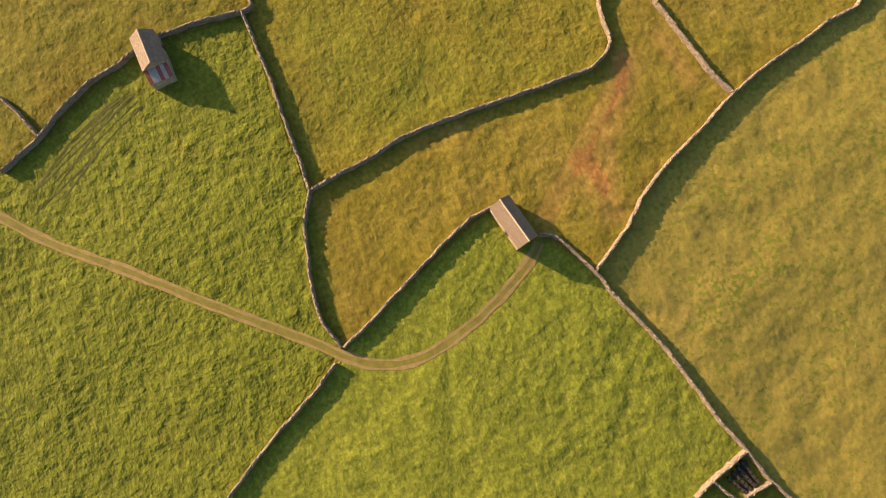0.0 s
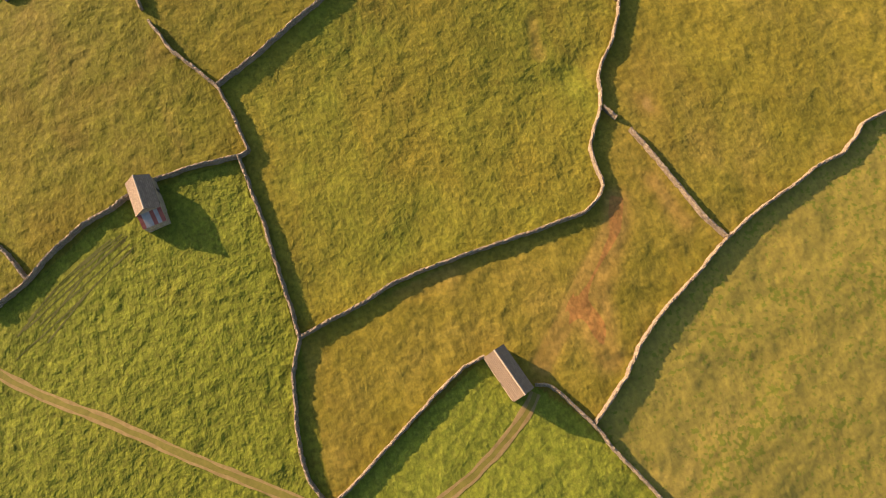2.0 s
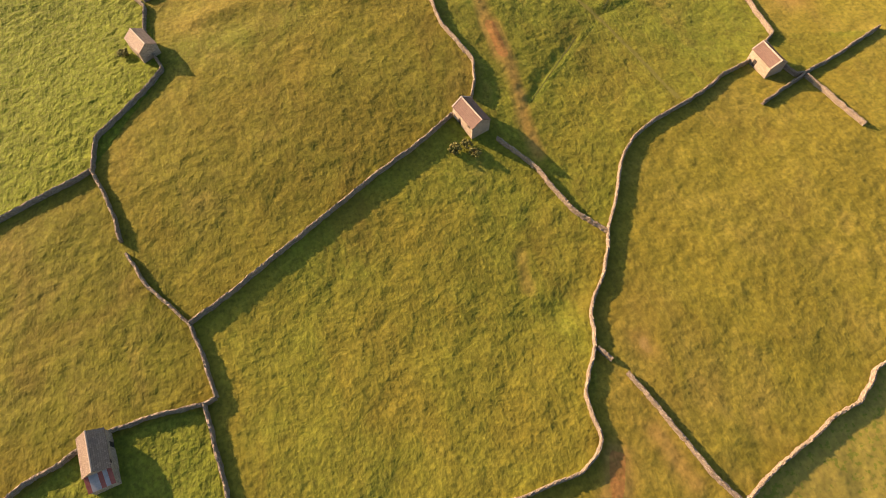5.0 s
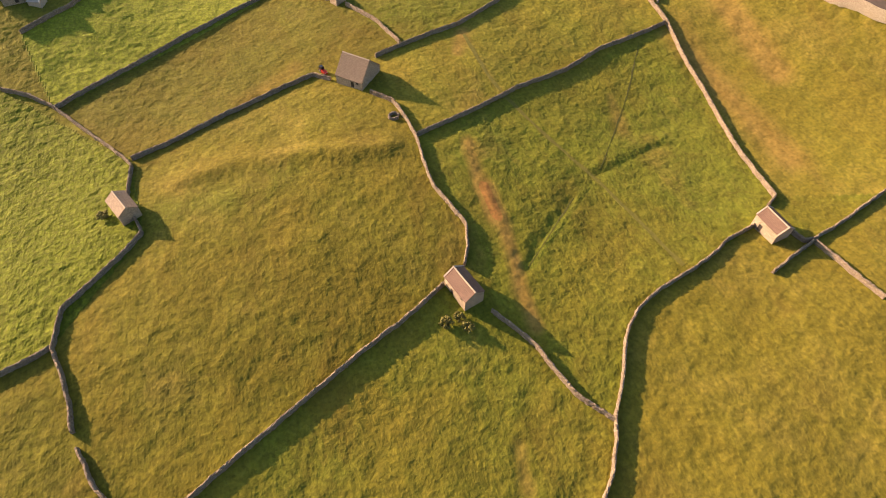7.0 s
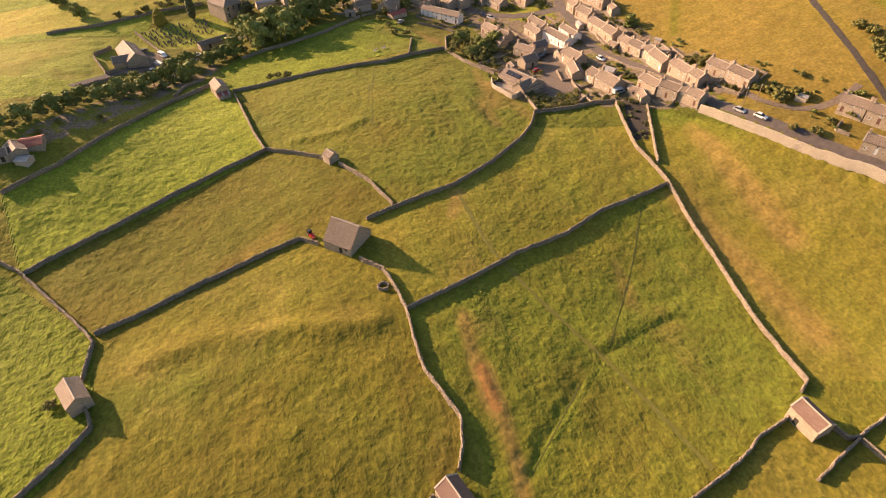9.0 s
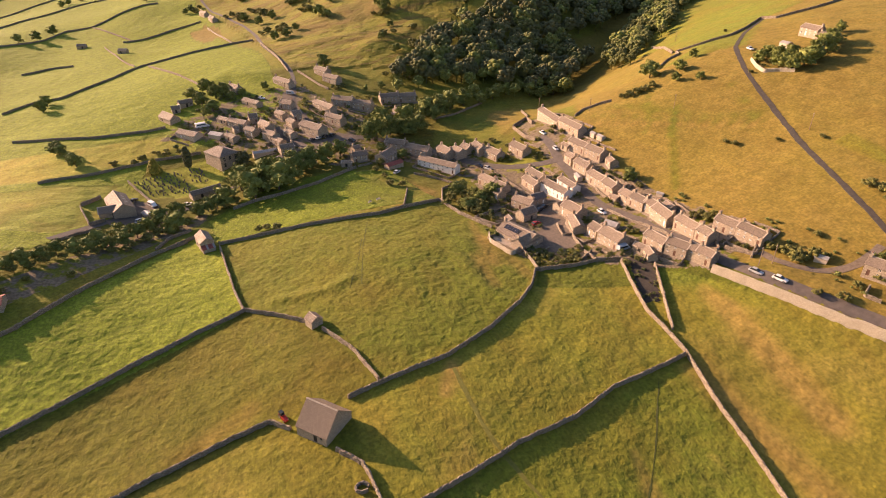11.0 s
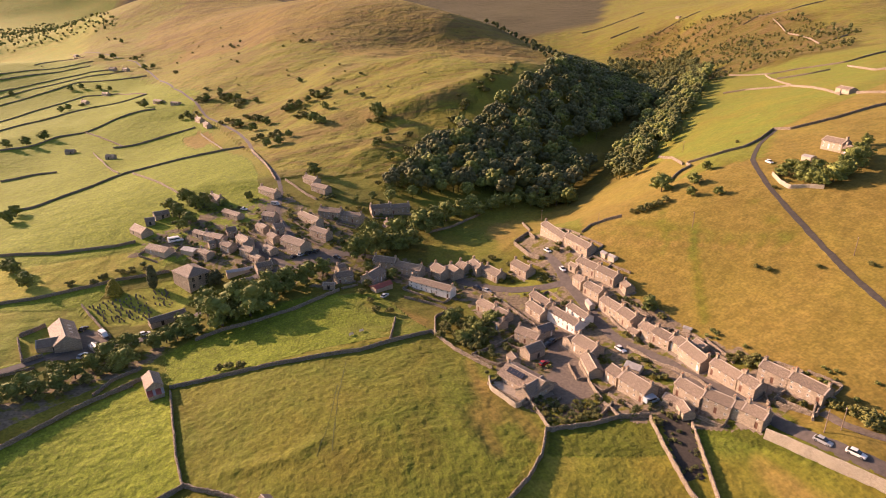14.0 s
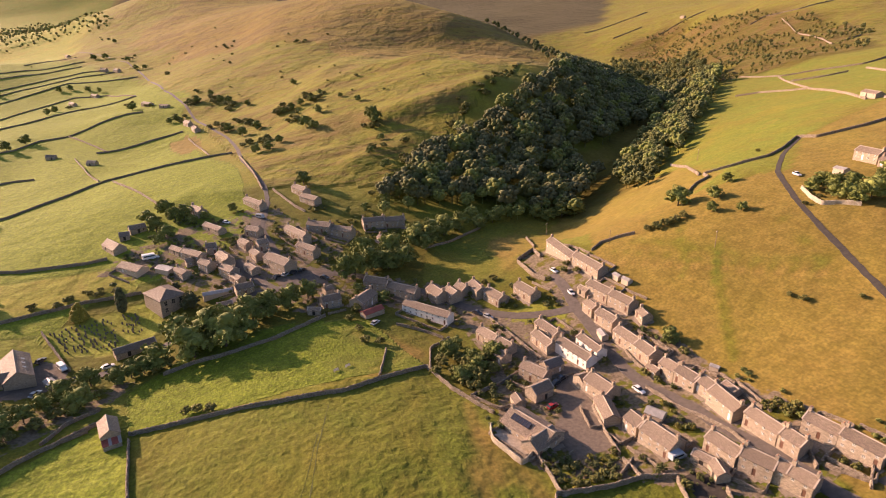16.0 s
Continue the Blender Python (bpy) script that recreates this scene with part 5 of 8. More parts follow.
yard("yard", [(49.7, 400.1), (58.8, 380.4), (78.2, 374.9), (85.2, 388.1), (72.7, 393.2), (64.3, 386.8), (55.7, 392.4)], GRAVEL, "worn gravel yard between stone buildings")
yard("yard", [(140.8, 296.6), (150.3, 297.7), (144.0, 273.8), (138.9, 254.6), (127.7, 254.3), (123.1, 263.5), (133.3, 274.7)], GRAVEL, "worn gravel yard between stone buildings")
yard("yard", [(-28.0, 332.6), (-21.4, 358.9), (-10.7, 353.1), (-10.0, 339.9), (-20.5, 332.5)], GRAVEL, "worn gravel yard between stone buildings")
yard("yard", [(48.8, 452.9), (58.1, 458.4), (56.1, 421.8), (48.0, 427.6)], GRAVEL, "worn gravel yard between stone buildings")
yard("yard", [(159.3, 280.5), (162.5, 273.8), (160.4, 267.3), (156.4, 272.3)], GRAVEL, "worn gravel yard between stone buildings")
STREETS = []
STREETS.append([(209.2, 133.4), (201.5, 151.0), (197.2, 160.9), (192.8, 170.3), (186.8, 182.3), (180.9, 194.1), (173.9, 209.8), (171.3, 218.7), (171.4, 223.8), (170.7, 229.2), (169.2, 235.7), (167.7, 242.2), (165.8, 250.0), (165.1, 259.6), (162.1, 270.0), (160.0, 279.9), (160.7, 292.2), (161.8, 302.3), (162.7, 315.2), (163.5, 324.2), (166.4, 337.7), (166.1, 348.2)])
STREETS.append([(162.7, 322.5), (154.2, 325.2), (144.1, 330.5), (135.0, 339.0), (127.9, 348.1), (117.3, 364.4), (104.2, 376.0), (89.8, 383.4), (79.7, 386.0), (69.0, 382.6), (58.4, 375.2), (49.4, 392.0), (42.1, 408.5)])
STREETS.append([(69.0, 382.6), (61.6, 401.8), (57.5, 421.4), (54.0, 436.0), (57.9, 467.4), (57.1, 493.2), (50.6, 527.8), (43.6, 563.3), (39.7, 601.4), (30.6, 647.2), (15.5, 689.7), (1.4, 730.9), (-12.5, 786.2), (-40.5, 876.7), (-63.7, 970.1), (-101.6, 1099.7), (-128.9, 1184.5), (-176.7, 1272.9), (-299.2, 1495.4)])
STREETS.append([(-43.1, 316.3), (-37.1, 324.1), (-30.4, 332.6), (-22.7, 341.2), (-10.7, 343.5), (2.2, 345.6), (15.4, 353.5), (29.9, 368.9), (46.5, 380.2), (58.4, 375.2)])
RUT = plain_material("flattened_grass", (0.050, 0.056, 0.009), (0.088, 0.092, 0.016), 1.2, 0.95, relief=0.02)
for line in RUTS:
    road("wheel_rut", line, 0.22, RUT, "narrow rut of flattened dark grass", 0.04, "rut")
EARTH = plain_material("worn_earth", (0.175, 0.128, 0.046), (0.262, 0.192, 0.078), 0.8, 0.95, relief=0.03)
BENTS = plain_material("trampled_grass", (0.112, 0.106, 0.015), (0.178, 0.160, 0.028), 0.7, 0.95, relief=0.03)
road("cart_track", CART_TRACK, 2.1, BENTS, "cart track of trampled brown grass across the pasture", 0.025, "track")
road("wheel_track", [(-84.1, 54.1), (-78.2, 49.2), (-68.7, 40.0), (-58.8, 32.9), (-49.2, 25.2), (-39.7, 17.5), (-30.2, 10.3), (-22.7, 4.8), (-19.3, 0.9), (-13.2, -2.5), (-6.3, -3.2), (1.0, -1.6), (9.0, 1.6), (16.1, 5.6), (21.4, 9.2), (23.4, 11.6)], 0.55, EARTH, "bare wheel track worn through the pasture", 0.04, "track")
road("wheel_track", [(-83.1, 55.3), (-77.2, 50.4), (-67.7, 41.2), (-57.8, 34.1), (-48.2, 26.4), (-38.7, 18.7), (-29.2, 11.5), (-21.7, 6.0), (-18.3, 2.1), (-12.8, -0.9), (-6.5, -1.6), (0.6, -0.0), (8.4, 3.0), (15.3, 7.0), (20.4, 10.4), (22.2, 12.6)], 0.55, EARTH, "bare wheel track worn through the pasture", 0.04, "track")
TRODDEN = plain_material("trodden_grass", (0.098, 0.098, 0.013), (0.158, 0.146, 0.023), 1.0, 0.95, relief=0.02)
for line in (FOOTPATH,):
    road("footpath", line, 1.0, TRODDEN, "faint trodden footpath across the pasture", 0.04, "path")

# ---- field barns ----
house("field", 18.8, 17.1, -73.3, 9.2, 4.3, 3.0, 4.7)
house("russet", 49.1, 122.3, -73.2, 7.9, 5.0, 3.4, 5.1)
barn_lean = house("field", -39.0, 71.3, -83.2, 7.2, 4.8, 3.4, 5.2)
house("russet", 125.0, 117.8, -83.0, 7.0, 4.8, 3.6, 5.2)
house("field", -21.9, 166.7, -64.1, 6.8, 4.8, 3.4, 5.0)
barn_big = house("field", 42.3, 199.0, -44.4, 8.6, 9.8, 2.5, 7.1)
barn_hut = house("field", 44.1, 239.4, -62.5, 3.6, 3.8, 2.4, 3.6)
barn_lane = house("field", 10.2, 306.5, -73.0, 8.0, 5.0, 3.5, 5.2)
tagged(barn_big, "large stone barn with a wide stone slate roof")
tagged(barn_lean, "stone field barn with a lower lean-to roofed in rusted red tin")
tagged(barn_hut, "tiny square stone hut set in a drystone wall")


def lean_to(root, x0, x1, width, high, low, mat, label):
    """A lower room against a gable, roofed in tin sheets."""
    bm = bmesh.new()
    v = [bm.verts.new(p) for p in ((x0, -width / 2, -2), (x1, -width / 2, -2), (x1, width / 2, -2), (x0, width / 2, -2), (x0, -width / 2, high), (x1, -width / 2, low), (x1, width / 2, low), (x0, width / 2, high))]
    for f in ((0, 1, 5, 4), (1, 2, 6, 5), (2, 3, 7, 6), (4, 5, 6, 7)):
        bm.faces.new([v[i] for i in f])
    part("lean_to_wall", bm, RUBBLE, root)
    k = 6
    for i in range(k):
        bm = bmesh.new()
        ya, yb = -width / 2 - 0.1 + (width + 0.2) * i / k, -width / 2 - 0.1 + (width + 0.2) * (i + 1) / k
        d = 0.02 * (i % 2)
        p = [bm.verts.new((x, y, z + o)) for o in (0.03 + d, 0.08 + d) for x, y, z in ((x0, ya, high), (x1 + 0.15, ya, low), (x1 + 0.15, yb, low), (x0, yb, high))]
        for f in ((3, 2, 1, 0), (4, 5, 6, 7), (0, 1, 5, 4), (1, 2, 6, 5), (2, 3, 7, 6), (3, 0, 4, 7)):
            bm.faces.new([p[j] for j in f])
        part("roof_sheet", bm, mat[i % len(mat)], root, label)


lean_to(barn_lean, 3.6, 6.2, 4.6, 3.0, 2.1, (RED_TIN, TIN, TIN, RED_TIN, TIN, RED_TIN), "")

lean_to(barn_lane, 4.0, 6.2, 4.6, 2.5, 1.7, (RED_TIN, RED_TIN, TIN), "")

# ---- the village, house by house ----
house("house", 176.5, 359.2, -89.4, 21.8, 4.9, 3.3, 4.8)
house("house", 177.7, 339.3, -82.9, 16.8, 4.9, 3.3, 4.8)
house("house", 172.9, 322.1, -76, 10.9, 4.9, 3.3, 4.8)
house("house", 175.5, 311.7, -75.8, 9.8, 4.9, 3.3, 4.8)
house("cottage", 177.4, 301.6, -96.7, 5.1, 3.8, 2.1, 3.3)
house("house", 167.3, 294.4, -82.4, 10, 4.9, 3.3, 4.8)
house("house", 168, 285.1, -85.4, 7.5, 5.3, 3.6, 5.2)
house("cottage", 165.5, 277.8, -79.6, 4, 3, 2, 2.9)
house("house", 168.9, 274.5, -79.2, 5.8, 4.9, 3.3, 4.8)
house("house", 170.2, 268, -79.1, 7.2, 4.9, 3.3, 4.8)
house("house", 171.8, 262.4, -84.3, 5.4, 4.9, 3, 4.6)
house("house", 170.9, 253.9, -90.9, 9.9, 5.2, 3.3, 5)
house("house", 172.5, 242.5, -82.6, 9.5, 4.9, 3.3, 4.8)
house("house", 173.5, 234.8, -82.4, 5.5, 4.9, 3.3, 4.8)
house("house", 181.3, 234.7, -73.3, 8, 4.9, 3.3, 4.8)
house("house", 183.6, 226.1, -76.2, 9.3, 4.9, 3.3, 4.8)
house("barn", 175.9, 258.3, -87.6, 4.5, 3.4, 1.9, 2.9)
house("shed", 179.2, 268.9, -59.4, 2.5, 1.7, 1.1, 1.5)
house("shed", 181.7, 325.7, -82.9, 3.2, 2.3, 1.5, 2.1)
house("shed", 182.8, 321.1, -78.3, 3.4, 2.4, 1.5, 2.1)
house("house", 166.4, 316.5, -86.8, 6, 4.2, 2.9, 4.1)
house("house", 167.4, 307.3, -78.5, 8.6, 4.6, 3, 4.6)
house("shed", 162.8, 302.6, -99, 4.7, 2.3, 1.6, 2.2)
house("barn", 169.1, 327.2, -77.2, 4.4, 3, 2, 3)
house("white", 150.6, 298.2, -74.6, 14.3, 4.9, 3.3, 4.8)
house("white", 156.2, 298.4, -81.8, 11, 4.2, 3.2, 4.4)
house("house", 148.8, 314.3, -78.4, 10.8, 4.6, 2.9, 4.3)
house("house", 144.7, 309.3, -81.2, 9.9, 4.6, 2.9, 4.3)
house("house", 152.3, 341.2, -74.9, 10.7, 5.3, 3.2, 4.8)
house("house", 141, 345.4, -71.7, 9.6, 5.3, 3, 4.6)
house("house", 120.5, 357.4, -72.8, 8.7, 5.7, 3.3, 5.1)
house("house", 126, 354.6, -75.3, 6.7, 5.7, 3.3, 5.1)
house("house", 131.3, 357.5, -69.9, 5.5, 4.9, 3, 4.6)
house("house", 136.6, 354.4, -85.8, 9, 4.9, 3.3, 4.8)
house("house", 98.7, 371.1, -35.6, 10.4, 5.3, 3.3, 5)
house("house", 107.9, 363.3, -43.7, 12.9, 5.3, 3.3, 5)
house("white", 113, 344.6, -49.1, 20.6, 4.9, 3.3, 4.8)
house("house", 128.6, 319.8, -68.7, 8.9, 4.6, 3, 4.6)
house("house", 131.7, 312.5, -67.1, 7, 4.6, 3, 4.4)
house("house", 127.9, 308.4, -70.8, 7.4, 4.6, 2.6, 4)
house("house", 134.4, 294.1, -58.9, 9, 5.3, 3.2, 4.7)
house("slate", 140.6, 295.5, 14.5, 6.5, 4.6, 3, 4.6)
house("barn", 131.1, 284.2, 18.8, 7, 4.9, 3, 4.7)
house("barn", 123.4, 282.1, -89.3, 4, 3.4, 1.7, 2.6)
solar = house("solar", 121, 267.4, -64.5, 14.6, 9.1, 2.5, 4.8)
solar_wing = house("cottage", 120.9, 262.0, 25.5, 9.0, 5.6, 2.4, 4.5)
tagged(solar_wing, "gabled stone wing built onto the broad house")
yard("terrace", [(111.8, 271.8), (110.3, 267.2), (113.4, 257.4), (117.4, 259.8), (116.5, 272.5)], PALE_FLAGS, "pale paved terrace in front of a house", 0.14)
house("house", 145.5, 284.1, 10.9, 3.9, 4.6, 2.9, 4.3)
house("house", 148.1, 277.9, -75.8, 9.1, 6.1, 3.4, 5.4)
house("cottage", 143.9, 268, -102.9, 9.7, 4.6, 2.6, 4)
house("house", 147.6, 259.3, -79.2, 4.9, 5.3, 3.2, 4.7)
house("house", 149.1, 250.9, -74.9, 9.5, 6.1, 3.4, 5.4)
house("shed", 154.4, 260.9, -56.2, 4.8, 3.8, 1.9, 2.9)
house("barn", 154, 241.6, -64.2, 4.5, 3.4, 1.7, 2.8)
house("barn", 154.3, 236.4, -104.8, 4.7, 3.4, 2, 3.2)
house("house", 159.7, 241.1, -77.1, 8.6, 4.9, 3.4, 5)
house("house", 162.8, 233.9, -62.7, 7.4, 5.3, 3.7, 5.2)
house("house", 165.5, 229.5, -68.2, 3.7, 4.9, 3.4, 5)
house("house", 166.9, 225.5, -70.1, 5.6, 4.9, 3.4, 5)
chapel = house("chapel", 15.6, 384.6, -54.7, 13.0, 10.2, 5.6, 8.2)
hall = house("hall", -25, 348, -69.2, 17, 8.4, 3.3, 6.1)
house("barn", -27.8, 342.6, 9.3, 8.2, 6.1, 2.4, 4.2)
house("shed", -14, 341.1, -53.2, 4.1, 2.7, 1.6, 2.3)
house("barn", 8.1, 357.7, 25, 13.5, 4.2, 2.1, 3.5)
house("bungalow", -0.9, 415.7, -42.6, 13, 6.1, 1.7, 3.2)
house("shed", 13.1, 410.3, -41.1, 7.9, 4.6, 1.7, 2.5)
house("barn", -11.8, 437.7, -55, 11.5, 6.1, 2, 4.3)
house("barn", -9, 447.9, 11.4, 4.4, 4.6, 2, 3.5)
house("barn", -4.3, 454.1, 23.6, 7.3, 4.6, 2.2, 3.8)
house("house", 23.2, 463.9, -57.9, 9.8, 4.9, 3, 4.6)
house("barn", 32.1, 440.8, -53.5, 13.1, 4.6, 2, 3.2)
house("house", 51.4, 464.6, -58.8, 15.9, 4.6, 2.8, 4.1)
house("house", 50.7, 430.4, -41.8, 7.8, 4.6, 2.9, 4.3)
house("cottage", 46.6, 419.2, -60.9, 7.7, 4.2, 2.5, 3.7)
house("house", 53.9, 415, 19.6, 4.8, 5.3, 3.3, 4.8)
house("house", 60.9, 395.4, -55.6, 14.8, 6.5, 3.8, 5.7)
house("house", 70.2, 422.4, -63.2, 17.5, 4.6, 3, 4.4)
house("house", 73.7, 405.3, -55.2, 12, 4.6, 3.2, 4.5)
house("house", 81.3, 427.6, -34.5, 12.3, 5.3, 3.3, 4.8)
house("house", 91.3, 421.1, -37, 11.4, 5.3, 3.3, 4.8)
house("house", 76, 476.2, -60.8, 11.7, 4.9, 3.2, 4.7)
house("house", 79.9, 461.6, -55.7, 12.3, 4.9, 3.2, 4.7)
house("house", 107.7, 429.5, 3, 10.6, 5.3, 3.2, 4.7)
house("house", 118.4, 429.7, -0.9, 10.3, 5.3, 3.2, 4.7)
house("cottage", 109.5, 412.2, -67.7, 6.5, 3.8, 2.2, 3.3)
house("house", 24.2, 416.7, -46.1, 12.1, 4.9, 2.9, 4.3)
house("cottage", 22.7, 412, 17.6, 3.1, 3.8, 2.2, 3.3)
house("house", 31.7, 419.3, 8.1, 4.4, 4.9, 3.2, 4.7)
house("house", 38, 407.7, -65.5, 10.2, 4.9, 3.2, 4.7)
house("house", 39.8, 397.4, -54.1, 8.2, 4.9, 3, 4.4)
house("cottage", 43.1, 390.7, -58.8, 7.2, 3.8, 2.2, 3.3)
house("shed", 35.5, 383.2, 10.8, 11.2, 3.4, 1.6, 2.3)
house("house", 45.9, 380.8, 17, 6.9, 4.9, 2.8, 4.1)
house("barn", 38.6, 372.8, 12.8, 5.4, 3.8, 1.9, 2.8)
house("house", 78.1, 359.5, 13.1, 7.3, 4.9, 3, 4.4)
house("cottage", 78.2, 369.1, 24.6, 3.6, 3.4, 2.2, 3.3)
house("barn", 71.6, 354.5, -17.1, 4.8, 3, 1.7, 2.6)
house("house", 90.7, 357.5, 45.6, 10.3, 6.1, 3.3, 5)
house("red", 92.4, 348.7, 26.6, 8.6, 3.8, 1.9, 2.9)
house("house", 30.5, 405.7, -51.4, 6.9, 4.6, 2.9, 4.3)
house("cottage", 20.4, 404.3, -56.4, 8, 4.2, 2.4, 3.4)
house("cottage", 49.2, 396.3, -62.7, 7.5, 4.2, 2.4, 3.4)
house("barn", 16.8, 424.2, -50.8, 7.4, 3.8, 2, 3.2)
house("cottage", 51.4, 407.5, -67.4, 7.3, 4.2, 2.5, 3.7)
house("barn", -50.4, 817.9, -53.9, 14, 6.1, 2.4, 3.8)
house("barn", -30.8, 788.2, -35.3, 9.7, 4.6, 2, 3)
house("house", -3.9, 716.7, -68.3, 14, 4.6, 2.9, 4.3)
house("house", 4.5, 689.1, -73.2, 14, 4.6, 2.6, 3.9)
house("house", -149.2, 940.1, -56.2, 14, 4.6, 2.9, 4.3)
house("house", -133.4, 977.6, -51.7, 14, 4.6, 2.6, 3.9)
house("barn", -101.3, 673.5, -10.1, 6.8, 4.6, 2, 3.5)
house("barn", -63.1, 631.5, -19.4, 6.6, 4.6, 2, 3.5)
house("house", -133.2, 1123.3, -55.1, 14, 5.3, 3.3, 4.8)
house("house", -153.4, 1140.9, -37.7, 10.9, 5.3, 3.3, 4.8)
house("barn", -251.4, 1356.7, -63, 14, 6.1, 2.6, 4.2)
house("house", 287.1, 321.7, -90, 10.1, 5.3, 3.2, 4.8)
house("cottage", 285.9, 312.9, -83.3, 5.5, 4.2, 2.1, 3.3)
house("barn", 377.7, 398.9, -108.5, 13.2, 4.9, 2.4, 3.7)
house("shed", 273.1, 321, -83.6, 4.3, 3.8, 1.6, 2.3)
house("house", 199.3, 194.8, -63.9, 7.5, 5.3, 3.3, 5)
house("house", 202.9, 187.6, -62, 8.1, 5.3, 3.3, 5)
house("house", 193.7, 178.1, -57.3, 8.3, 5.3, 3.2, 4.8)
house("barn", -51.3, 268.1, -63.7, 6.7, 5.3, 2.1, 3.5)
house("red", -47.4, 271.9, 4.4, 6.7, 6.1, 1.9, 3.1)
house("shed", -48.5, 263.2, -21.4, 4, 3.8, 1.6, 2.2)
house("barn", -55.8, 265.7, 14.8, 5.8, 5.3, 2, 3.5)
house("shed", 191.7, 207.2, -59.7, 3.4, 2.3, 1.3, 1.9)
house("barn", 835.3, 1171, -98.2, 14, 4.6, 2, 3.5)

# ---- paved strips and low garden walls round the houses ----
FLAGS = plain_material("stone_flags", (0.130, 0.104, 0.078), (0.250, 0.204, 0.156), 1.6, 0.9, relief=0.03)


def grounds_of(home, seed):
    rng = random.Random(seed)
    body = [c for c in home.children if c.name.startswith("masonry")][0]
    xs, ys = [v.co.x for v in body.data.vertices], [v.co.y for v in body.data.vertices]
    L, W = max(xs), max(ys)
    m = home.matrix_world

    def at(x, y):
        p = m @ Vector((x, y, 0))
        return (p.x, p.y)
    side = rng.choice((-1, 1))
    a, b = rng.uniform(1.2, 2.4), rng.uniform(0.6, 1.2)
    yard("paving", [at(-L - b, -W - (a if side < 0 else b)), at(L + b, -W - (a if side < 0 else b)), at(L + b, W + (a if side > 0 else b)), at(-L - b, W + (a if side > 0 else b))], FLAGS, "worn stone paving round a cottage", 0.07)
    for s in (-1, 1):
        d = W + rng.uniform(3.2, 5.0)
        line = [at(-L, s * d), at(0, s * d), at(L, s * d)]
        if any(path_distance(np.array(p[0]), np.array(p[1]), street) < 3.4 for p in line for street in STREETS):
            continue
        if min(abs(np.array(BODY) - p).sum(1).min() for p in line) < 6.5 or rng.random() < 0.25:
            continue
        drystone_wall(([at(-L, s * (W + 0.4))] if rng.random() < 0.6 else []) + line + ([at(L, s * (W + 0.4))] if rng.random() < 0.4 else []), 0.95, 0.5, 0.34, name="garden_wall", label="low drystone garden wall beside a cottage")


bpy.context.view_layer.update()
HOMES = [o for o in scene.objects if o.parent is None and o.get("category") == "house" and o.matrix_world.translation.y < 460 and o.matrix_world.translation.x < 185]
BODY = [(o.matrix_world.translation.x, o.matrix_world.translation.y) for o in HOMES]
for k, home in enumerate(HOMES):
    grounds_of(home, k)

# ---- trees: tapered trunks with limbs, crowns of many small leaf clumps ----
BARK = plain_material("bark", (0.07, 0.052, 0.038), (0.14, 0.11, 0.085), 6, 0.95, relief=0.03)
LEAF = leaf_material("green_leaves", (0.080, 0.100, 0.022), (0.205, 0.225, 0.050))
LEAF_DARK = leaf_material("dark_leaves", (0.046, 0.053, 0.024), (0.112, 0.114, 0.048))
LEAF_MID = leaf_material("mid_green_leaves", (0.052, 0.062, 0.018), (0.132, 0.142, 0.040))
LEAF_GOLD = leaf_material("golden_leaves", (0.130, 0.120, 0.015), (0.260, 0.215, 0.030))
LEAF_SCRUB = leaf_material("scrub_leaves", (0.068, 0.072, 0.016), (0.172, 0.160, 0.038))


def leaf_cloud(rng, centres, radii, per, size, flat=1.0):
    """Leaf cards, four corners each, on the shells of the given lobes."""
    n = len(centres) * per
    c = np.repeat(centres, per, 0)
    r = np.repeat(radii, per)
    d = rng.normal(size=(n, 3))
    d /= np.linalg.norm(d, axis=1)[:, None]
    d[:, 2] = np.abs(d[:, 2]) * 0.55 + d[:, 2] * 0.45
    p = c + d * (r * rng.uniform(0.82, 1.06, n))[:, None] * np.array((1, 1, flat))
    nrm = d + rng.normal(size=(n, 3)) * 0.16 + np.array((0, 0, 0.2))
    nrm /= np.linalg.norm(nrm, axis=1)[:, None]
    u = np.cross(nrm, rng.normal(size=(n, 3)))
    u /= np.linalg.norm(u, axis=1)[:, None]
    v = np.cross(nrm, u)
    s = (size * rng.uniform(0.6, 1.35, n))[:, None]
    bend = nrm * s * 0.25
    return np.stack([p - u * s, p - v * s * 0.7 + bend, p + u * s, p + v * s * 0.7 + bend], 1).reshape(-1, 3)


ICO = bmesh.new()
bmesh.ops.create_icosphere(ICO, subdivisions=1, radius=1.0)
ICO_V = np.array([v.co[:] for v in ICO.verts])
ICO_F = np.array([[v.index for v in f.verts] for f in ICO.faces])
ICO.free()


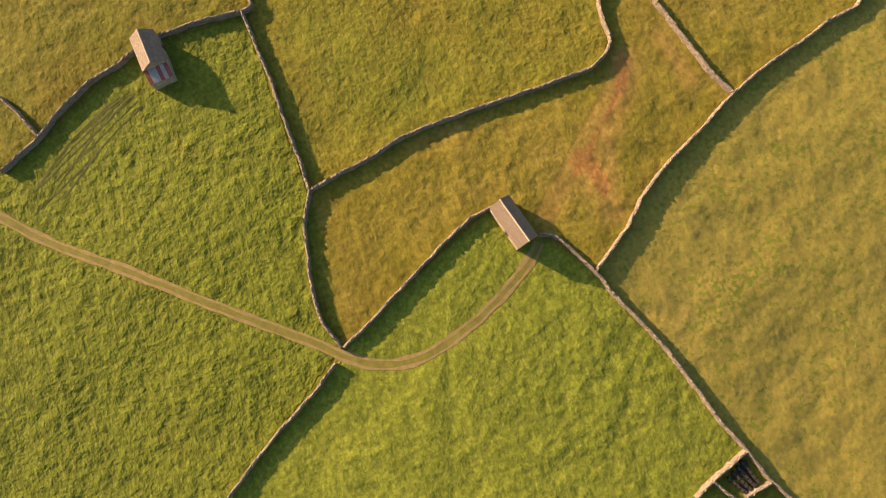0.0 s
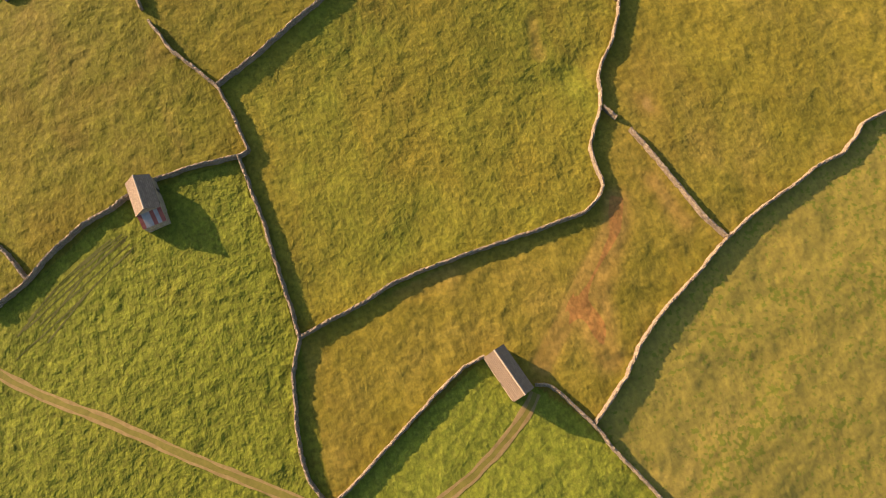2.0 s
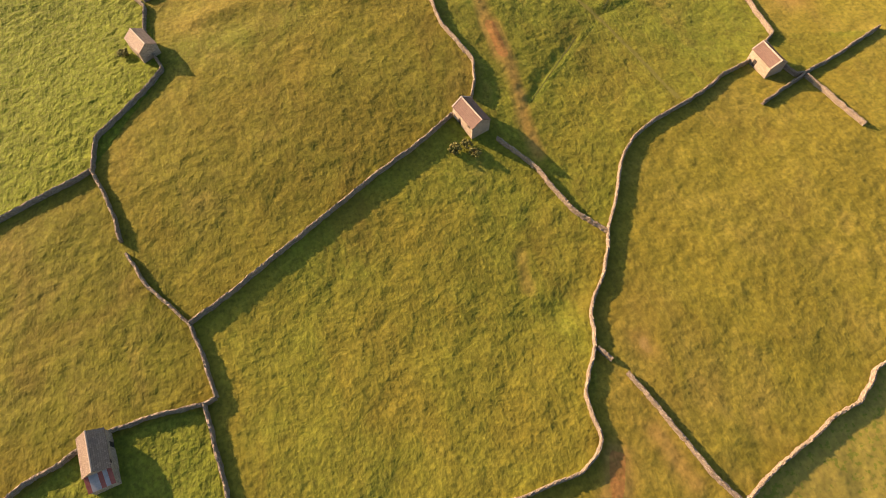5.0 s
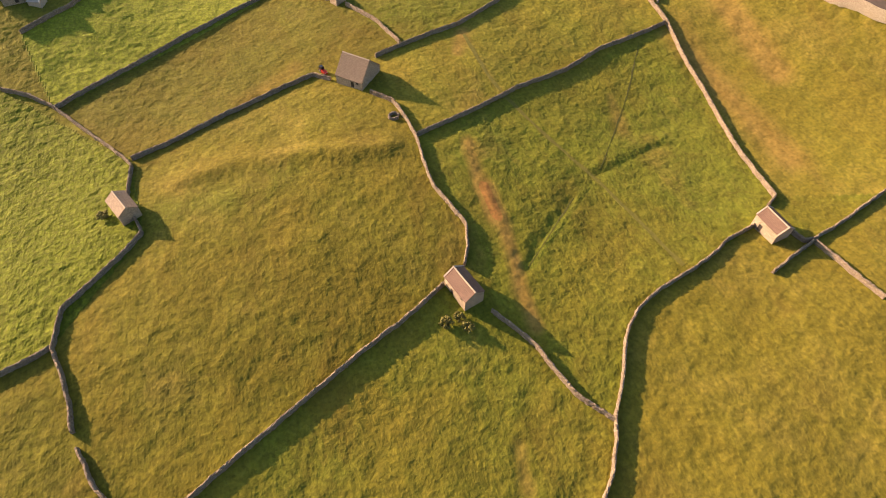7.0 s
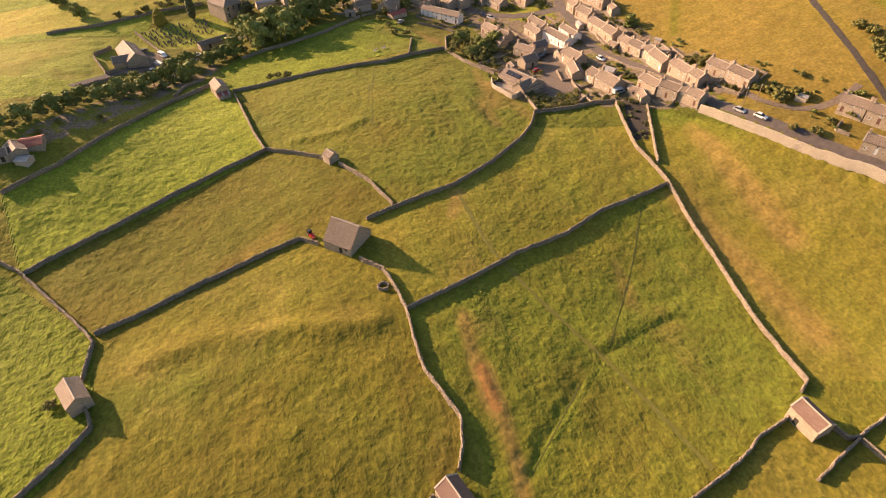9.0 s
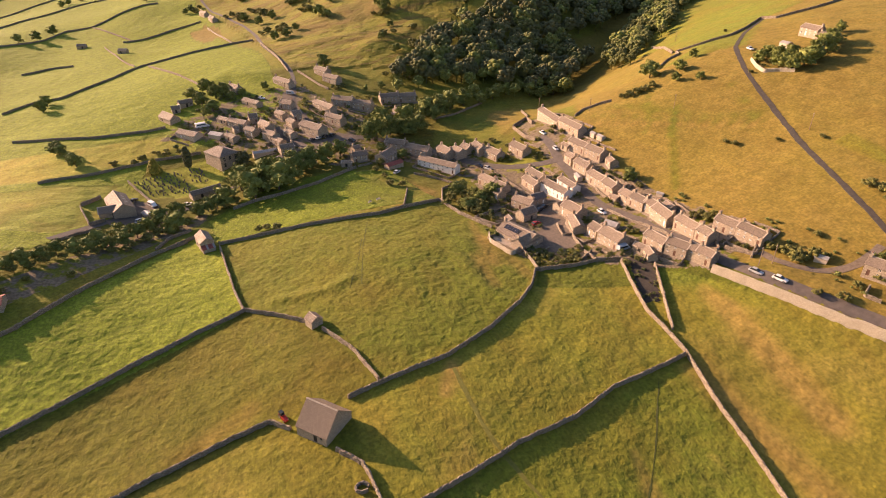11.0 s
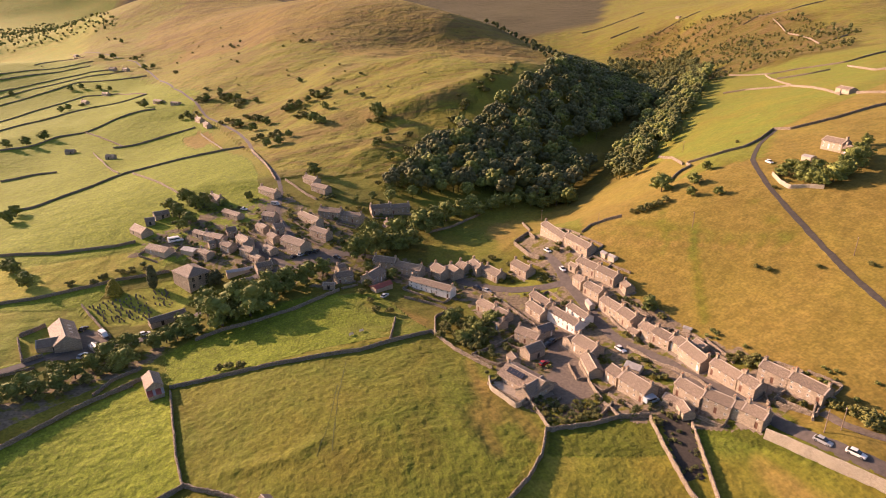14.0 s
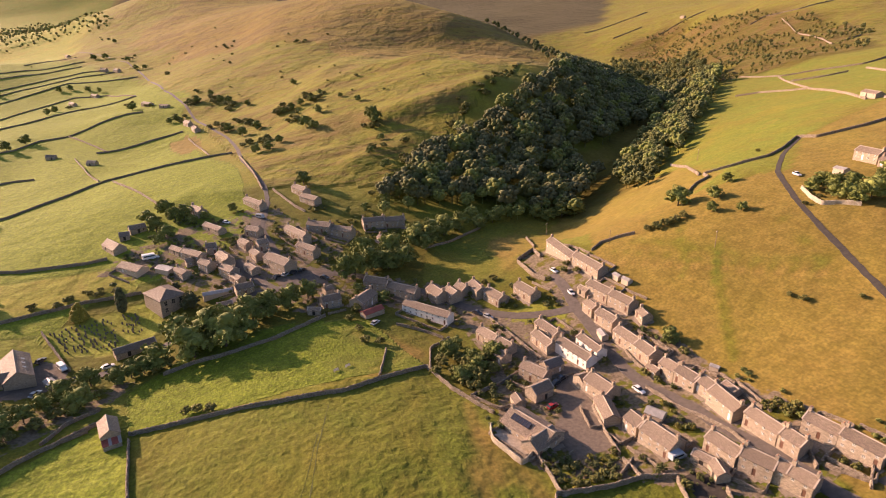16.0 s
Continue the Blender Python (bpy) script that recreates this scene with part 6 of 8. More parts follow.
def clump_mesh(name, clouds, mat):
    """Knobbly leaf clumps (centres, radii) with loose leaves round them, in one mesh. clouds: list of (centres, radii, leaf corners)."""
    rng = np.random.default_rng(11)
    V, F, base = [], [], 0
    for c, r, leaves in clouds:
        k = len(c)
        v = ICO_V[None] * (r[:, None, None] * rng.uniform(0.72, 1.12, (k, len(ICO_V), 1))) * np.array((1, 1, 0.85)) + c[:, None]
        V.append(v.reshape(-1, 3))
        F.append((ICO_F[None] + (np.arange(k) * len(ICO_V))[:, None, None] + base).reshape(-1, 3))
        base += k * len(ICO_V)
    tri = np.concatenate(F)
    leaf = np.concatenate([q for _, _, q in clouds])
    V.append(leaf)
    V = np.concatenate(V)
    loops = np.concatenate([tri.ravel(), np.arange(base, base + len(leaf))]).astype(np.int32)
    starts = np.concatenate([np.arange(0, tri.size, 3), tri.size + np.arange(0, len(leaf), 4)]).astype(np.int32)
    me = bpy.data.meshes.new(name)
    me.vertices.add(len(V))
    me.vertices.foreach_set("co", V.astype(np.float32).ravel())
    me.loops.add(len(loops))
    me.loops.foreach_set("vertex_index", loops)
    me.polygons.add(len(starts))
    me.polygons.foreach_set("loop_start", starts)
    me.polygons.foreach_set("use_smooth", np.arange(len(starts)) < len(tri))
    me.update(calc_edges=True)
    me.materials.append(mat)
    return me


def lobes(rng, kind, n):
    """Centres and radii of a crown's lobes for a tree one metre high."""
    c, r = [], []
    if kind in ("broad", "dark"):
        # boughs first, then leaf clumps over the upper side of each
        k = max(4, n // 17)
        for i in range(k):
            a, z = 2.4 * i + rng.uniform(-0.4, 0.4), (i + 0.5) / k
            out = 0.33 * math.sqrt(max(0.04, 1 - (1.7 * z - 0.7) ** 2)) * rng.uniform(0.85, 1.2)
            bough = np.array((math.cos(a) * out, math.sin(a) * out, 0.17 + 0.63 * z))
            size = rng.uniform(0.17, 0.26)
            c.append(bough * np.array((0.72, 0.72, 1))), r.append(size * 1.02)
            for _ in range(n // k):
                d = rng.normal(size=3)
                d[2] = d[2] * 0.8 + 0.2
                d /= np.linalg.norm(d)
                c.append(bough + d * size * rng.uniform(0.7, 1.05) * np.array((1, 1, 0.8))), r.append(rng.uniform(0.035, 0.075) * (150 / n) ** 0.35)
        c.append(np.array((0, 0, 0.52))), r.append(0.31)
        return np.array(c), np.array(r)
    if kind == "wood":
        # one dome with shallow bulges over its upper side
        wide = rng.uniform(0.34, 0.44)
        c.append(np.array((0, 0, 0.58))), r.append(wide)
        for i in range(n):
            a, up = 2.4 * i + rng.uniform(-0.3, 0.3), 1 - 1.15 * (i + 0.5) / n
            out = math.sqrt(max(0.0, 1 - up * up)) * wide * 0.80
            c.append(np.array((math.cos(a) * out, math.sin(a) * out, 0.58 + up * wide * 0.86))), r.append(rng.uniform(0.11, 0.19))
        return np.array(c), np.array(r)
    while len(c) < n:
        p = rng.uniform(-1, 1, 3)
        q = np.linalg.norm(p)
        if q > 1 or q < 0.35:
            continue
        if kind == "cypress":
            z = len(c) / n
            w = 0.15 * math.sin(math.pi * (0.12 + 0.86 * z)) ** 0.6 / max(math.hypot(p[0], p[1]), 0.1)
            c.append((p[0] * w, p[1] * w, 0.06 + 0.88 * z)), r.append(rng.uniform(0.06, 0.09))
        elif kind == "golden":
            z = 1 - math.sqrt(1 - len(c) / n)
            w = 0.34 * (1 - z) ** 0.75 / max(math.hypot(p[0], p[1]), 0.1)
            c.append((p[0] * w, p[1] * w, 0.10 + 0.84 * z)), r.append(rng.uniform(0.07, 0.11))
        elif kind == "shrub":
            c.append((p[0] * 0.55, p[1] * 0.55, 0.40 + 0.30 * p[2])), r.append(rng.uniform(0.11, 0.19))
        else:
            w = 0.46 * (1.0 - 0.22 * p[2])
            c.append((p[0] * w, p[1] * w, 0.52 + 0.40 * p[2])), r.append(rng.uniform(0.06, 0.115))
    return np.array(c), np.array(r)


def crown_cores(kind, c, r):
    """The dense inner masses of a crown: whole boughs, or all lobes of a small one."""
    m = r > 0.12 if kind in ("broad", "dark") else r > 0.0
    return c[m], r[m] * (0.90 if kind in ("broad", "dark") else 0.90)


def trunk_mesh(rng, crown_c, low=0.0):
    bm = bmesh.new()

    def limb(a, b, ra, rb, seg=6):
        a, b = Vector(a), Vector(b)
        z = (b - a).normalized()
        x = z.orthogonal().normalized()
        y = z.cross(x)
        rings = []
        for p, rr in ((a, ra), (a.lerp(b, 0.5) + Vector(rng.normal(size=3)) * 0.012, (ra + rb) / 2), (b, rb)):
            rings.append([bm.verts.new(p + (x * math.cos(t) + y * math.sin(t)) * rr) for t in (2 * math.pi * i / seg for i in range(seg))])
        for s, t in zip(rings, rings[1:]):
            for i in range(seg):
                bm.faces.new((s[i], s[(i + 1) % seg], t[(i + 1) % seg], t[i]))
    limb((0, 0, -0.06), (0.01, 0.0, 0.36), 0.034, 0.022)
    limb((0.01, 0.0, 0.35), (0.0, 0.02, 0.78), 0.022, 0.006)
    for i in rng.choice(len(crown_c), min(7, len(crown_c)), replace=False):
        t = crown_c[i]
        limb((0.01, 0, rng.uniform(0.24, 0.5)), tuple(t), 0.013, 0.004, 5)
    return mesh_of(bm, "trunk", BARK)


KINDS = {}
for kind, mat, variants, n, per, size in (("broad", LEAF, 5, 120, 12, 0.041), ("dark", LEAF_DARK, 1, 160, 13, 0.040), ("cypress", LEAF_DARK, 1, 170, 16, 0.020), ("golden", LEAF_GOLD, 1, 190, 16, 0.020), ("shrub", LEAF_SCRUB, 4, 30, 14, 0.060)):
    for k in range(variants):
        rng = np.random.default_rng(k * 7 + len(kind))
        c, r = lobes(rng, kind, n)
        KINDS.setdefault(kind, []).append((trunk_mesh(rng, c), clump_mesh("crown", [crown_cores(kind, c, r) + (leaf_cloud(rng, c, r, per, size),)], mat)))
TREE_LABELS = {"broad": ("tree", "leafy green broadleaved tree with an uneven rounded crown", "tree"), "dark": ("dark_tree", "dense dark evergreen tree beside the chapel", "tree"), "cypress": ("cypress", "tall narrow dark cypress in the graveyard", "tree"), "golden": ("golden_cypress", "squat golden-green conifer in the graveyard", "tree"), "shrub": ("shrub", "low olive-green bush with ragged outline", "shrub")}


def tree(kind, x, y, height):
    rng = random.Random(int(x * 11 + y * 5))
    trunk, crown = KINDS[kind][rng.randrange(len(KINDS[kind]))]
    name, label, category = TREE_LABELS[kind]
    root = tagged(new(name), label, category, category + "s")
    w = rng.uniform(0.9, 1.15)
    root.matrix_world = pose(x, y, land_at(x, y), 0, 0, rng.uniform(0, 360)) @ Matrix.Diagonal((height * w, height * w, height, 1))
    for part_name, me in (("trunk", trunk), ("crown", crown)):
        ob = new(part_name, me)
        ob.parent = root
    return root


def woodland(name, poly, spacing, low, high, mat, label, seed, keep=lambda x, y: True, per=3, size=0.070, count=14):
    """A wood too thick to count: trunks and crowns over an area, as one mesh."""
    rng = np.random.default_rng(seed)
    xs, ys = [p[0] for p in poly], [p[1] for p in poly]
    X, Y = np.meshgrid(np.arange(min(xs), max(xs), spacing), np.arange(min(ys), max(ys), spacing))
    X, Y = X + rng.uniform(-0.45, 0.45, X.shape) * spacing, Y + rng.uniform(-0.45, 0.45, X.shape) * spacing
    m = within(X, Y, poly)
    out = []
    for x, y in zip(X[m], Y[m]):
        if not keep(x, y):
            continue
        h = rng.uniform(low, high)
        c, r = lobes(rng, "wood", count)
        if high <= 4:
            c, r = c * np.array((1.35, 1.35, 0.9)) - np.array((0, 0, 0.16)), r * rng.uniform(0.85, 1.25)
        V = leaf_cloud(rng, c, r, per, size)
        kc, kr = crown_cores("wood", c, r)
        t = rng.uniform(0, 6.28)
        R = np.array(((math.cos(t), -math.sin(t), 0), (math.sin(t), math.cos(t), 0), (0, 0, 1)))
        stem = np.array(((-0.03, 0, -0.1), (0.03, 0, -0.1), (0.015, 0, 0.6), (-0.015, 0, 0.6), (0, -0.03, -0.1), (0, 0.03, -0.1), (0, 0.015, 0.6), (0, -0.015, 0.6)))
        at = np.array((x, y, land_at(x, y)))
        out.append((kc @ R.T * h + at, kr * h, np.concatenate([V, stem]) @ R.T * h + at))
    me = clump_mesh(name, out, mat)
    return tagged(new(name, me), label, "tuft" if high < 1 else "woodland", kind="stuff")

# ---- trees and shrubs, one by one ----
tree("broad", -28.3, 307.8, 6)
tree("broad", -23.1, 309.6, 6)
tree("broad", -18.3, 314.1, 6.9)
tree("broad", -15, 319.6, 6.9)
tree("broad", -11.5, 325.3, 6.9)
tree("broad", -7.7, 331.5, 7.7)
tree("broad", -2.1, 325.4, 8.5)
tree("broad", -2.2, 339, 7.7)
tree("broad", 6.1, 338.1, 6.9)
tree("broad", 9.6, 340.2, 6.9)
tree("broad", 13.4, 341.6, 6.9)
tree("broad", 17.3, 344, 9.5)
tree("broad", 23.6, 354.1, 12.3)
tree("broad", 29.4, 343.5, 13.6)
tree("broad", 35.6, 351, 14.9)
tree("broad", 39.9, 345.5, 14.9)
tree("broad", 44.6, 353.2, 12.3)
tree("broad", 49.1, 356.8, 12.3)
tree("broad", 56, 360.1, 10.8)
tree("broad", 62.7, 363.5, 9.9)
tree("broad", 70.1, 366.7, 8.7)
tree("broad", 191.8, 435.6, 8)
tree("broad", 195.8, 428.4, 9)
tree("broad", 201.3, 423.3, 8)
tree("broad", 210.4, 425.3, 9)
tree("broad", 219.1, 428.1, 10)
tree("broad", 226.4, 445.8, 9)
tree("broad", 181.1, 431.1, 8)
tree("broad", 170.7, 426.5, 8)
tree("broad", 160.5, 421.6, 8)
tree("shrub", -26.4, 305.4, 3)
tree("shrub", -21.2, 306.9, 3)
tree("shrub", -15.8, 309.2, 4)
tree("shrub", -11.3, 316.1, 4)
tree("shrub", -7.6, 321.4, 4)
tree("shrub", -3.1, 324.5, 4)
tree("shrub", 1.8, 331.1, 3)
tree("shrub", 16.8, 340.6, 3)
tree("shrub", 20.7, 343, 4)
tree("shrub", 26.7, 345.1, 4)
tree("shrub", 32.9, 347.5, 4)
tree("shrub", 39.3, 348.4, 4)
tree("shrub", 48.2, 353.1, 4)
tree("shrub", 55.1, 358.1, 3)
tree("shrub", 62.3, 361.2, 3)
tree("cypress", -0.4, 385.3, 11)
tree("golden", -15.4, 383.8, 8)
tree("dark", 25.4, 378.8, 7)
tree("dark", 18.6, 393.8, 4)
tree("broad", -87.5, 492.4, 8)
tree("broad", -87.6, 504, 7)
tree("broad", 7.2, 471.1, 9)
tree("broad", 4.8, 449.8, 9)
tree("broad", 12.3, 461.1, 8)
tree("broad", 16.6, 461.7, 8)
tree("broad", 10.9, 440.4, 7)
tree("broad", 7.7, 435.6, 6)
tree("broad", -1, 464.5, 7)
tree("broad", 21.2, 453, 5)
tree("broad", 26.9, 456.3, 5)
tree("broad", 40.1, 462.1, 5)
tree("broad", 91.2, 382.4, 12)
tree("broad", 99.3, 387.8, 12)
tree("broad", 109.6, 399.5, 12)
tree("broad", 113.3, 388.7, 11)
tree("broad", 123.7, 407.2, 12)
tree("broad", 131.8, 410.3, 12)
tree("broad", 140.9, 416.3, 12)
tree("broad", 150.3, 420.7, 11)
tree("broad", 86, 381.1, 11)
tree("broad", 89.9, 365.6, 6)
tree("broad", 98.7, 359.8, 5)
tree("broad", 97.1, 400.7, 10)
tree("broad", 127.6, 401.8, 9)
tree("broad", 106.9, 387.4, 10)
tree("shrub", 108.5, 309.1, 4.5)
tree("shrub", 110.5, 302.2, 4)
tree("shrub", 115.7, 304.9, 5)
tree("shrub", 117.4, 297.6, 5)
tree("shrub", 111.5, 295.7, 3.5)
tree("shrub", 123, 301.4, 4.5)
tree("shrub", 113, 316.8, 3.5)
tree("shrub", 113.7, 293.1, 3.5)
tree("shrub", 104.7, 303.6, 3.5)
tree("shrub", 123.7, 308.8, 4)
tree("shrub", 114.2, 310.1, 4)
tree("broad", 177, 286.9, 6)
tree("broad", 78.5, 489.7, 9)
tree("broad", 134.4, 568, 13)
tree("broad", 89.6, 602.4, 9)
tree("broad", 94.3, 593.2, 7)
tree("broad", 76, 661.9, 6)
tree("broad", 83.2, 661.9, 6)
tree("broad", 90.7, 663.4, 6)
tree("broad", 99.1, 663.5, 6)
tree("broad", 107.7, 674.3, 5)
tree("broad", 90.5, 755, 6)
tree("broad", -0.1, 779.9, 8)
tree("broad", 12.7, 792, 7)
tree("broad", 21.6, 768.3, 7)
tree("broad", 29.9, 759.4, 7)
tree("broad", 47, 734, 6)
tree("broad", 31.8, 663.4, 8)
tree("broad", 42.9, 639.8, 8)
tree("broad", 54.1, 649.2, 8)
tree("broad", 52.8, 573.7, 7)
tree("broad", 60.9, 572.8, 7)
tree("broad", 69.5, 582.6, 6)
tree("broad", 101.1, 625.9, 7)
tree("broad", 121.6, 648.1, 4)
tree("broad", 132.4, 625.6, 5)
tree("broad", 134.1, 542.9, 5)
tree("broad", 122.4, 518.3, 5)
tree("broad", 128.3, 500.6, 6)
tree("broad", 126.9, 477.8, 7)
tree("broad", 128.1, 460.3, 8)
tree("broad", 118.5, 455, 7)
tree("broad", 107.1, 447.1, 5)
tree("broad", 97.2, 445.6, 4)
tree("broad", -155.5, 702.4, 8)
tree("broad", -143.3, 710.4, 9)
tree("broad", -135, 730.1, 9)
tree("broad", -163.1, 894.7, 8)
tree("broad", -159.5, 907.8, 8)
tree("broad", -186.5, 1033.9, 8)
tree("broad", -172.8, 1033.1, 8)
tree("broad", -149.5, 1017.9, 7)
tree("broad", -132.7, 1001.3, 7)
tree("broad", -254.9, 1035.8, 7)
tree("broad", -129.5, 1193.7, 8)
tree("broad", -106.4, 1112.4, 8)
tree("broad", -94.5, 1110.2, 7)
tree("broad", -185.2, 1408.5, 8)
tree("broad", -190.9, 1260.9, 9)
tree("broad", -172.7, 1254.4, 9)
tree("broad", -16.9, 743.7, 7)
tree("broad", -21.7, 739.7, 6)
tree("broad", -63.5, 808.3, 8)
tree("broad", 224.7, 351.3, 9)
tree("broad", 234.2, 342, 6)
tree("broad", 226.2, 333, 5)
tree("broad", 233, 325.2, 4)
tree("broad", 247.8, 351.3, 5)
tree("broad", 256.4, 317.4, 6)
tree("broad", 261.7, 318.8, 6)
tree("broad", 261.5, 312.5, 7)
tree("broad", 257.3, 303.2, 8)
tree("broad", 259.5, 300.2, 8)
tree("broad", 264.1, 299.8, 9)
tree("broad", 268.8, 299.5, 10)
tree("broad", 276.2, 303.5, 9)
tree("broad", 283.4, 306.3, 8)
tree("broad", 294.5, 313.7, 6)
tree("broad", 264.7, 308, 7)
tree("broad", 257.3, 309.6, 5)
tree("shrub", 176.9, 279.9, 3)
tree("shrub", 207.8, 341.3, 4)
tree("shrub", 210.9, 339.9, 4)
tree("shrub", 214.4, 339, 4)
tree("shrub", 218.2, 338.7, 4)
tree("shrub", 205.3, 343.7, 3)
tree("shrub", 30.1, 309.4, 3)
tree("shrub", 33.2, 309.2, 3)
tree("shrub", 36.9, 307.4, 3)
tree("shrub", 306.1, 507.9, 4)
tree("shrub", 173.4, 341.5, 3)
tree("shrub", 173.3, 349.4, 3)
tree("shrub", 170.3, 345.9, 3)
tree("shrub", 163.3, 278.6, 3)
tree("shrub", 164.2, 274.1, 2.5)
tree("shrub", 169.2, 265.7, 2.5)
tree("shrub", 181, 244.6, 3)
tree("shrub", 183.4, 244.1, 3)
tree("shrub", 181.1, 248.1, 3)
tree("shrub", 178.7, 248.6, 3)
tree("shrub", 185.9, 217.9, 3)
tree("shrub", 186.5, 214.6, 4)
tree("shrub", 187.5, 211.7, 4)
tree("shrub", 188.8, 210.5, 3)
tree("shrub", 184.7, 219.5, 3)
tree("shrub", 185.5, 224.9, 2)
tree("shrub", 183.3, 228, 2)
tree("shrub", 179.2, 223.8, 2.5)
tree("shrub", 178.4, 226.5, 2)
tree("shrub", 145.9, 236.5, 2.5)
tree("shrub", 150, 237.4, 2)
tree("shrub", 133.2, 245.1, 2)
tree("shrub", 130.9, 247.3, 2)
tree("shrub", 127.7, 246.2, 2)
tree("shrub", 123.2, 245.8, 2)
tree("shrub", 119.7, 250.8, 2)
tree("shrub", 118.5, 254, 2)
tree("shrub", 137.3, 253.7, 2)
tree("shrub", 142.3, 248.4, 2)
tree("shrub", 163.4, 345.3, 2)
tree("shrub", 146.1, 361.8, 3)
tree("shrub", 141.5, 360.4, 3)
tree("shrub", 133.9, 354.2, 2.5)
tree("shrub", 153.3, 337.4, 2)
tree("shrub", 145.8, 340.9, 2)
tree("shrub", 107.4, 337.3, 2.5)
tree("shrub", 104.9, 336.6, 2)
tree("shrub", 111.7, 339.8, 2)
tree("shrub", 75.4, 353.6, 2.5)
tree("shrub", 83.6, 345.7, 3)
tree("shrub", 85.5, 337.3, 3)
tree("shrub", 86.3, 329.2, 3)
tree("shrub", 91.3, 326.8, 3)
tree("shrub", 86.6, 352.4, 4)
tree("shrub", 121.3, 360, 2)
tree("shrub", 234.3, 255.1, 2)
tree("shrub", 224.4, 265, 2)
tree("shrub", 248, 311.9, 2)
tree("shrub", 254.6, 312, 2)
tree("shrub", 213.2, 279, 2)
tree("shrub", 214.1, 275, 2.5)
tree("shrub", 284.9, 375.5, 2)
tree("shrub", 43, 115.8, 2.6)
tree("shrub", 47.1, 113.6, 2.6)
tree("shrub", 46.1, 116.5, 2)
tree("shrub", -27.3, 167.3, 2.4)
tree("shrub", 193.1, 206.9, 3)
tree("shrub", 186.2, 210.8, 4)
tree("shrub", 186.1, 214.5, 3)
tree("shrub", 191.6, 209, 4)
tree("shrub", 197.8, 193.1, 3)
tree("shrub", 180.3, 196.2, 2.5)
tree("shrub", 184.4, 191.8, 3)
tree("shrub", 191.4, 194, 2.5)
tree("shrub", 219.0, 211.1, 4)
tree("shrub", 218.8, 206.3, 5)
tree("shrub", 221.5, 215.5, 3)
tree("shrub", 222.0, 213.0, 4)
tree("shrub", 217.0, 201.4, 4)
tree("shrub", 197.8, 216.1, 2.5)
tree("shrub", 223.5, 209.5, 4)
tree("shrub", 223.2, 224.0, 4)
tree("shrub", 224.6, 219.5, 4)
tree("shrub", -2.7, 777.2, 3.9)
tree("shrub", -10, 782.4, 4.6)
tree("shrub", -6.7, 781.3, 4.9)
tree("shrub", -3.2, 782.9, 4.8)
tree("shrub", -8.3, 791, 4.3)
tree("shrub", 21.1, 775.7, 4.5)
tree("shrub", 11.8, 786.4, 5.4)
tree("shrub", 15.9, 767.2, 6)
tree("shrub", -2.8, 819.9, 4.9)
tree("shrub", 14.5, 778.2, 5.9)
tree("shrub", 30.7, 736.7, 5.1)
tree("shrub", 29.4, 737.3, 5.8)
tree("shrub", 34.5, 749.9, 4.6)
tree("shrub", 32.1, 746.7, 5.6)
tree("shrub", 27.6, 752.5, 5.6)
tree("shrub", 73.6, 667.5, 5.4)
tree("shrub", 70.9, 666.8, 5.2)
tree("shrub", 76.7, 672.1, 5.5)
tree("shrub", 70.8, 663.5, 5.6)
tree("shrub", 79.9, 661.6, 4.7)
tree("shrub", 84, 627.8, 5.1)
tree("shrub", 82, 642.2, 4.2)
tree("shrub", 83.2, 626.5, 5.5)
tree("shrub", 78.5, 633.9, 4.7)
tree("shrub", 84.6, 634.8, 5)
tree("shrub", 103.7, 661, 5.8)
tree("shrub", 95.7, 682.9, 5.2)
tree("shrub", 107.1, 665.4, 4)
tree("shrub", 96.5, 672.5, 5.6)
tree("shrub", 100.1, 677.3, 4.3)
tree("shrub", 47, 668.8, 4.5)
tree("shrub", 45, 679.2, 4.6)
tree("shrub", 36.9, 687.6, 4.5)
tree("shrub", 40, 680.5, 4.6)
tree("shrub", 48.6, 672.3, 5.5)
tree("shrub", 59, 595.8, 4)
tree("shrub", 43.6, 602.7, 4.1)
tree("shrub", 48.4, 605.8, 5.4)
tree("shrub", 57, 599.4, 4.4)
tree("shrub", 48.2, 605.5, 4.6)
tree("shrub", 28.2, 665.3, 5.3)
tree("shrub", 16, 685.5, 4.4)
tree("shrub", 21.1, 694.3, 4.2)
tree("shrub", 22, 686.7, 4.9)
tree("shrub", 27.4, 679.4, 5.5)
tree("shrub", 61.4, 599.5, 5.8)
tree("shrub", 57, 604.2, 3.7)
tree("shrub", 56.1, 597.9, 3.8)
tree("shrub", 61.9, 595.6, 4.2)
tree("shrub", 61, 597.5, 3.9)
tree("shrub", -124.2, 1224.1, 4.6)
tree("shrub", -140.3, 1214.1, 4.5)
tree("shrub", -126.2, 1213.6, 3.5)
tree("shrub", -127.7, 1213.4, 3.3)
tree("shrub", -55.1, 1019.4, 3.8)
tree("shrub", -52.3, 1003, 4.4)
tree("shrub", -52.8, 1016.2, 3.7)
tree("shrub", -51, 1001.5, 4.6)
tree("shrub", -222.4, 1492.3, 3.9)
tree("shrub", -232.8, 1529.3, 3.2)
tree("shrub", -208.2, 1477, 4.4)
tree("shrub", -209.4, 1479.6, 3.8)
tree("shrub", 21.9, 1036.4, 4.7)
tree("shrub", 20.1, 1045.9, 4.2)
tree("shrub", 17.7, 1060.8, 4.4)
tree("shrub", 28.8, 1033.6, 3.4)
tree("shrub", 105.8, 926.9, 4.4)
tree("shrub", 108.5, 929, 4.7)
tree("shrub", 115.9, 919.9, 4.2)
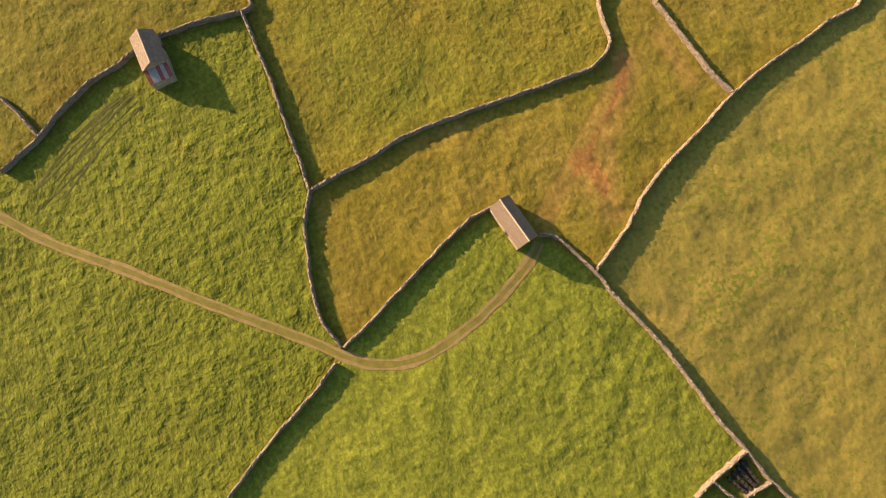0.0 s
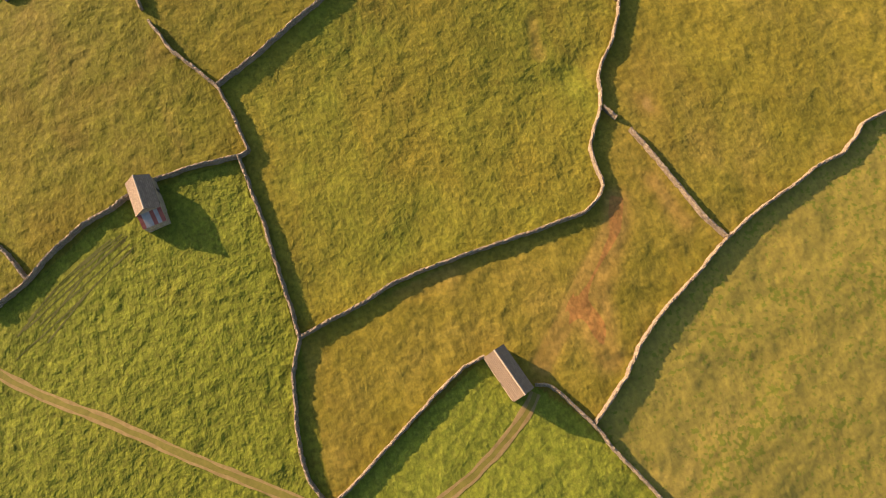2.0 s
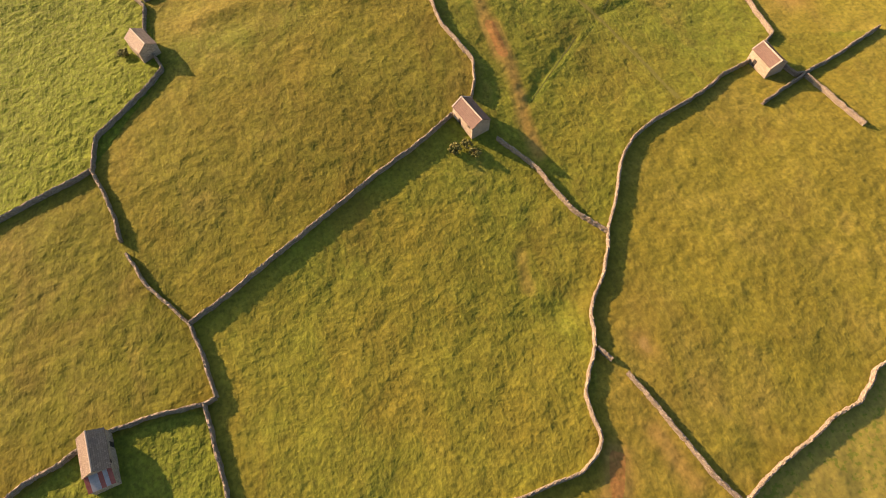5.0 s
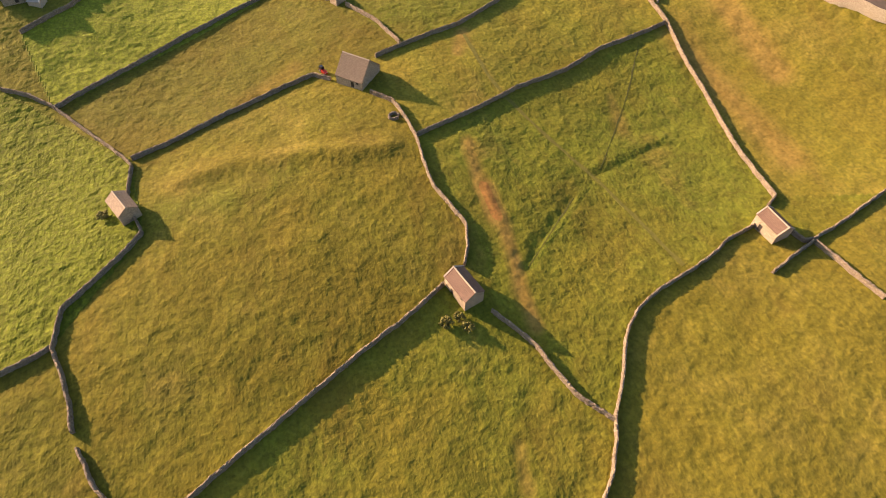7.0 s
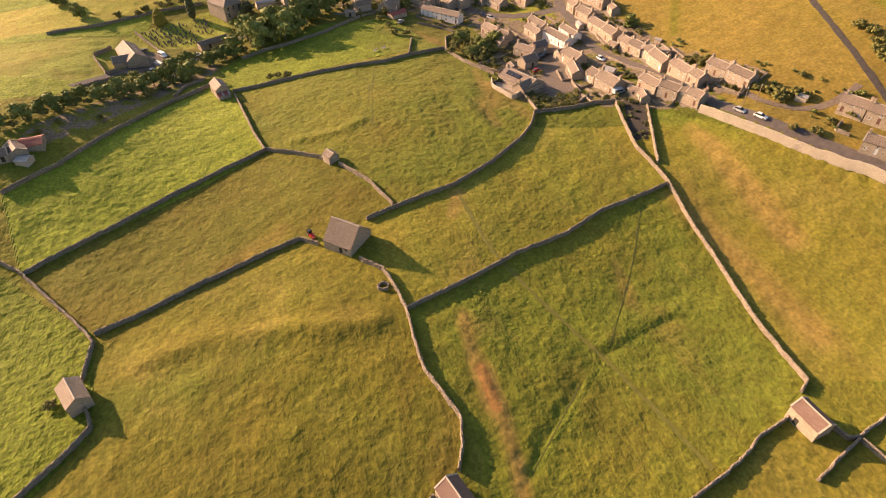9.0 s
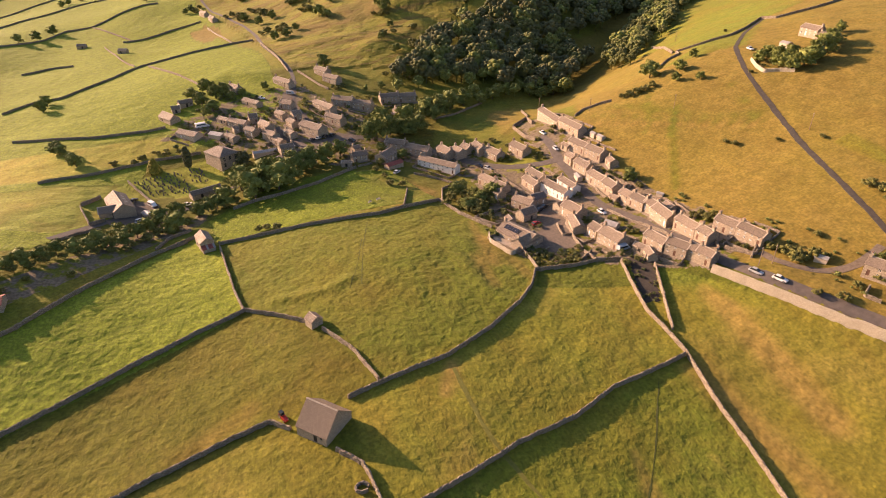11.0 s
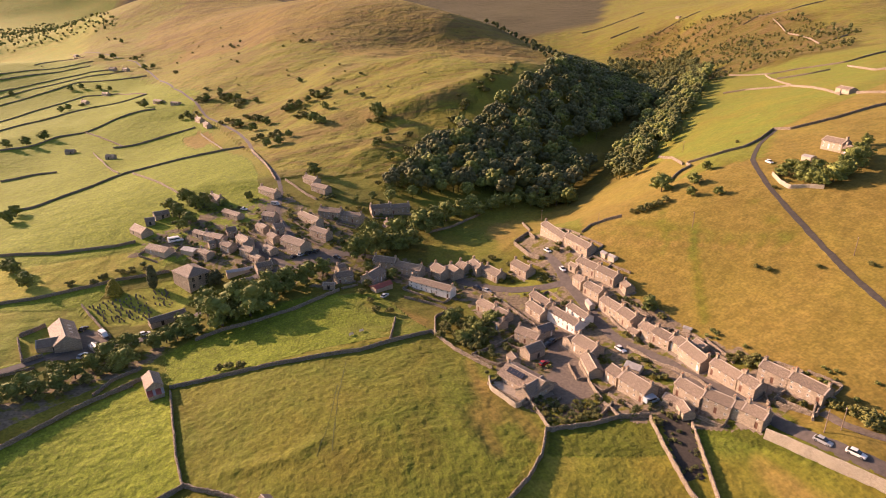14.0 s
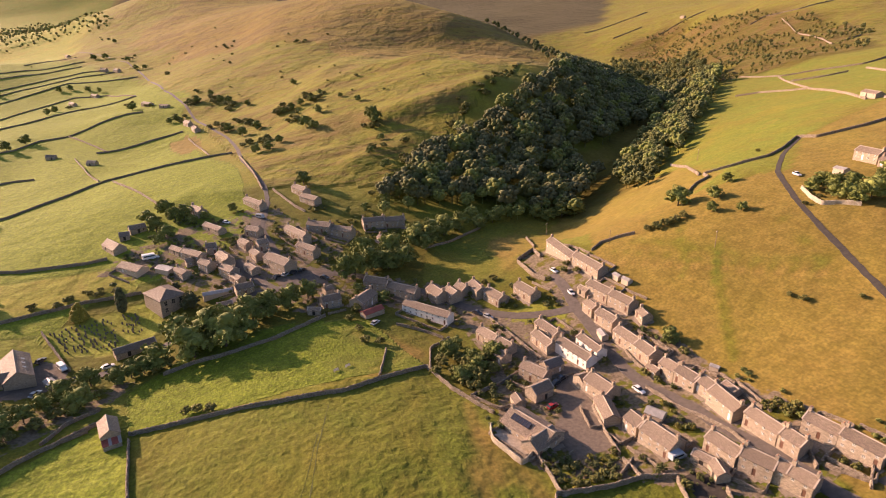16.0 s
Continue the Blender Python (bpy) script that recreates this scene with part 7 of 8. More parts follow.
tree("shrub", 117.5, 926.5, 3.4)
tree("shrub", -51.2, 814.9, 4.2)
tree("shrub", -73.7, 838.8, 4.7)
tree("shrub", -69.4, 848.7, 4)
tree("shrub", -45.8, 805.3, 4.9)
tree("shrub", -147, 919.9, 4.2)
tree("shrub", -150.4, 932, 3.5)
tree("shrub", -127.3, 887.8, 3.1)
tree("shrub", -148.9, 920.4, 4.6)
tree("shrub", -10.4, 749.5, 3)
tree("shrub", -12.7, 740.4, 5)
tree("shrub", -12, 734.1, 3.1)
tree("shrub", -9.1, 747.1, 4)
tree("shrub", 147.3, 526.8, 5.4)
tree("shrub", 132.9, 524.8, 4.3)
tree("shrub", 125.5, 525.9, 5.2)
tree("shrub", 151.1, 514.6, 4.6)
tree("shrub", 142.4, 508.5, 5.2)
tree("shrub", 140.8, 503.7, 4.9)
tree("shrub", 146.7, 507.4, 3)
tree("shrub", 147.6, 502.5, 3.9)
tree("shrub", 143.7, 483.4, 4.4)
tree("shrub", 144.1, 486.1, 5.1)
tree("shrub", 141.9, 486.1, 5.8)
tree("shrub", 146.9, 485.3, 3.9)
tree("shrub", 113.6, 465.8, 3.7)
tree("shrub", 119, 466.2, 5)
tree("shrub", 125.4, 469.8, 5.3)
tree("shrub", 125.1, 460.5, 5.5)
tree("shrub", 136.4, 561.3, 3.4)
tree("shrub", 132.3, 563.3, 5.6)
tree("shrub", 136.2, 568.3, 4.2)
tree("shrub", 127, 569.5, 3.5)
tree("shrub", 185.1, 536.4, 3.4)
tree("shrub", 182.5, 541.1, 3.3)
tree("shrub", 184.5, 538.8, 2.6)
tree("shrub", 185.3, 542.7, 4.9)
tree("shrub", 181.4, 545.4, 2.6)
tree("shrub", 186.4, 538.2, 3.6)
tree("shrub", 182.4, 539.6, 3)
tree("shrub", 196.9, 559.7, 3.8)
tree("shrub", 197.6, 570.5, 2.8)
tree("shrub", 195.2, 554.8, 3.3)
tree("shrub", 200.4, 558.1, 3.6)
tree("shrub", 197.7, 554.8, 3.2)
tree("shrub", 200.2, 563.2, 3.3)
tree("shrub", 200.9, 562.5, 4.7)
tree("shrub", 216.1, 577.6, 2.6)
tree("shrub", 223.2, 575.3, 3.6)
tree("shrub", 219.6, 582.6, 4.5)
tree("shrub", 221, 576.7, 3.1)
tree("shrub", 214.6, 585.7, 3.2)
tree("shrub", 219.7, 577.4, 3.9)
tree("shrub", 219.8, 574, 4.1)
tree("shrub", 244.4, 602.4, 3.6)
tree("shrub", 227.3, 591.9, 4.4)
tree("shrub", 236, 601.2, 4.1)
tree("shrub", 234.1, 594.8, 3)
tree("shrub", 239.8, 600, 4.5)
tree("shrub", 230.9, 586, 4.6)
tree("shrub", 231, 586.6, 4.5)
tree("shrub", 252.2, 617.9, 2.9)
tree("shrub", 265.4, 629, 3.2)
tree("shrub", 258.4, 613.7, 2.7)
tree("shrub", 268.4, 630.1, 3)
tree("shrub", 253.7, 618.8, 3)
tree("shrub", 257.9, 614.8, 4.4)
tree("shrub", 251.8, 606.6, 3.7)
tree("broad", -61.6, 414.3, 6.6)
tree("broad", -64.4, 418, 6.7)
tree("broad", -51.1, 397.2, 6.6)
tree("broad", -53.7, 401.7, 5.6)
tree("shrub", -35.5, 396, 2.3)
tree("shrub", -33.9, 396.5, 2.4)
tree("shrub", -34, 393.6, 2.1)
tree("shrub", -24.7, 394.7, 2.3)
tree("shrub", -25.1, 393.6, 2.8)
tree("shrub", -25.8, 395.5, 2.6)
tree("shrub", -22.7, 398.1, 2.9)
tree("shrub", -21.6, 399.7, 2.3)
tree("shrub", -21.8, 398.3, 2.4)
tree("shrub", -14.9, 401, 2.5)
tree("shrub", -17.1, 402.3, 2.1)
tree("shrub", -12.3, 399.2, 2.4)
tree("shrub", -5.2, 400, 2.9)
tree("shrub", -10.4, 399.6, 2.7)
tree("shrub", -11.4, 402.6, 2.4)
tree("broad", 111.7, 315.2, 5.9)
tree("broad", 116.3, 319.6, 4.4)
tree("broad", 111.6, 314.6, 5.7)
tree("broad", 113.8, 314.9, 4.7)
tree("broad", 118.4, 303.3, 6)
tree("broad", 126.8, 309.1, 5.8)
tree("broad", 118.2, 308.5, 5.3)
tree("broad", 116.3, 306.3, 3.8)
tree("broad", 131.6, 316.4, 4.8)
tree("broad", 124.4, 310.8, 4.1)
tree("broad", 125.5, 310.8, 5.8)
tree("broad", 128, 310.1, 5.8)
tree("broad", 114.8, 300.5, 4.7)
tree("broad", 111.5, 298.6, 4.6)
tree("broad", 111.1, 301.2, 4.1)
tree("broad", 111.1, 300.3, 4.5)

for x, y, h in ((-58, 284, 5.5), (-53, 288.5, 6.5), (-49, 293, 5.2), (-45, 296, 6.8), (-41, 299, 5.8), (-37.5, 303, 6.6), (-33, 305, 6.2), (-62, 279, 6.0), (-66, 274, 6.6), (-21, 321, 6.4), (-26, 313, 7.0)):
    tree("broad", x, y, h)
for x, y, h in ((-55, 284, 2.8), (-51, 287, 2.4), (-47, 291.5, 3.0), (-43, 294.5, 2.6), (-39, 298, 3.2), (-35, 301, 2.8), (-31, 303.5, 3.2), (-47, 279, 2.0), (-42, 286, 2.2), (-30, 289, 2.4)):
    tree("shrub", x, y, h)

FAR_WOOD = [(-504.5, 1628.3), (-448.7, 1642.9), (-386.3, 1648.4), (-329.6, 1644.4), (-214.5, 1566.1), (-223.4, 1626.5), (-516.0, 2533.2), (-605.9, 2435.4), (-627.9, 2212.0), (-637.8, 2016.0)]

# ---- the wooded gill and the scrub above it ----
GILL_WOOD = [(112, 447), (118, 462), (138, 486), (166, 514), (206, 540), (240, 566), (282, 600), (340, 680), (395, 752), (425, 740), (440, 690), (448, 640), (372, 572), (290, 505), (240, 456), (215, 426), (165, 440), (132, 447)]
GILL_FLOOR = [(253, 504), (303, 529), (356, 558), (330, 510), (283, 488), (262, 478)]


def off_floor(x, y):
    return not within(np.array(x), np.array(y), GILL_FLOOR)


woodland("woodland", GILL_WOOD, 10.5, 10, 15, LEAF_DARK, "dense dark green broadleaved wood filling the gill", 3, off_floor)
woodland("woodland", GILL_WOOD, 15, 11, 16, LEAF_MID, "taller mid-green trees standing in the gill wood", 4, off_floor)
woodland("woodland", GILL_WOOD, 26, 11, 16, LEAF, "paler green trees among the gill wood", 6, off_floor)
GILL_MOUTH = [(108, 434), (118, 462), (138, 480), (190, 494), (240, 456), (215, 418), (160, 428), (130, 434)]
woodland("woodland", GILL_MOUTH, 13, 8, 11, LEAF, "light green broadleaved trees where the wood meets the village", 62, off_floor)
GILL_EDGE = [(258, 455), (300, 500), (380, 570), (494, 680), (530, 693), (405, 556), (331, 480), (292, 450), (268, 440)]
woodland("woodland", GILL_EDGE, 8, 8, 12, LEAF_MID, "strip of sunlit green trees along the gill's edge", 5)
woodland("woodland", GILL_EDGE, 12, 9, 14, LEAF, "lighter green trees along the gill's edge", 8)
GILL_FOOT = [(243, 420), (271, 468), (294, 482), (312, 478), (305, 453), (263, 417), (244, 410)]
woodland("woodland", GILL_FOOT, 9, 6, 10, LEAF_MID, "sunlit green trees at the lower end of the gill", 61)
woodland("scrub", [(600, 869), (700, 1175), (830, 1150), (790, 900), (730, 690), (600, 590), (498, 612), (450, 600), (530, 720)], 8.5, 2.4, 5.0, LEAF_SCRUB, "brownish scrub and thorn bushes on the far bank of the gill", 7, lambda x, y: noise.noise((x * 0.02, y * 0.02, 0)) > -0.05, count=6, per=4)
woodland("scrub", [(600, 869), (700, 1175), (830, 1150), (790, 900), (730, 690), (600, 590), (498, 612), (450, 600), (530, 720)], 19, 4, 7, LEAF_MID, "darker thorn bushes on the far bank of the gill", 27, lambda x, y: noise.noise((x * 0.012, y * 0.012, 9)) > 0.0, count=8)
woodland("woodland", [(425, 740), (440, 690), (450, 640), (500, 670), (570, 770), (660, 900), (690, 1050), (660, 1130), (560, 920)], 13, 6, 10, LEAF_MID, "green trees following the upper gill", 9, count=14)
woodland("woodland", [(425, 740), (440, 690), (450, 640), (500, 670), (570, 770), (660, 900), (690, 1050), (660, 1130), (560, 920)], 17, 6, 9, LEAF_SCRUB, "brownish thorn trees in the upper gill", 29, count=12)
woodland("woodland", [(398, 770), (385, 850), (395, 910), (360, 960), (385, 975), (425, 905), (425, 820)], 11, 5, 8, LEAF_MID, "line of trees along the edge of the moor", 33, count=14)
woodland("scrub", [(-300, 1250), (-60, 1000), (60, 700), (130, 560), (240, 640), (300, 760), (180, 900), (0, 1250)], 34, 2.0, 3.9, LEAF_SCRUB, "scattered thorn and gorse bushes on the open hillside", 13, lambda x, y: noise.noise((x * 0.013, y * 0.013, 4)) > 0.08, count=10)


woodland("woodland", FAR_WOOD, 24, 5, 8.5, LEAF, "distant trees along the valley floor", 21, count=9)
woodland("woodland", FAR_WOOD, 40, 6, 9, LEAF_SCRUB, "distant darker trees along the valley floor", 22, count=9)


# garden planting between the houses, kept off roofs and roads
BUILT = [(o.matrix_world.translation.x, o.matrix_world.translation.y) for o in scene.objects if o.parent is None and o.get("category") in ("house", "barn", "shed", "chapel", "car", "van")]
BUILT = np.array(BUILT)
YARDS = [[(140.8, 296.6), (150.3, 297.7), (144.0, 273.8), (138.9, 254.6), (127.7, 254.3), (123.1, 263.5), (133.3, 274.7)], [(49.7, 400.1), (58.8, 380.4), (78.2, 374.9), (85.2, 388.1), (72.7, 393.2)], [(48.8, 452.9), (58.1, 458.4), (56.1, 421.8), (48.0, 427.6)]]


def garden_spot(x, y):
    d = np.hypot(BUILT[:, 0] - x, BUILT[:, 1] - y).min()
    r = min(float(path_distance(np.array(x), np.array(y), line)) for line in STREETS)
    open_yard = any(bool(within(np.array(x), np.array(y), poly)) for poly in YARDS)
    return 4.6 < d < 13 and r > 3.2 and not open_yard and noise.noise((x * 0.09, y * 0.09, 2)) > 0.05


woodland("garden_planting", [(118, 246), (100, 318), (116, 345), (92, 358), (60, 365), (40, 372), (-8, 400), (-5, 455), (60, 470), (128, 432), (135, 360), (160, 360), (178, 300), (176, 236), (160, 232)], 3.0, 1.0, 2.6, LEAF_MID, "hedges and bushes in the cottage gardens", 17, garden_spot, count=10, per=6, size=0.08)
woodland("garden_planting", [(118, 246), (100, 318), (116, 345), (60, 365), (-5, 400), (-5, 455), (60, 470), (128, 432), (135, 360), (178, 300), (176, 236), (160, 232)], 5.5, 0.9, 2.2, LEAF_GOLD, "golden-green shrubs in the cottage gardens", 37, garden_spot, count=8, per=6, size=0.08)
woodland("garden_planting", [(184, 215), (176, 262), (174, 300), (180, 300), (186, 250), (210, 190), (190, 190)], 2.6, 1.0, 2.4, LEAF, "green bushes along the back of the terraces", 19, lambda x, y: noise.noise((x * 0.12, y * 0.12, 2)) > 0.0 and np.hypot(BUILT[:, 0] - x, BUILT[:, 1] - y).min() > 4.6, count=9, per=6, size=0.08)

woodland("garden_planting", [(119, 245), (134, 245.5), (138, 252), (128, 253.5), (122, 261), (118.5, 258)], 1.5, 0.7, 1.9, LEAF_MID, "mixed green shrubs along the foot of a walled garden", 51, count=8, per=6, size=0.08)
woodland("garden_planting", [(119, 245), (134, 245.5), (138, 252), (128, 253.5), (122, 261), (118.5, 258)], 3.2, 0.7, 1.7, LEAF_GOLD, "yellow-green shrubs along the foot of a walled garden", 52, count=8, per=6, size=0.08)

# ---- cars, poles, gravestones and other small things ----
TYRE = plain_material("tyre_rubber", (0.012, 0.012, 0.012), (0.025, 0.024, 0.023), 8, 0.8)
STEEL = plain_material("wheel_steel", (0.30, 0.30, 0.30), (0.42, 0.42, 0.42), 8, 0.35, 0.8)
LAMP_GLASS = plain_material("lamp_glass", (0.50, 0.48, 0.44), (0.62, 0.60, 0.56), 8, 0.15)
POLE_WOOD = plain_material("pole_wood", (0.16, 0.115, 0.075), (0.27, 0.20, 0.14), 3, 0.9)
GRAVESTONE = plain_material("gravestone", (0.085, 0.075, 0.062), (0.20, 0.175, 0.145), 3, 0.9, relief=0.02)
SOIL = plain_material("dark_soil", (0.018, 0.015, 0.012), (0.052, 0.042, 0.032), 1.4, 0.95, relief=0.05)
PAINTS = {k: plain_material(k + "_car_paint", low, high, 2, 0.25, spec=0.6, relief=0.0) for k, low, high in (("white", (0.66, 0.65, 0.63), (0.74, 0.73, 0.71)), ("silver", (0.30, 0.31, 0.32), (0.40, 0.41, 0.42)), ("dark", (0.020, 0.022, 0.028), (0.040, 0.042, 0.050)), ("red", (0.28, 0.018, 0.015), (0.36, 0.030, 0.022)), ("blue", (0.33, 0.37, 0.43), (0.48, 0.52, 0.56)))}


def shell(bm, sections, bevel=0.05):
    """Body drawn through cross-sections (x, half width, low, high)."""
    rings = []
    for x, w, lo, hi in sections:
        rings.append([bm.verts.new((x, y, z)) for y, z in ((-w, lo), (w, lo), (w * 1.02, (lo + hi) / 2), (w * 0.93, hi), (-w * 0.93, hi), (-w * 1.02, (lo + hi) / 2))])
    for a, b in zip(rings, rings[1:]):
        for i in range(6):
            bm.faces.new((a[i], a[(i + 1) % 6], b[(i + 1) % 6], b[i]))
    bm.faces.new(rings[0][::-1]), bm.faces.new(rings[-1])
    bmesh.ops.recalc_face_normals(bm, faces=bm.faces)


def car(kind, colour, x, y, turn):
    """A parked vehicle: body, glazed cabin, wheels with rims, lamps."""
    L, W, H, belt = {"car": (4.2, 0.84, 1.42, 0.88), "van": (4.8, 0.95, 2.0, 1.05), "bus": (7.0, 1.1, 2.5, 1.1), "tractor": (3.2, 0.55, 1.5, 1.15)}[kind]
    words = {"car": "small %s car parked beside the road", "van": "%s van parked in the open", "bus": "long %s minibus parked by the houses", "tractor": "small %s tractor beside the large stone barn"}
    root = tagged(new(kind if kind != "bus" else "minibus"), words[kind] % {"dark": "dark blue", "blue": "pale blue"}.get(colour, colour), "car" if kind == "car" else kind, "parked vehicles")
    root.matrix_world = pose(x, y, land_at(x, y) + 0.12, 0, 0, turn)
    h = L / 2
    bm = bmesh.new()
    if kind in ("car", "tractor"):
        shell(bm, [(-h, W * 0.85, 0.4, belt * 0.82), (-h * 0.92, W * 0.97, 0.26, belt * 0.95), (-h * 0.3, W, 0.22, belt), (h * 0.35, W, 0.22, belt), (h * 0.9, W * 0.95, 0.26, belt * 0.80), (h, W * 0.82, 0.38, belt * 0.68)])
    else:
        shell(bm, [(-h, W * 0.95, 0.4, H), (-h * 0.9, W, 0.28, H), (h * 0.45, W, 0.25, H), (h * 0.62, W, 0.25, belt + 0.1), (h * 0.93, W * 0.95, 0.28, belt * 0.9), (h, W * 0.85, 0.4, belt * 0.75)])
    part("body", bm, PAINTS[colour], root)
    bm = bmesh.new()
    if kind == "car":
        shell(bm, [(-h * 0.86, W * 0.80, belt - 0.05, belt + 0.02), (-h * 0.62, W * 0.82, belt - 0.05, H - 0.06), (h * 0.08, W * 0.82, belt - 0.05, H - 0.05), (h * 0.48, W * 0.80, belt - 0.05, belt + 0.02)])
    elif kind == "tractor":
        shell(bm, [(-h * 0.8, W * 0.9, belt, H + 0.5), (-h * 0.1, W * 0.9, belt, H + 0.5)])
    else:
        shell(bm, [(-h * 0.84, W * 1.02, H * 0.52, H * 0.84), (h * 0.40, W * 1.02, H * 0.52, H * 0.84), (h * 0.60, W * 0.96, H * 0.52, H * 0.56)])
    cabin = part("cabin", bm, GLASS, root, "dark glazed cabin")
    if kind == "car":
        bm = bmesh.new()
        shell(bm, [(-h * 0.60, W * 0.76, H - 0.05, H + 0.01), (-h * 0.3, W * 0.78, H - 0.05, H + 0.03), (h * 0.06, W * 0.76, H - 0.05, H + 0.01)])
        part("roof_panel", bm, PAINTS[colour], cabin)
    for i in (-1, 1):
        for j in (-1, 1):
            r = 0.33 if kind != "tractor" or i > 0 else 0.6
            m = Matrix.Translation((i * h * 0.62, j * (W - 0.06), r - 0.06)) @ Matrix.Rotation(math.pi / 2, 4, "X")
            wheel = fixed("wheel", shared("wheel|%.2f" % r, lambda b: bmesh.ops.create_cone(b, segments=14, radius1=r, radius2=r, depth=0.2, cap_ends=True), TYRE), root, m)
            fixed("rim", shared("rim|%.2f" % r, lambda b: bmesh.ops.create_cone(b, segments=10, radius1=r * 0.6, radius2=r * 0.6, depth=0.22, cap_ends=True), STEEL), wheel, Matrix())
        bm = bmesh.new()
        box(bm, h * 0.93, h * 0.985, i * W * 0.62 - 0.14, i * W * 0.62 + 0.14, belt * 0.62, belt * 0.74)
        part("headlight", bm, LAMP_GLASS, root)
    return root


def pole(x, y, height=6.5, arm=True):
    root = tagged(new("utility_pole"), "tall weathered wooden utility pole with a crossarm", "pole", "utility poles")
    root.matrix_world = pose(x, y, land_at(x, y), 0, 0, 35)
    bm = bmesh.new()
    bmesh.ops.create_cone(bm, segments=8, radius1=0.14, radius2=0.10, depth=height + 1, cap_ends=True, matrix=Matrix.Translation((0, 0, height / 2 - 0.5)))
    part("shaft", bm, POLE_WOOD, root)
    bm = bmesh.new()
    box(bm, -0.75, 0.75, 0.09, 0.17, height - 0.5, height - 0.38)
    bar = part("crossarm", bm, POLE_WOOD, root)
    for i in (-0.65, 0.0, 0.65):
        bm = bmesh.new()
        bmesh.ops.create_cone(bm, segments=6, radius1=0.05, radius2=0.03, depth=0.16, cap_ends=True, matrix=Matrix.Translation((i, 0.13, height - 0.3)))
        part("insulator", bm, PAINT, bar)


def headstone_shape(bm):
    w, h, d = 0.32, 1.0, 0.09
    pts = [(-w, -0.2), (w, -0.2), (w, h * 0.72)] + [(w * math.cos(a), h * 0.72 + w * math.sin(a)) for a in (0.5, 1.05, 1.57, 2.09, 2.64)] + [(-w, h * 0.72)]
    a = [bm.verts.new((-d, p[0], p[1])) for p in pts]
    b = [bm.verts.new((d, p[0], p[1])) for p in pts]
    bm.faces.new(a[::-1]), bm.faces.new(b)
    for i in range(len(a)):
        j = (i + 1) % len(a)
        bm.faces.new((a[i], a[j], b[j], b[i]))


def graveyard(corners, rows, seed):
    """Rows of upright headstones, leaning a little."""
    rng = random.Random(seed)
    me = shared("headstone", headstone_shape, GRAVESTONE)
    (ax, ay), (bx, by), (cx, cy), (dx, dy) = corners
    for r in range(rows):
        for k in range(13):
            if rng.random() < 0.2:
                continue
            u, v = (k + 0.5 + rng.uniform(-0.5, 0.5)) / 13, (r + 0.5 + rng.uniform(-0.42, 0.42)) / rows
            px, py = (ax * (1 - u) + bx * u) * (1 - v) + (dx * (1 - u) + cx * u) * v, (ay * (1 - u) + by * u) * (1 - v) + (dy * (1 - u) + cy * u) * v
            ob = tagged(new("headstone", me), "weathered dark stone headstone standing in mown grass", "gravestone", "headstones in the graveyard")
            ob.matrix_world = pose(px, py, land_at(px, py), rng.uniform(-4, 4), rng.uniform(-5, 5), 62 + rng.uniform(-8, 8)) @ Matrix.Diagonal((1, rng.uniform(0.8, 1.2), rng.uniform(0.75, 1.25), 1))


def slab_stack(corners, nx, ny):
    """Rows of dark stacked slabs in the corner pen."""
    (ax, ay), (bx, by), (cx, cy), (dx, dy) = corners
    rng = random.Random(4)
    me = shared("slab_stack", lambda b: [box(b, -0.48 + 0.02 * q, 0.46 - 0.03 * q, -0.28, 0.28 - 0.02 * q, -0.2 + 0.26 * q + (0.2 if q else 0) * 0, 0.04 + 0.25 * q) for q in range(3)], SOIL)
    turn = math.degrees(math.atan2(by - ay, bx - ax))
    for i in range(nx):
        for j in range(ny):
            u, v = (i + 0.6) / (nx + 0.2), (j + 0.6) / (ny + 0.2)
            px, py = (ax * (1 - u) + bx * u) * (1 - v) + (dx * (1 - u) + cx * u) * v, (ay * (1 - u) + by * u) * (1 - v) + (dy * (1 - u) + cy * u) * v
            ob = tagged(new("slab_pile", me), "low pile of dark stone slabs in a walled pen", "slab pile", "slab piles in the pen")
            ob.matrix_world = pose(px, py, land_at(px, py) + 0.15, 0, 0, turn + rng.uniform(-6, 6))


car("car", "white", 176.0, 205.4, -66)
car("car", "silver", 173.2, 211.6, -68)
car("car", "white", 157.5, 273.2, -77.4)
car("car", "white", 165.6, 330.6, -95.7)
car("car", "white", 167.6, 349.1, -80.2)
car("car", "dark", 131.4, 339.6, -55.1)
car("car", "silver", 134.1, 335.2, -59.8)
car("car", "red", 132.1, 277.3, 21.2)
car("car", "dark", 141.5, 289.8, 24.4)
car("car", "dark", 138.9, 288.3, 29.3)
car("car", "dark", 59.3, 387.2, 49.2)
car("car", "silver", 62.6, 387.9, 49.6)
car("car", "dark", 66, 388.7, 50.1)
car("car", "dark", 69.7, 389.7, 50.5)
car("van", "silver", 53.9, 448.6, -40.6)
car("car", "white", 37.5, 447.4, -41.6)
car("bus", "white", 5.5, 423.2, 19.3)
car("car", "white", 32.8, 407.2, -42.4)
car("car", "white", 0.9, 349.2, 25.9)
car("car", "dark", -21.4, 357.3, 66.6)
car("van", "white", -13.5, 351.5, -55.7)
car("car", "silver", -16.8, 335.6, 62.3)
car("car", "silver", 92.2, 341.4, 43.2)
car("van", "blue", 149.8, 245.3, 7)
car("car", "dark", 78.3, 381.3, -43.2)
car("car", "white", 263.4, 331.7, -101.2)
car("tractor", "red", 33, 204.8, -63.5)
pole(175.8, 213.8)
pole(179.4, 212.5)
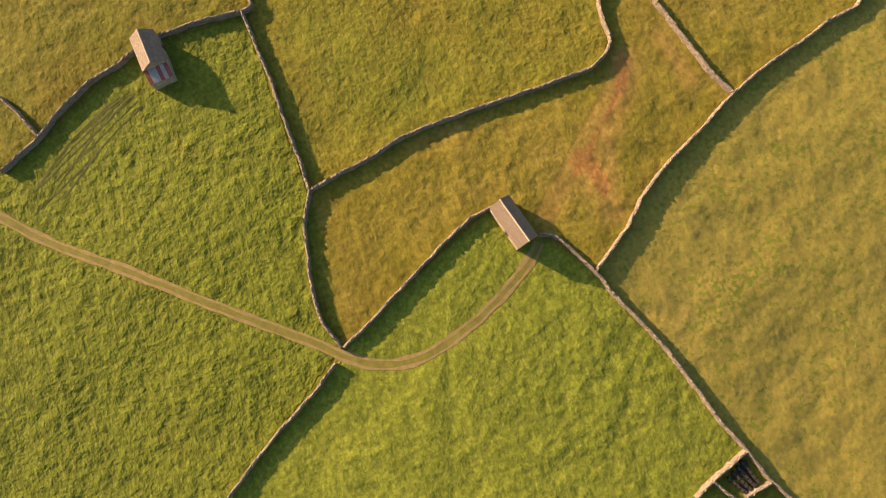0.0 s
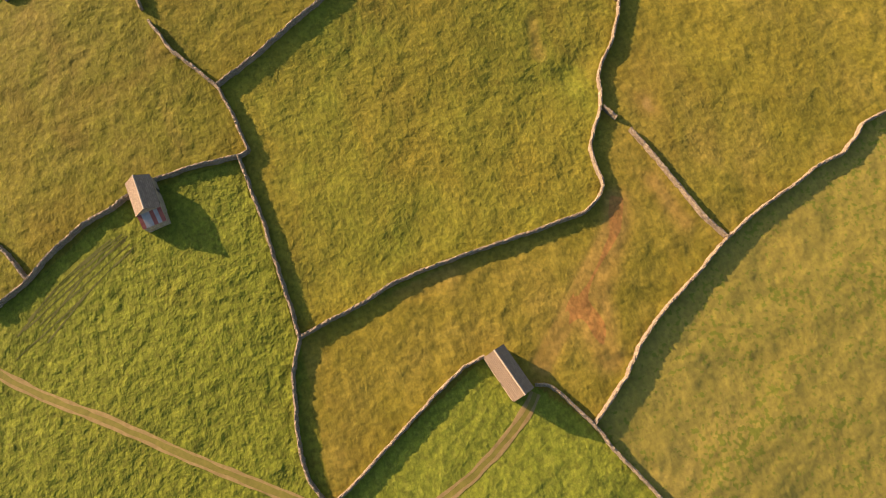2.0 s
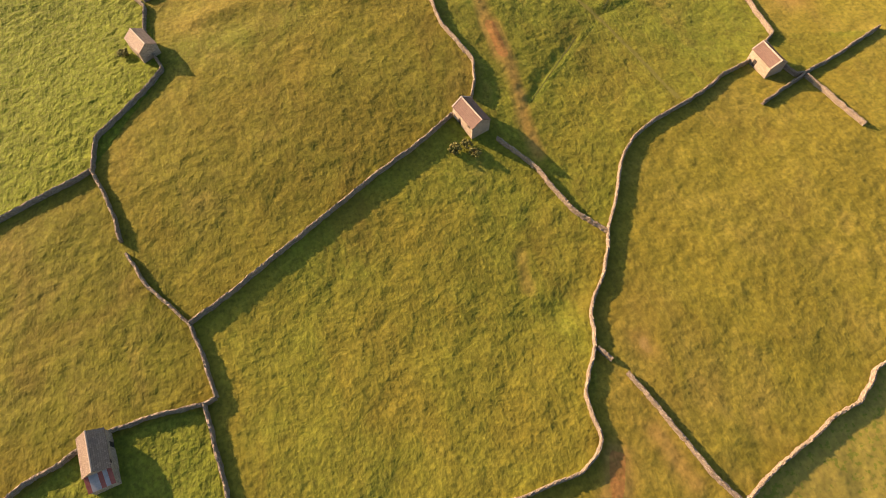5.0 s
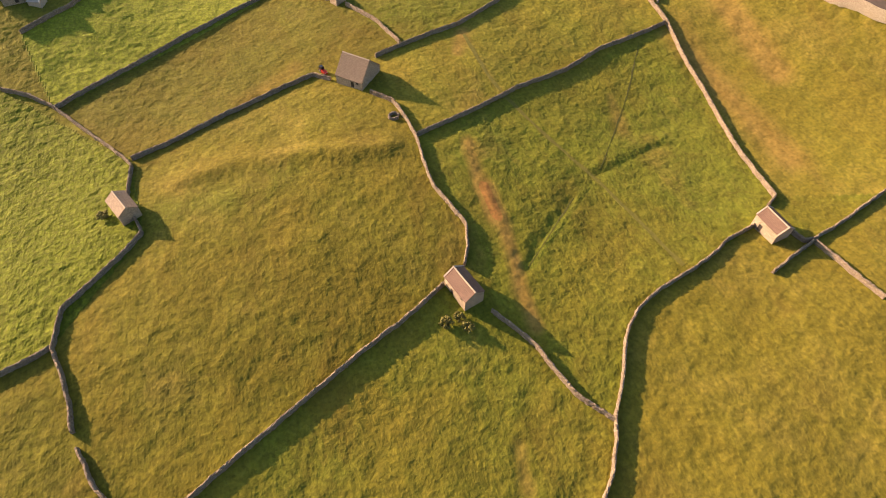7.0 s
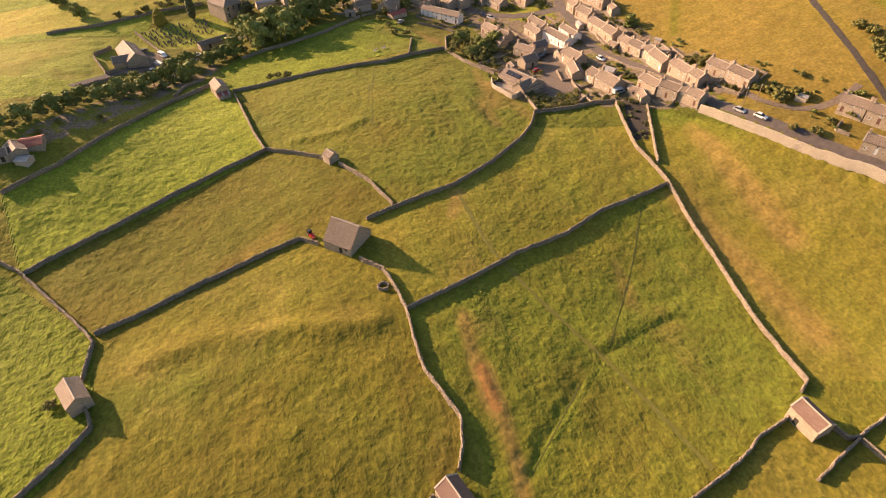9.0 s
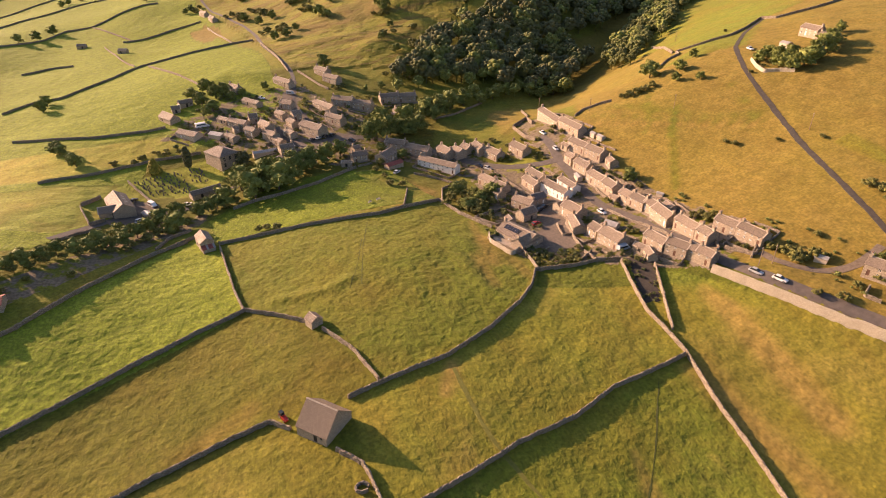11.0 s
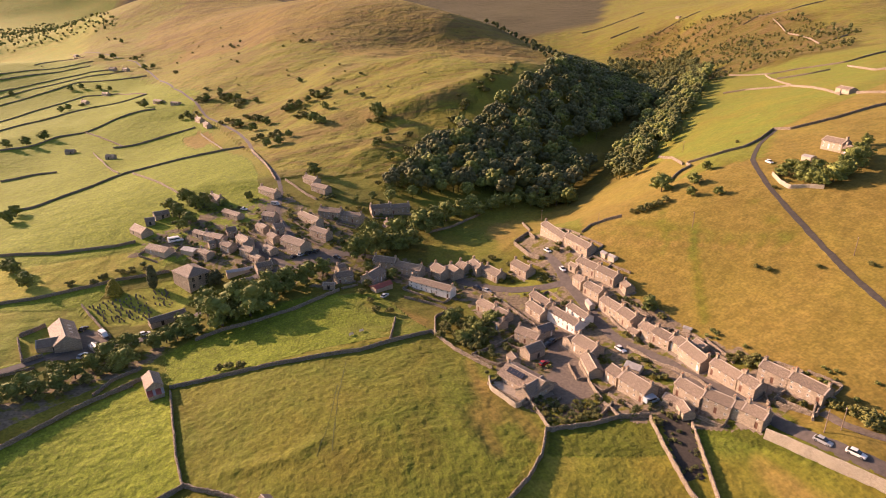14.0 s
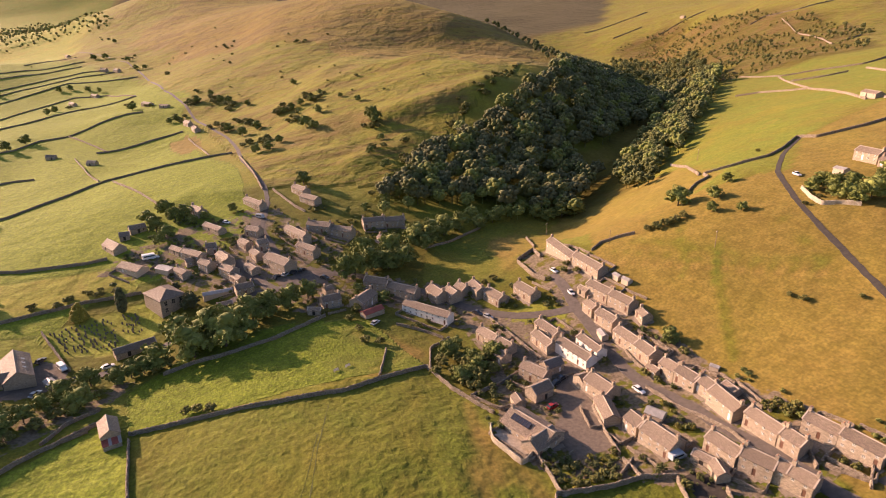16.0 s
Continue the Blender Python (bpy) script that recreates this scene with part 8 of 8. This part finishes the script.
pole(235, 262.3)
pole(213, 313.9)
pole(191.5, 348.5)
pole(191.2, 404.3)
pole(281.9, 412.1)
graveyard([(-24.0, 376.0), (-15.0, 361.5), (3.0, 361.0), (-4.0, 383.5)], 9, 2)
graveyard([(-2.0, 383.5), (2.0, 371.0), (10.0, 369.0), (5.0, 383.0)], 3, 5)
yard("pen_floor", [(46.6, -37.9), (48.5, -43.1), (44.6, -44.8), (41.7, -40.8)], SOIL, "dark trodden floor of the stone pen")
slab_stack([(46.6, -37.9), (48.5, -43.1), (44.6, -44.8), (41.7, -40.8)], 5, 4)
PLOT = [(147.6, 240.5), (156.5, 238.0), (153.4, 231.3), (147.7, 220.0), (144.9, 215.6), (139.7, 217.7), (142.0, 224.1), (144.9, 232.3)]
yard("garden_plot", PLOT, SOIL, "dark dug garden plot between drystone walls")
woodland("garden_planting", PLOT, 1.7, 0.6, 1.5, LEAF_MID, "rows of vegetables and bushes in the walled plot", 31, lambda x, y: noise.noise((x * 0.4, y * 0.4, 5)) > -0.05, count=6, per=8, size=0.1)
drystone_wall([(47.8 + 1.5 * math.cos(a), 179.1 + 1.2 * math.sin(a)) for a in (0.6 * i for i in range(10))], 0.8, 0.6, 0.4, label="small ruined round stone fold in the pasture", name="stone_fold")


def bench(x, y, turn):
    root = tagged(new("garden_bench"), "weathered pale timber bench standing in rough grass", "bench", "benches in the rough grass")
    root.matrix_world = pose(x, y, land_at(x, y), 0, 0, turn)
    for name, dims in (("seat", (-0.9, 0.9, -0.25, 0.25, 0.42, 0.48)), ("backrest", (-0.9, 0.9, 0.24, 0.29, 0.55, 0.95))):
        bm = bmesh.new()
        box(bm, *dims)
        part(name, bm, PALE_WOOD, root)
    for e in (-1, 1):
        for q in (-0.2, 0.22):
            bm = bmesh.new()
            box(bm, e * 0.8 - 0.05, e * 0.8 + 0.05, q, q + 0.08, -0.2, 0.42 if q < 0 else 0.95)
            part("leg", bm, PALE_WOOD, root)


PALE_WOOD = plain_material("weathered_timber", (0.36, 0.33, 0.29), (0.55, 0.51, 0.45), 3, 0.85, relief=0.01)
bench(74.5, 312.5, 30)
bench(78.3, 314.0, 30)

# solar panels on the broad house, roof lights on the hall
for i in range(5):
    skylight(solar, -4.6 + i * 1.25, -1, 8.4, 2.9, 5.2, 1.15, 1.9, 0.50, SOLAR, "solar_panel", "dark glossy solar panel")
for i in range(3):
    skylight(hall, -3.0 + i * 3.2, 1, 8.4, 3.3, 6.1, 0.8, 1.1, 0.5, LAMP_GLASS, "roof_light", "pale roof light")
